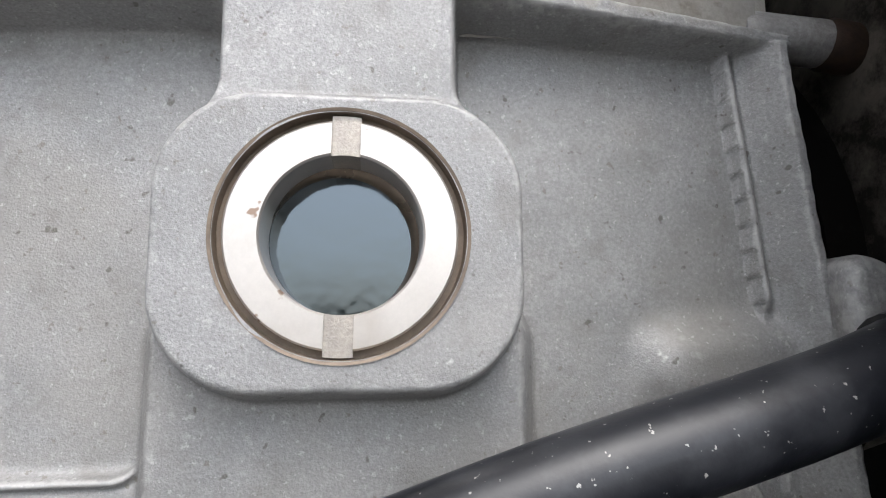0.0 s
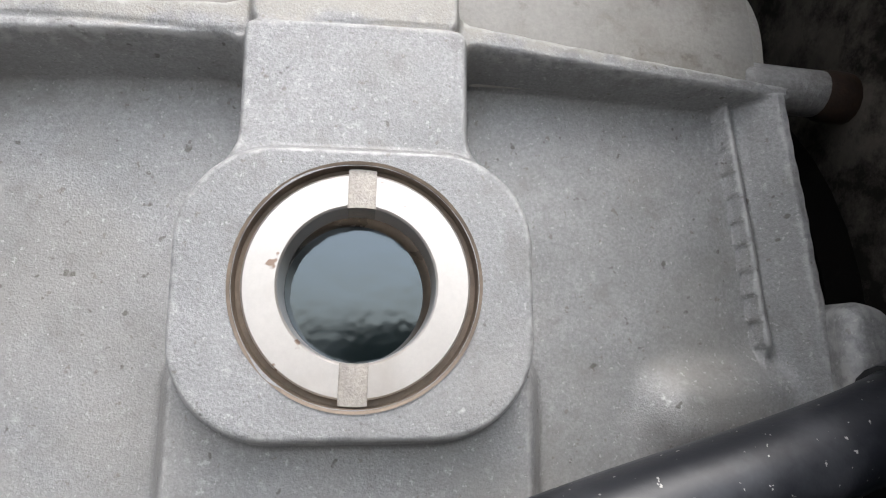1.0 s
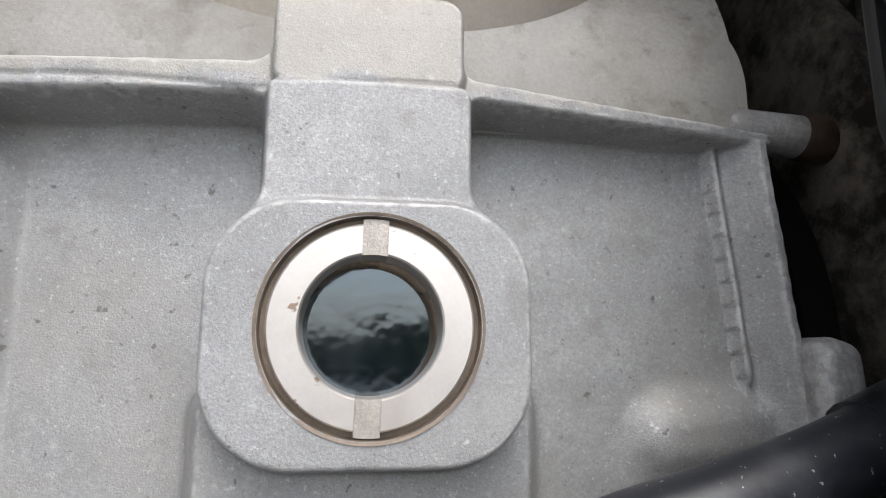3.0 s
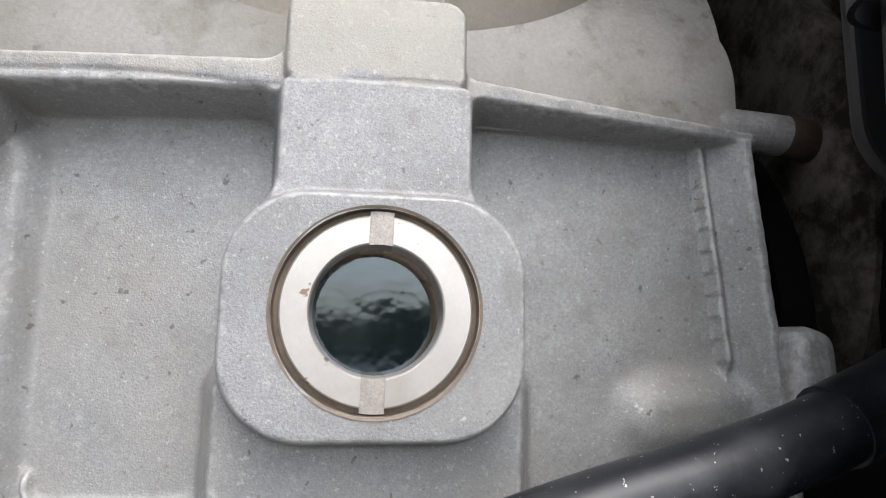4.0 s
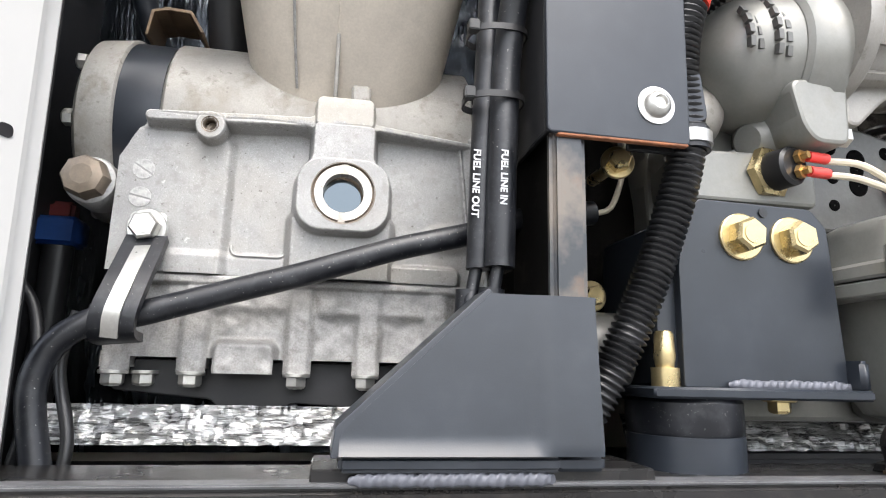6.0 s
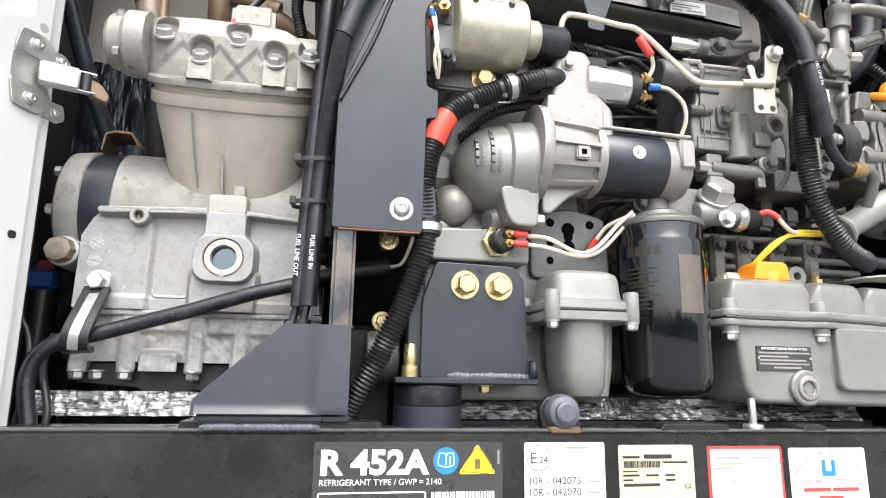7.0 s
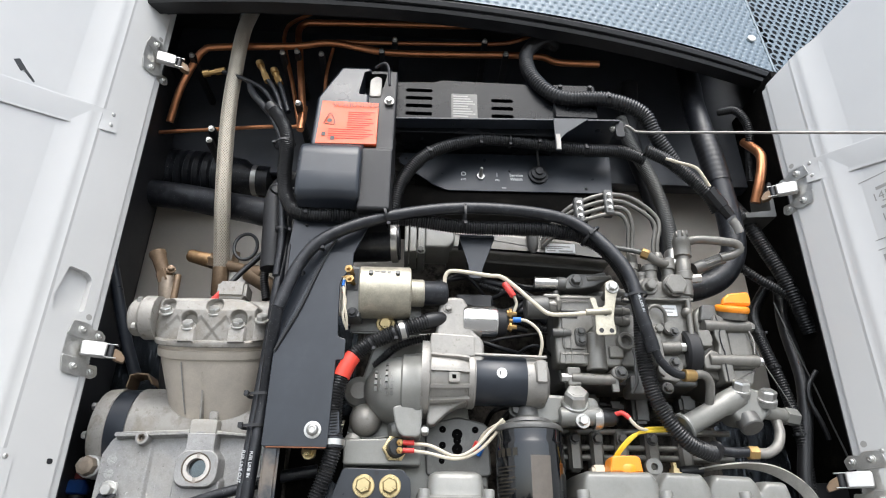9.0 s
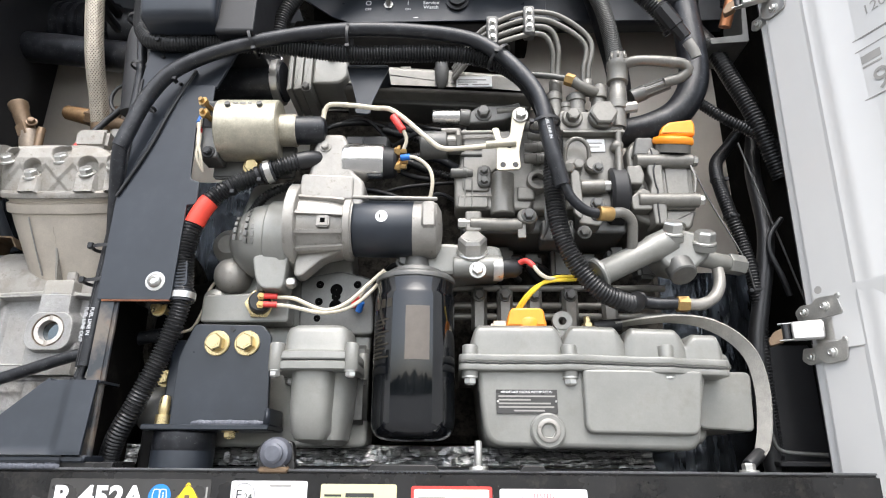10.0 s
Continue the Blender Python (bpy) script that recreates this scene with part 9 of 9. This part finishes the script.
for a, b in zip(cols, cols[1:]):
    for j in range(len(a) - 1):
        bm.faces.new((a[j], b[j], b[j + 1], a[j + 1]))
bm.faces.new(cols[0])
bm.faces.new(cols[-1][::-1])
part("top_cover", bm, GREY, sp, "cast cover with low humps", angle=45)
for x in (0.643, 0.776, 0.905):
    bm = B()
    rod(bm, (x, 0.046, 1.549), (x, 0.046, 1.592), 0.0105, 18, 0.002)
    part("bolt_boss", bm, GREY, sp)
    bolt(sp, (x, 0.046, 1.549), (0, 0, -1), 0.0082, ZINC, washer=1.3)
bm = B()
lathe(bm, (0.726, 0.082, 1.614), (0, -0.1, 1), [(0, 0.030), (0.006, 0.030), (0.007, 0.027), (0.018, 0.027), (0.022, 0.024)], 8)
fcap = part("filler_cap", bm, ORANGE, sp, "orange plastic filler cap")
bm = B()
prism(bm, rounded([(0.694, 1.620), (0.699, 1.643), (0.704, 1.647), (0.742, 1.647), (0.747, 1.643), (0.750, 1.620)], 0.003), 0.058, 0.098, bev=0.003)
part("cap_grip", bm, ORANGE, fcap)
bm = B()
box(bm, 0.675, 0.70, 0.09, 0.12, 1.618, 1.636, 0.004)
part("cream_block", bm, LCREAM, sp)
bm = B()
lathe(bm, (0.743, 0.050, 1.481), (0, -1, 0), [(0, 0.023), (0.008, 0.0225), (0.010, 0.020)], 32)
ds = part("drain_boss", bm, GREY, sp)
bm = B()
lathe(bm, (0.743, 0.0405, 1.481), (0, -1, 0), [(0, 0.0150), (0.003, 0.0150), (0.0038, 0.0138), (0.0038, 0.0100)], 32, cap=False)
lathe(bm, (0.743, 0.0367, 1.481), (0, 1, 0), [(0, 0.0100), (0.0005, 0.0092), (0.007, 0.0088), (0.0072, 0.0005)], 6, cap=False)
part("drain_plug", bm, ALU, sp, "drain plug with a hexagon recess")
bm = B()
box(bm, 0.677, 0.757, 0.0448, 0.0474, 1.502, 1.533, 0.0005)
dp = part("data_plate", bm, LDARK, sp, "dark engine data plate with pale print")
writing(dp, "IMPORTANT ENGINE INFORMATION", 0.0042, (0.717, 0.0444, 1.5285), INKW, align='CENTER', squeeze=0.95)
for i, (a, b) in enumerate(((0.680, 0.754), (0.680, 0.722), (0.680, 0.748), (0.680, 0.752), (0.70, 0.74))):
    bars(dp, [(a, b, 1.5235 - i * 0.0046, 1.5255 - i * 0.0046)], INKG, 0.0446)
for x, z in ((0.679, 1.518), (0.755, 1.518)):
    bolt(dp, (x, 0.0448, z), (0, -1, 0), 0.0015, ZINC, washer=0, sides=12)
bm = B()
prism(bm, rounded([(0.950, 1.487), (0.955, 1.562), (1.030, 1.562), (1.024, 1.482)], 0.010), 0.08, 0.30, bev=0.003)
part("side_box", bm, GREY, sp)
bm = B()
prism(bm, rounded([(0.96, 1.566), (0.965, 1.592), (1.004, 1.588), (1.010, 1.566)], 0.006), 0.085, 0.2, bev=0.005)
part("side_cover", bm, GREY, sp)
bm = B()
hose(bm, [(0.935, 0.10, 1.475), (0.955, 0.10, 1.478), (0.96, 0.11, 1.495)], 0.01, 12)
part("tail", bm, GREY, sp)
nt = thing("cover_nut", (0.812, 0.09, 1.63), "brass-coloured nut and stud on the sump cover", "nut")
bm = B()
lathe(bm, (0.812, 0.085, 1.61), (0, 0, 1), [(0, 0.014), (0.014, 0.014), (0.014, 0.009), (0.02, 0.009), (0.02, 0.005), (0.03, 0.005)], 6)
part("nut", bm, YZINC, nt)
lug = thing("lifting_eye", (0.782, 0.1, 1.62), "grey cast lifting eye on the sump cover", "eye")
bm = B()
lathe(bm, (0.775, 0.075, 1.632), (0, 1, 0), [(0, 0.006), (0, 0.014), (0.01, 0.014), (0.01, 0.006), (0, 0.006)], 28, cap=False)
box(bm, 0.765, 0.785, 0.075, 0.085, 1.606, 1.622, 0.002)
part("eye", bm, GREY, lug)

gs = thing("ground_strap", (1.0, 0.09, 1.43), "flat tinned braid ground strap curving to the frame", "strap")
bm = B()
strip(bm, [(0.85, 0.085, 1.628), (0.888, 0.085, 1.634), (0.935, 0.082, 1.637), (0.978, 0.080, 1.630), (1.012, 0.075, 1.609), (1.033, 0.074, 1.580), (1.039, 0.073, 1.540), (1.034, 0.07, 1.495), (1.024, 0.066, 1.464), (1.014, 0.060, 1.452)], 0.020, 0.0026, (0.62, -0.78, 0.25))
part("braid", bm, STRAP, gs)
bm = B()
rod(bm, (0.82, 0.085, 1.626), (0.86, 0.085, 1.629), 0.0085, 14, 0.002)
part("heat_shrink", bm, TIE, gs)
bm = B()
rod(bm, (1.018, 0.062, 1.456), (0.992, 0.045, 1.440), 0.008, 14, 0.002)
part("heat_shrink", bm, TIE, gs)
bolt(gs, (0.988, 0.035, 1.4335), (0, 0, 1), 0.008, ZINC)

eb = thing("eye_bolt", (0.40, 0.01, 1.43), "worn grey ball-headed stud on a welded tab", "stud")
bm = B()
prism(bm, rounded([(0.38, 1.43), (0.375, 1.455), (0.385, 1.468), (0.42, 1.466), (0.426, 1.43)], 0.006), 0.018, 0.032, bev=0.002)
part("tab", bm, RAILP, eb)
bm = B()
lathe(bm, (0.401, 0.02, 1.451), (0, -1, 0), [(0, 0.0195), (0.008, 0.0195), (0.014, 0.017), (0.016, 0.012), (0.021, 0.012), (0.0225, 0.009)], 32)
part("head", bm, WELD, eb)
bm = B()
box(bm, 0.383, 0.42, 0.004, 0.04, 1.428, 1.4355, 0.002)
part("rusty_base", bm, OLDBRASS, eb, "rust-stained base")
ps = thing("rail_pin", (0.652, 0.02, 1.43), "thin steel pin standing on the rail", "pin")
bm = B()
rod(bm, (0.652, 0.03, 1.43), (0.652, 0.03, 1.468), 0.0045, 12, 0.001)
rod(bm, (0.652, 0.03, 1.429), (0.652, 0.03, 1.438), 0.012, 18, 0.002)
part("pin", bm, ZINC, ps)

# right hand side: coolant hose, harness, cables
wh = thing("coolant_hose", (1.05, 0.2, 2.2), "thick black coolant hose with a braided sleeve", "hose")
bm = B()
hose(bm, [(1.09, 0.27, 2.72), (1.075, 0.24, 2.60), (1.055, 0.21, 2.52), (1.052, 0.195, 2.44), (1.055, 0.185, 2.34), (1.060, 0.18, 2.23), (1.060, 0.178, 2.13), (1.048, 0.178, 2.075), (1.015, 0.18, 2.030), (0.965, 0.185, 2.005), (0.91, 0.2, 2.0)], 0.026, 24, 0.008)
part("hose", bm, RUBBER, wh)
bm = B()
c = curve([(1.052, 0.1935, 2.415), (1.0535, 0.188, 2.37), (1.0555, 0.1845, 2.33), (1.0585, 0.181, 2.265)], 0.004)
rings = []
for i, (p, (d, nn, bb)) in enumerate(zip(c, frames(c))):
    rings.append([bm.verts.new(p + (nn * math.cos(a) + bb * math.sin(a)) * (0.0275 + 0.0007 * math.sin(12 * a + i * 0.9) * math.sin(12 * a - i * 0.9))) for a in [2 * math.pi * k / 48 for k in range(48)]])
for a, b in zip(rings, rings[1:]):
    for k in range(48):
        bm.faces.new((a[k], a[(k + 1) % 48], b[(k + 1) % 48], b[k]))
part("braided_sleeve", bm, TIE, wh, angle=80)
tube("rear_hose", [(0.92, 0.26, 2.62), (0.90, 0.26, 2.45), (0.93, 0.27, 2.30), (0.95, 0.27, 2.15), (0.93, 0.27, 2.03)], 0.022, BLACKM, "black pipe behind the harness", "hose")
conduit("harness_branch", [(0.85, 0.075, 2.275), (0.90, 0.08, 2.25), (0.95, 0.09, 2.21), (0.985, 0.10, 2.175), (1.0, 0.11, 2.15)], 0.013, "black corrugated harness branch with a connector")
sb = thing("grey_braided_hose", (0.93, 0.2, 2.2), "dull braided hose rising behind the pump", "hose")
bm = B()
hose(bm, [(0.905, 0.15, 2.06), (0.915, 0.17, 2.15), (0.91, 0.2, 2.28), (0.88, 0.22, 2.40), (0.87, 0.23, 2.48)], 0.015, 18, pitch=0.005, amp=0.0006)
part("braid", bm, GREYD, sb)
bm = B()
rod(bm, (0.903, 0.145, 2.03), (0.906, 0.152, 2.07), 0.018, 18, 0.003)
part("ferrule", bm, ZINC, sb)
cn = thing("harness_connector", (1.0, 0.1, 2.15), "black plug connector with cream tape at the harness end", "connector")
bm = B()
a, q = Vector((0.975, 0.085, 2.185)), Vector((1.025, 0.10, 2.12))
d = (q - a).normalized()
lathe(bm, a, d, [(0, 0.012), (0.002, 0.0145), (0.045, 0.0145), (0.046, 0.012), (0.07, 0.011)], 8)
part("plug", bm, TIE, cn)
bm = B()
hose(bm, [(0.885, 0.062, 2.245), (0.91, 0.06, 2.235), (0.945, 0.062, 2.225), (0.96, 0.066, 2.205), (0.972, 0.072, 2.185)], 0.0035, 8)
part("cream_lead", bm, WIREW, cn)
bm = B()
hose(bm, [(1.02, 0.1, 2.125), (1.03, 0.104, 2.11), (1.035, 0.108, 2.098)], 0.009, 10)
part("tip", bm, INKG, cn)
tube("right_copper", [(1.155, 0.2, 2.40), (1.158, 0.16, 2.34), (1.15, 0.15, 2.30), (1.135, 0.15, 2.255), (1.125, 0.17, 2.21)], 0.011, COPPER, "short bent copper pipe beside the coolant hose", "tube")
sheet = thing("heat_shield", (1.14, 0.2, 2.2), "small bent grey sheet bracket beside the copper pipe", "bracket")
bm = B()
prism(bm, rounded([(1.09, 2.165), (1.160, 2.17), (1.166, 2.26), (1.158, 2.26), (1.15, 2.185), (1.09, 2.178)], 0.004), 0.16, 0.24, bev=0.001)
part("sheet", bm, GREYD, sheet)
conduit("right_conduit", [(1.160, 0.22, 2.30), (1.160, 0.2, 2.36), (1.155, 0.17, 2.42), (1.135, 0.17, 2.47), (1.11, 0.2, 2.49)], 0.009, "thin black corrugated conduit in the upper corner")
for pts, r, pitch in (([(1.095, 0.22, 2.24), (1.112, 0.20, 2.18), (1.135, 0.195, 2.11), (1.158, 0.19, 2.04), (1.176, 0.195, 1.985), (1.200, 0.21, 1.92)], 0.0150, 0.0060),
                      ([(1.055, 0.23, 2.11), (1.075, 0.21, 2.073), (1.11, 0.20, 2.035), (1.158, 0.20, 2.005), (1.200, 0.21, 1.985)], 0.0092, 0.0052),
                      ([(1.200, 0.30, 2.08), (1.150, 0.29, 2.02), (1.108, 0.25, 1.97), (1.092, 0.22, 1.92), (1.094, 0.20, 1.85), (1.108, 0.20, 1.79), (1.118, 0.20, 1.70), (1.110, 0.20, 1.60), (1.112, 0.21, 1.50), (1.115, 0.22, 1.43)], 0.0105, 0.0052)):
    conduit("side_loom", pts, r, "black corrugated loom along the side wall", pitch=pitch)
tube("side_cable", [(1.200, 0.28, 2.04), (1.172, 0.25, 1.95), (1.155, 0.21, 1.83), (1.140, 0.20, 1.76), (1.122, 0.20, 1.69), (1.104, 0.20, 1.62), (1.098, 0.20, 1.52), (1.10, 0.2, 1.41)], 0.0135, TIE, "smooth black rubber cable along the side wall", "cable")
for p, ax in (((1.092, 0.22, 1.92), (0.1, 0, 1)), ((1.096, 0.20, 1.84), (-0.1, 0, 1)), ((1.117, 0.20, 1.71), (-0.1, 0, 1))):
    zip_tie(p, ax, 0.0122, label="black nylon cable tie round the side loom")
tube("pull_wire", [(1.126, 0.195, 1.98), (1.140, 0.19, 1.90), (1.164, 0.19, 1.80), (1.182, 0.195, 1.73), (1.202, 0.20, 1.66)], 0.0016, GREYD, "thin bare steel wire across the side wall", "wire")
tube("thin_wire", [(1.02, 0.16, 1.93), (1.04, 0.15, 1.85), (1.075, 0.14, 1.75), (1.09, 0.15, 1.70)], 0.0014, GREYD, "thin grey wire beside the pump", "wire")
tube("side_lead", [(1.168, 0.18, 1.83), (1.145, 0.18, 1.80), (1.140, 0.18, 1.77), (1.152, 0.18, 1.73), (1.165, 0.19, 1.70)], 0.0045, TIE, "black lead looping on the side wall", "cable")
tube("ground_lead", [(1.088, 0.17, 1.49), (1.094, 0.17, 1.465), (1.11, 0.17, 1.458), (1.185, 0.18, 1.454)], 0.0034, GREYD, "dull grey lead lying along the side shelf", "cable")
shf = thing("side_shelf", (1.15, 0.2, 1.40), "black steel shelf with folded front edge beside the engine", "shelf")
bm = B()
prism(bm, rounded([(1.118, 1.42), (1.124, 1.625), (1.20, 1.625), (1.20, 1.42)], 0.004), 0.225, 0.232, bev=0.0012)
part("upright", bm, BLACKM, shf)
bm = B()
box(bm, 1.095, 1.20, 0.17, 0.23, 1.438, 1.446, 0.0015)
part("tray", bm, BLACKM, shf)
for i, pts in enumerate(([(-0.235, 0.14, 1.42), (-0.215, 0.13, 1.50), (-0.225, 0.13, 1.56), (-0.26, 0.13, 1.60)], [(-0.20, 0.13, 1.40), (-0.19, 0.13, 1.47), (-0.205, 0.15, 1.53), (-0.24, 0.16, 1.57)], [(-0.165, 0.115, 1.40), (-0.16, 0.12, 1.44), (-0.175, 0.13, 1.49), (-0.168, 0.13, 1.53)])):
    tube("black_cable", pts, 0.0042, TIE, "thin black cable beside the compressor", "cable")

# leads and hoses in the gaps of the engine
random.seed(31)
for i in range(16):
    x, z = random.uniform(0.40, 0.60), random.uniform(1.84, 1.99)
    pts = [(x - 0.05, 0.16, z + random.uniform(-0.02, 0.02)), (x, 0.12 + random.uniform(0, 0.05), z + random.uniform(-0.02, 0.02)), (x + 0.06, 0.13 + random.uniform(0, 0.05), z + random.uniform(-0.025, 0.025)), (x + 0.11, 0.17, z + random.uniform(-0.03, 0.03))]
    if i % 4 == 3:
        conduit("engine_lead", pts, 0.006, "thin black corrugated lead in the gap behind the starter")
    else:
        tube("engine_lead", pts, random.choice((0.003, 0.0045, 0.007)), (TIE, RUBBER, BLACKM)[i % 3], "black lead in the gap behind the starter", "wire")
for i in range(7):
    x = 0.50 + 0.03 * i
    tube("engine_lead", [(x, 0.19, 1.70), (x + 0.02, 0.15 + 0.02 * (i % 3), 1.735), (x + 0.07, 0.15, 1.74 + 0.01 * (i % 2)), (x + 0.11, 0.18, 1.72)], 0.0045 + 0.002 * (i % 2), TIE, "black lead below the starter", "wire")
cj = thing("lead_connector", (0.47, 0.11, 1.925), "black plastic connector block behind the starter", "connector")
bm = B()
box(bm, 0.445, 0.515, 0.095, 0.13, 1.908, 1.942, 0.003)
part("shell", bm, TIE, cj)
bm = B()
box(bm, 0.455, 0.475, 0.088, 0.1, 1.915, 1.935, 0.002)
part("latch", bm, PLASTIC, cj)

# ---- labels on the frame rail ----
RY = 0.0052


def label(name, x0, x1, z0, z1, mat, text, category="label", rad=0.003):
    t = thing(name, ((x0 + x1) / 2, 0.006, (z0 + z1) / 2), text, category)
    bm = B()
    prism(bm, rounded([(x0, z0), (x0, z1), (x1, z1), (x1, z0)], rad), RY, 0.0062)
    part("sheet", bm, mat, t)
    return t


t = label("refrigerant_label", 0.1325, 0.329, 1.29, 1.4205, LDARK, "dark refrigerant label with white lettering and warning signs")
y = RY - 0.0004
writing(t, "R 452A", 0.0325, (0.1385, y, 1.3895), INKW, bold=0.0013, squeeze=1.09)
writing(t, "REFRIGERANT TYPE / GWP = 2140", 0.0083, (0.1385, y, 1.3785), INKW, squeeze=0.98)
bm = B()
for a, b, c, d in ((0.138, 0.2475, 1.3705, 1.372), (0.138, 0.1395, 1.31, 1.372), (0.246, 0.2475, 1.31, 1.372)):
    box(bm, a, b, y - 0.0002, y + 0.0005, c, d)
part("frame", bm, INKW, t)
bars(t, [(0.15, 0.17, 1.34, 1.362), (0.174, 0.192, 1.34, 1.362), (0.205, 0.222, 1.34, 1.362), (0.225, 0.238, 1.34, 1.362)], INKW, y)
random.seed(3)
x = 0.253
while x < 0.321:
    w = random.choice((0.0007, 0.0012, 0.002))
    bars(t, [(x, x + w, 1.335, 1.371)], INKW, y, "barcode_bar")
    x += w + random.choice((0.0007, 0.0012))
bm = B()
lathe(bm, (0.268, y + 0.0003, 1.4015), (0, -1, 0), [(0, 0.0135), (0.0004, 0.0135)], 36)
pg = part("manual_sign", bm, LBLUE, t, "blue read-the-manual sign")
bm = B()
for s in (-1, 1):
    hose(bm, [(0.268, y - 0.0005, 1.395), (0.268 + s * 0.004, y - 0.0005, 1.397), (0.268 + s * 0.008, y - 0.0005, 1.395), (0.268 + s * 0.008, y - 0.0005, 1.4075), (0.268 + s * 0.004, y - 0.0005, 1.4095), (0.268, y - 0.0005, 1.4075), (0.268, y - 0.0005, 1.396)], 0.0006, 6)
box(bm, 0.2715, 0.273, y - 0.0006, y, 1.398, 1.403)
box(bm, 0.2715, 0.273, y - 0.0006, y, 1.404, 1.4055)
part("book", bm, INKW, pg)
bm = B()
prism(bm, rounded([(0.281, 1.388), (0.3015, 1.4185), (0.322, 1.388)], 0.004), y - 0.0002, y + 0.0004)
pg = part("warning_sign", bm, LYEL2, t, "yellow warning triangle")
bm = B()
hose(bm, [(0.285, y - 0.0003, 1.3905), (0.3015, y - 0.0003, 1.4145), (0.318, y - 0.0003, 1.3905), (0.286, y - 0.0003, 1.3905)], 0.0005, 6)
box(bm, 0.2985, 0.3045, y - 0.0006, y, 1.393, 1.403)
part("pictogram", bm, OLDBRASS, pg)
bars(t, [(0.3235, 0.3255, 1.398, 1.412)], INKG, y)

t = label("approval_label", 0.3535, 0.4455, 1.30, 1.4195, LWHITE, "white approval label with black print")
bm = B()
lathe(bm, (0.3695, y + 0.0002, 1.4035), (0, -1, 0), [(0, 0.0128), (0, 0.0134), (0.0003, 0.0134), (0.0003, 0.0128), (0, 0.0128)], 40, cap=False)
part("circle", bm, INK, t)
writing(t, "E", 0.0165, (0.3595, y, 1.398), INK)
writing(t, "24", 0.0105, (0.3695, y, 1.398), INK)
writing(t, "10R - 042075", 0.0108, (0.357, y, 1.3765), INK)
writing(t, "10R - 042070", 0.0108, (0.357, y, 1.365), INK)
bars(t, [(0.40, 0.426, 1.413, 1.4155), (0.425, 0.439, 1.378, 1.3805), (0.425, 0.439, 1.3665, 1.369), (0.36, 0.394, 1.354, 1.357)], INKG, y)
bars(t, [(0.412, 0.42, 1.353, 1.358)], LRED, y)

t = label("serial_plate", 0.462, 0.553, 1.30, 1.4165, LYELL, "cream-yellow serial number plate with a barcode", "plate")
bars(t, [(0.4665, 0.487, 1.4025, 1.405), (0.492, 0.526, 1.402, 1.4065), (0.4665, 0.484, 1.388, 1.3895), (0.4665, 0.486, 1.3835, 1.3855), (0.4935, 0.509, 1.3835, 1.3855), (0.517, 0.529, 1.3835, 1.3855), (0.4665, 0.478, 1.3785, 1.3805), (0.517, 0.529, 1.3785, 1.3805), (0.4665, 0.51, 1.373, 1.376), (0.4945, 0.54, 1.356, 1.358), (0.475, 0.545, 1.351, 1.3535), (0.515, 0.545, 1.397, 1.399)], INK, y)
writing(t, "CE", 0.0075, (0.54, y, 1.370), INK)
x = 0.4675
while x < 0.511:
    w = random.choice((0.0005, 0.0009, 0.0014))
    bars(t, [(x, x + w, 1.3925, 1.3995)], INK, y, "barcode_bar")
    x += w + random.choice((0.0005, 0.0009))

t = label("description_plate", 0.5705, 0.667, 1.30, 1.415, LRED, "pale plate with a red border and faint print", "plate")
bm = B()
prism(bm, rounded([(0.574, 1.303), (0.574, 1.4115), (0.6635, 1.4115), (0.6635, 1.303)], 0.002), y - 0.0001, y + 0.0004)
part("field", bm, LCREAM, t)
bars(t, [(0.579, 0.611, 1.401, 1.4032), (0.628, 0.655, 1.401, 1.4028), (0.579, 0.615, 1.395, 1.3965), (0.579, 0.60, 1.3905, 1.392), (0.579, 0.588, 1.382, 1.3835), (0.582, 0.606, 1.3755, 1.377)], INKG, y - 0.0003)

t = label("test_label", 0.676, 0.780, 1.29, 1.4125, LWHITE, "white test label with red print and a blue emblem")
writing(t, "TESTED", 0.0075, (0.728, y, 1.4025), LRED, align='CENTER')
writing(t, "GEPRUFT", 0.0075, (0.694, y, 1.3905), LRED, align='CENTER', rot=(90, -38, 0))
writing(t, "TESTE", 0.0075, (0.760, y, 1.393), LRED, align='CENTER', rot=(90, 35, 0))
writing(t, "THIS UNIT IS TESTED TO", 0.0068, (0.728, y, 1.3725), LRED, align='CENTER')
bars(t, [(0.692, 0.728, 1.364, 1.368), (0.731, 0.766, 1.364, 1.368), (0.712, 0.744, 1.355, 1.359)], LRED, y)
bm = B()
box(bm, 0.719, 0.737, y - 0.0002, y + 0.0004, 1.381, 1.3865)
box(bm, 0.719, 0.724, y - 0.0002, y + 0.0004, 1.3865, 1.399)
box(bm, 0.732, 0.737, y - 0.0002, y + 0.0004, 1.3865, 1.399)
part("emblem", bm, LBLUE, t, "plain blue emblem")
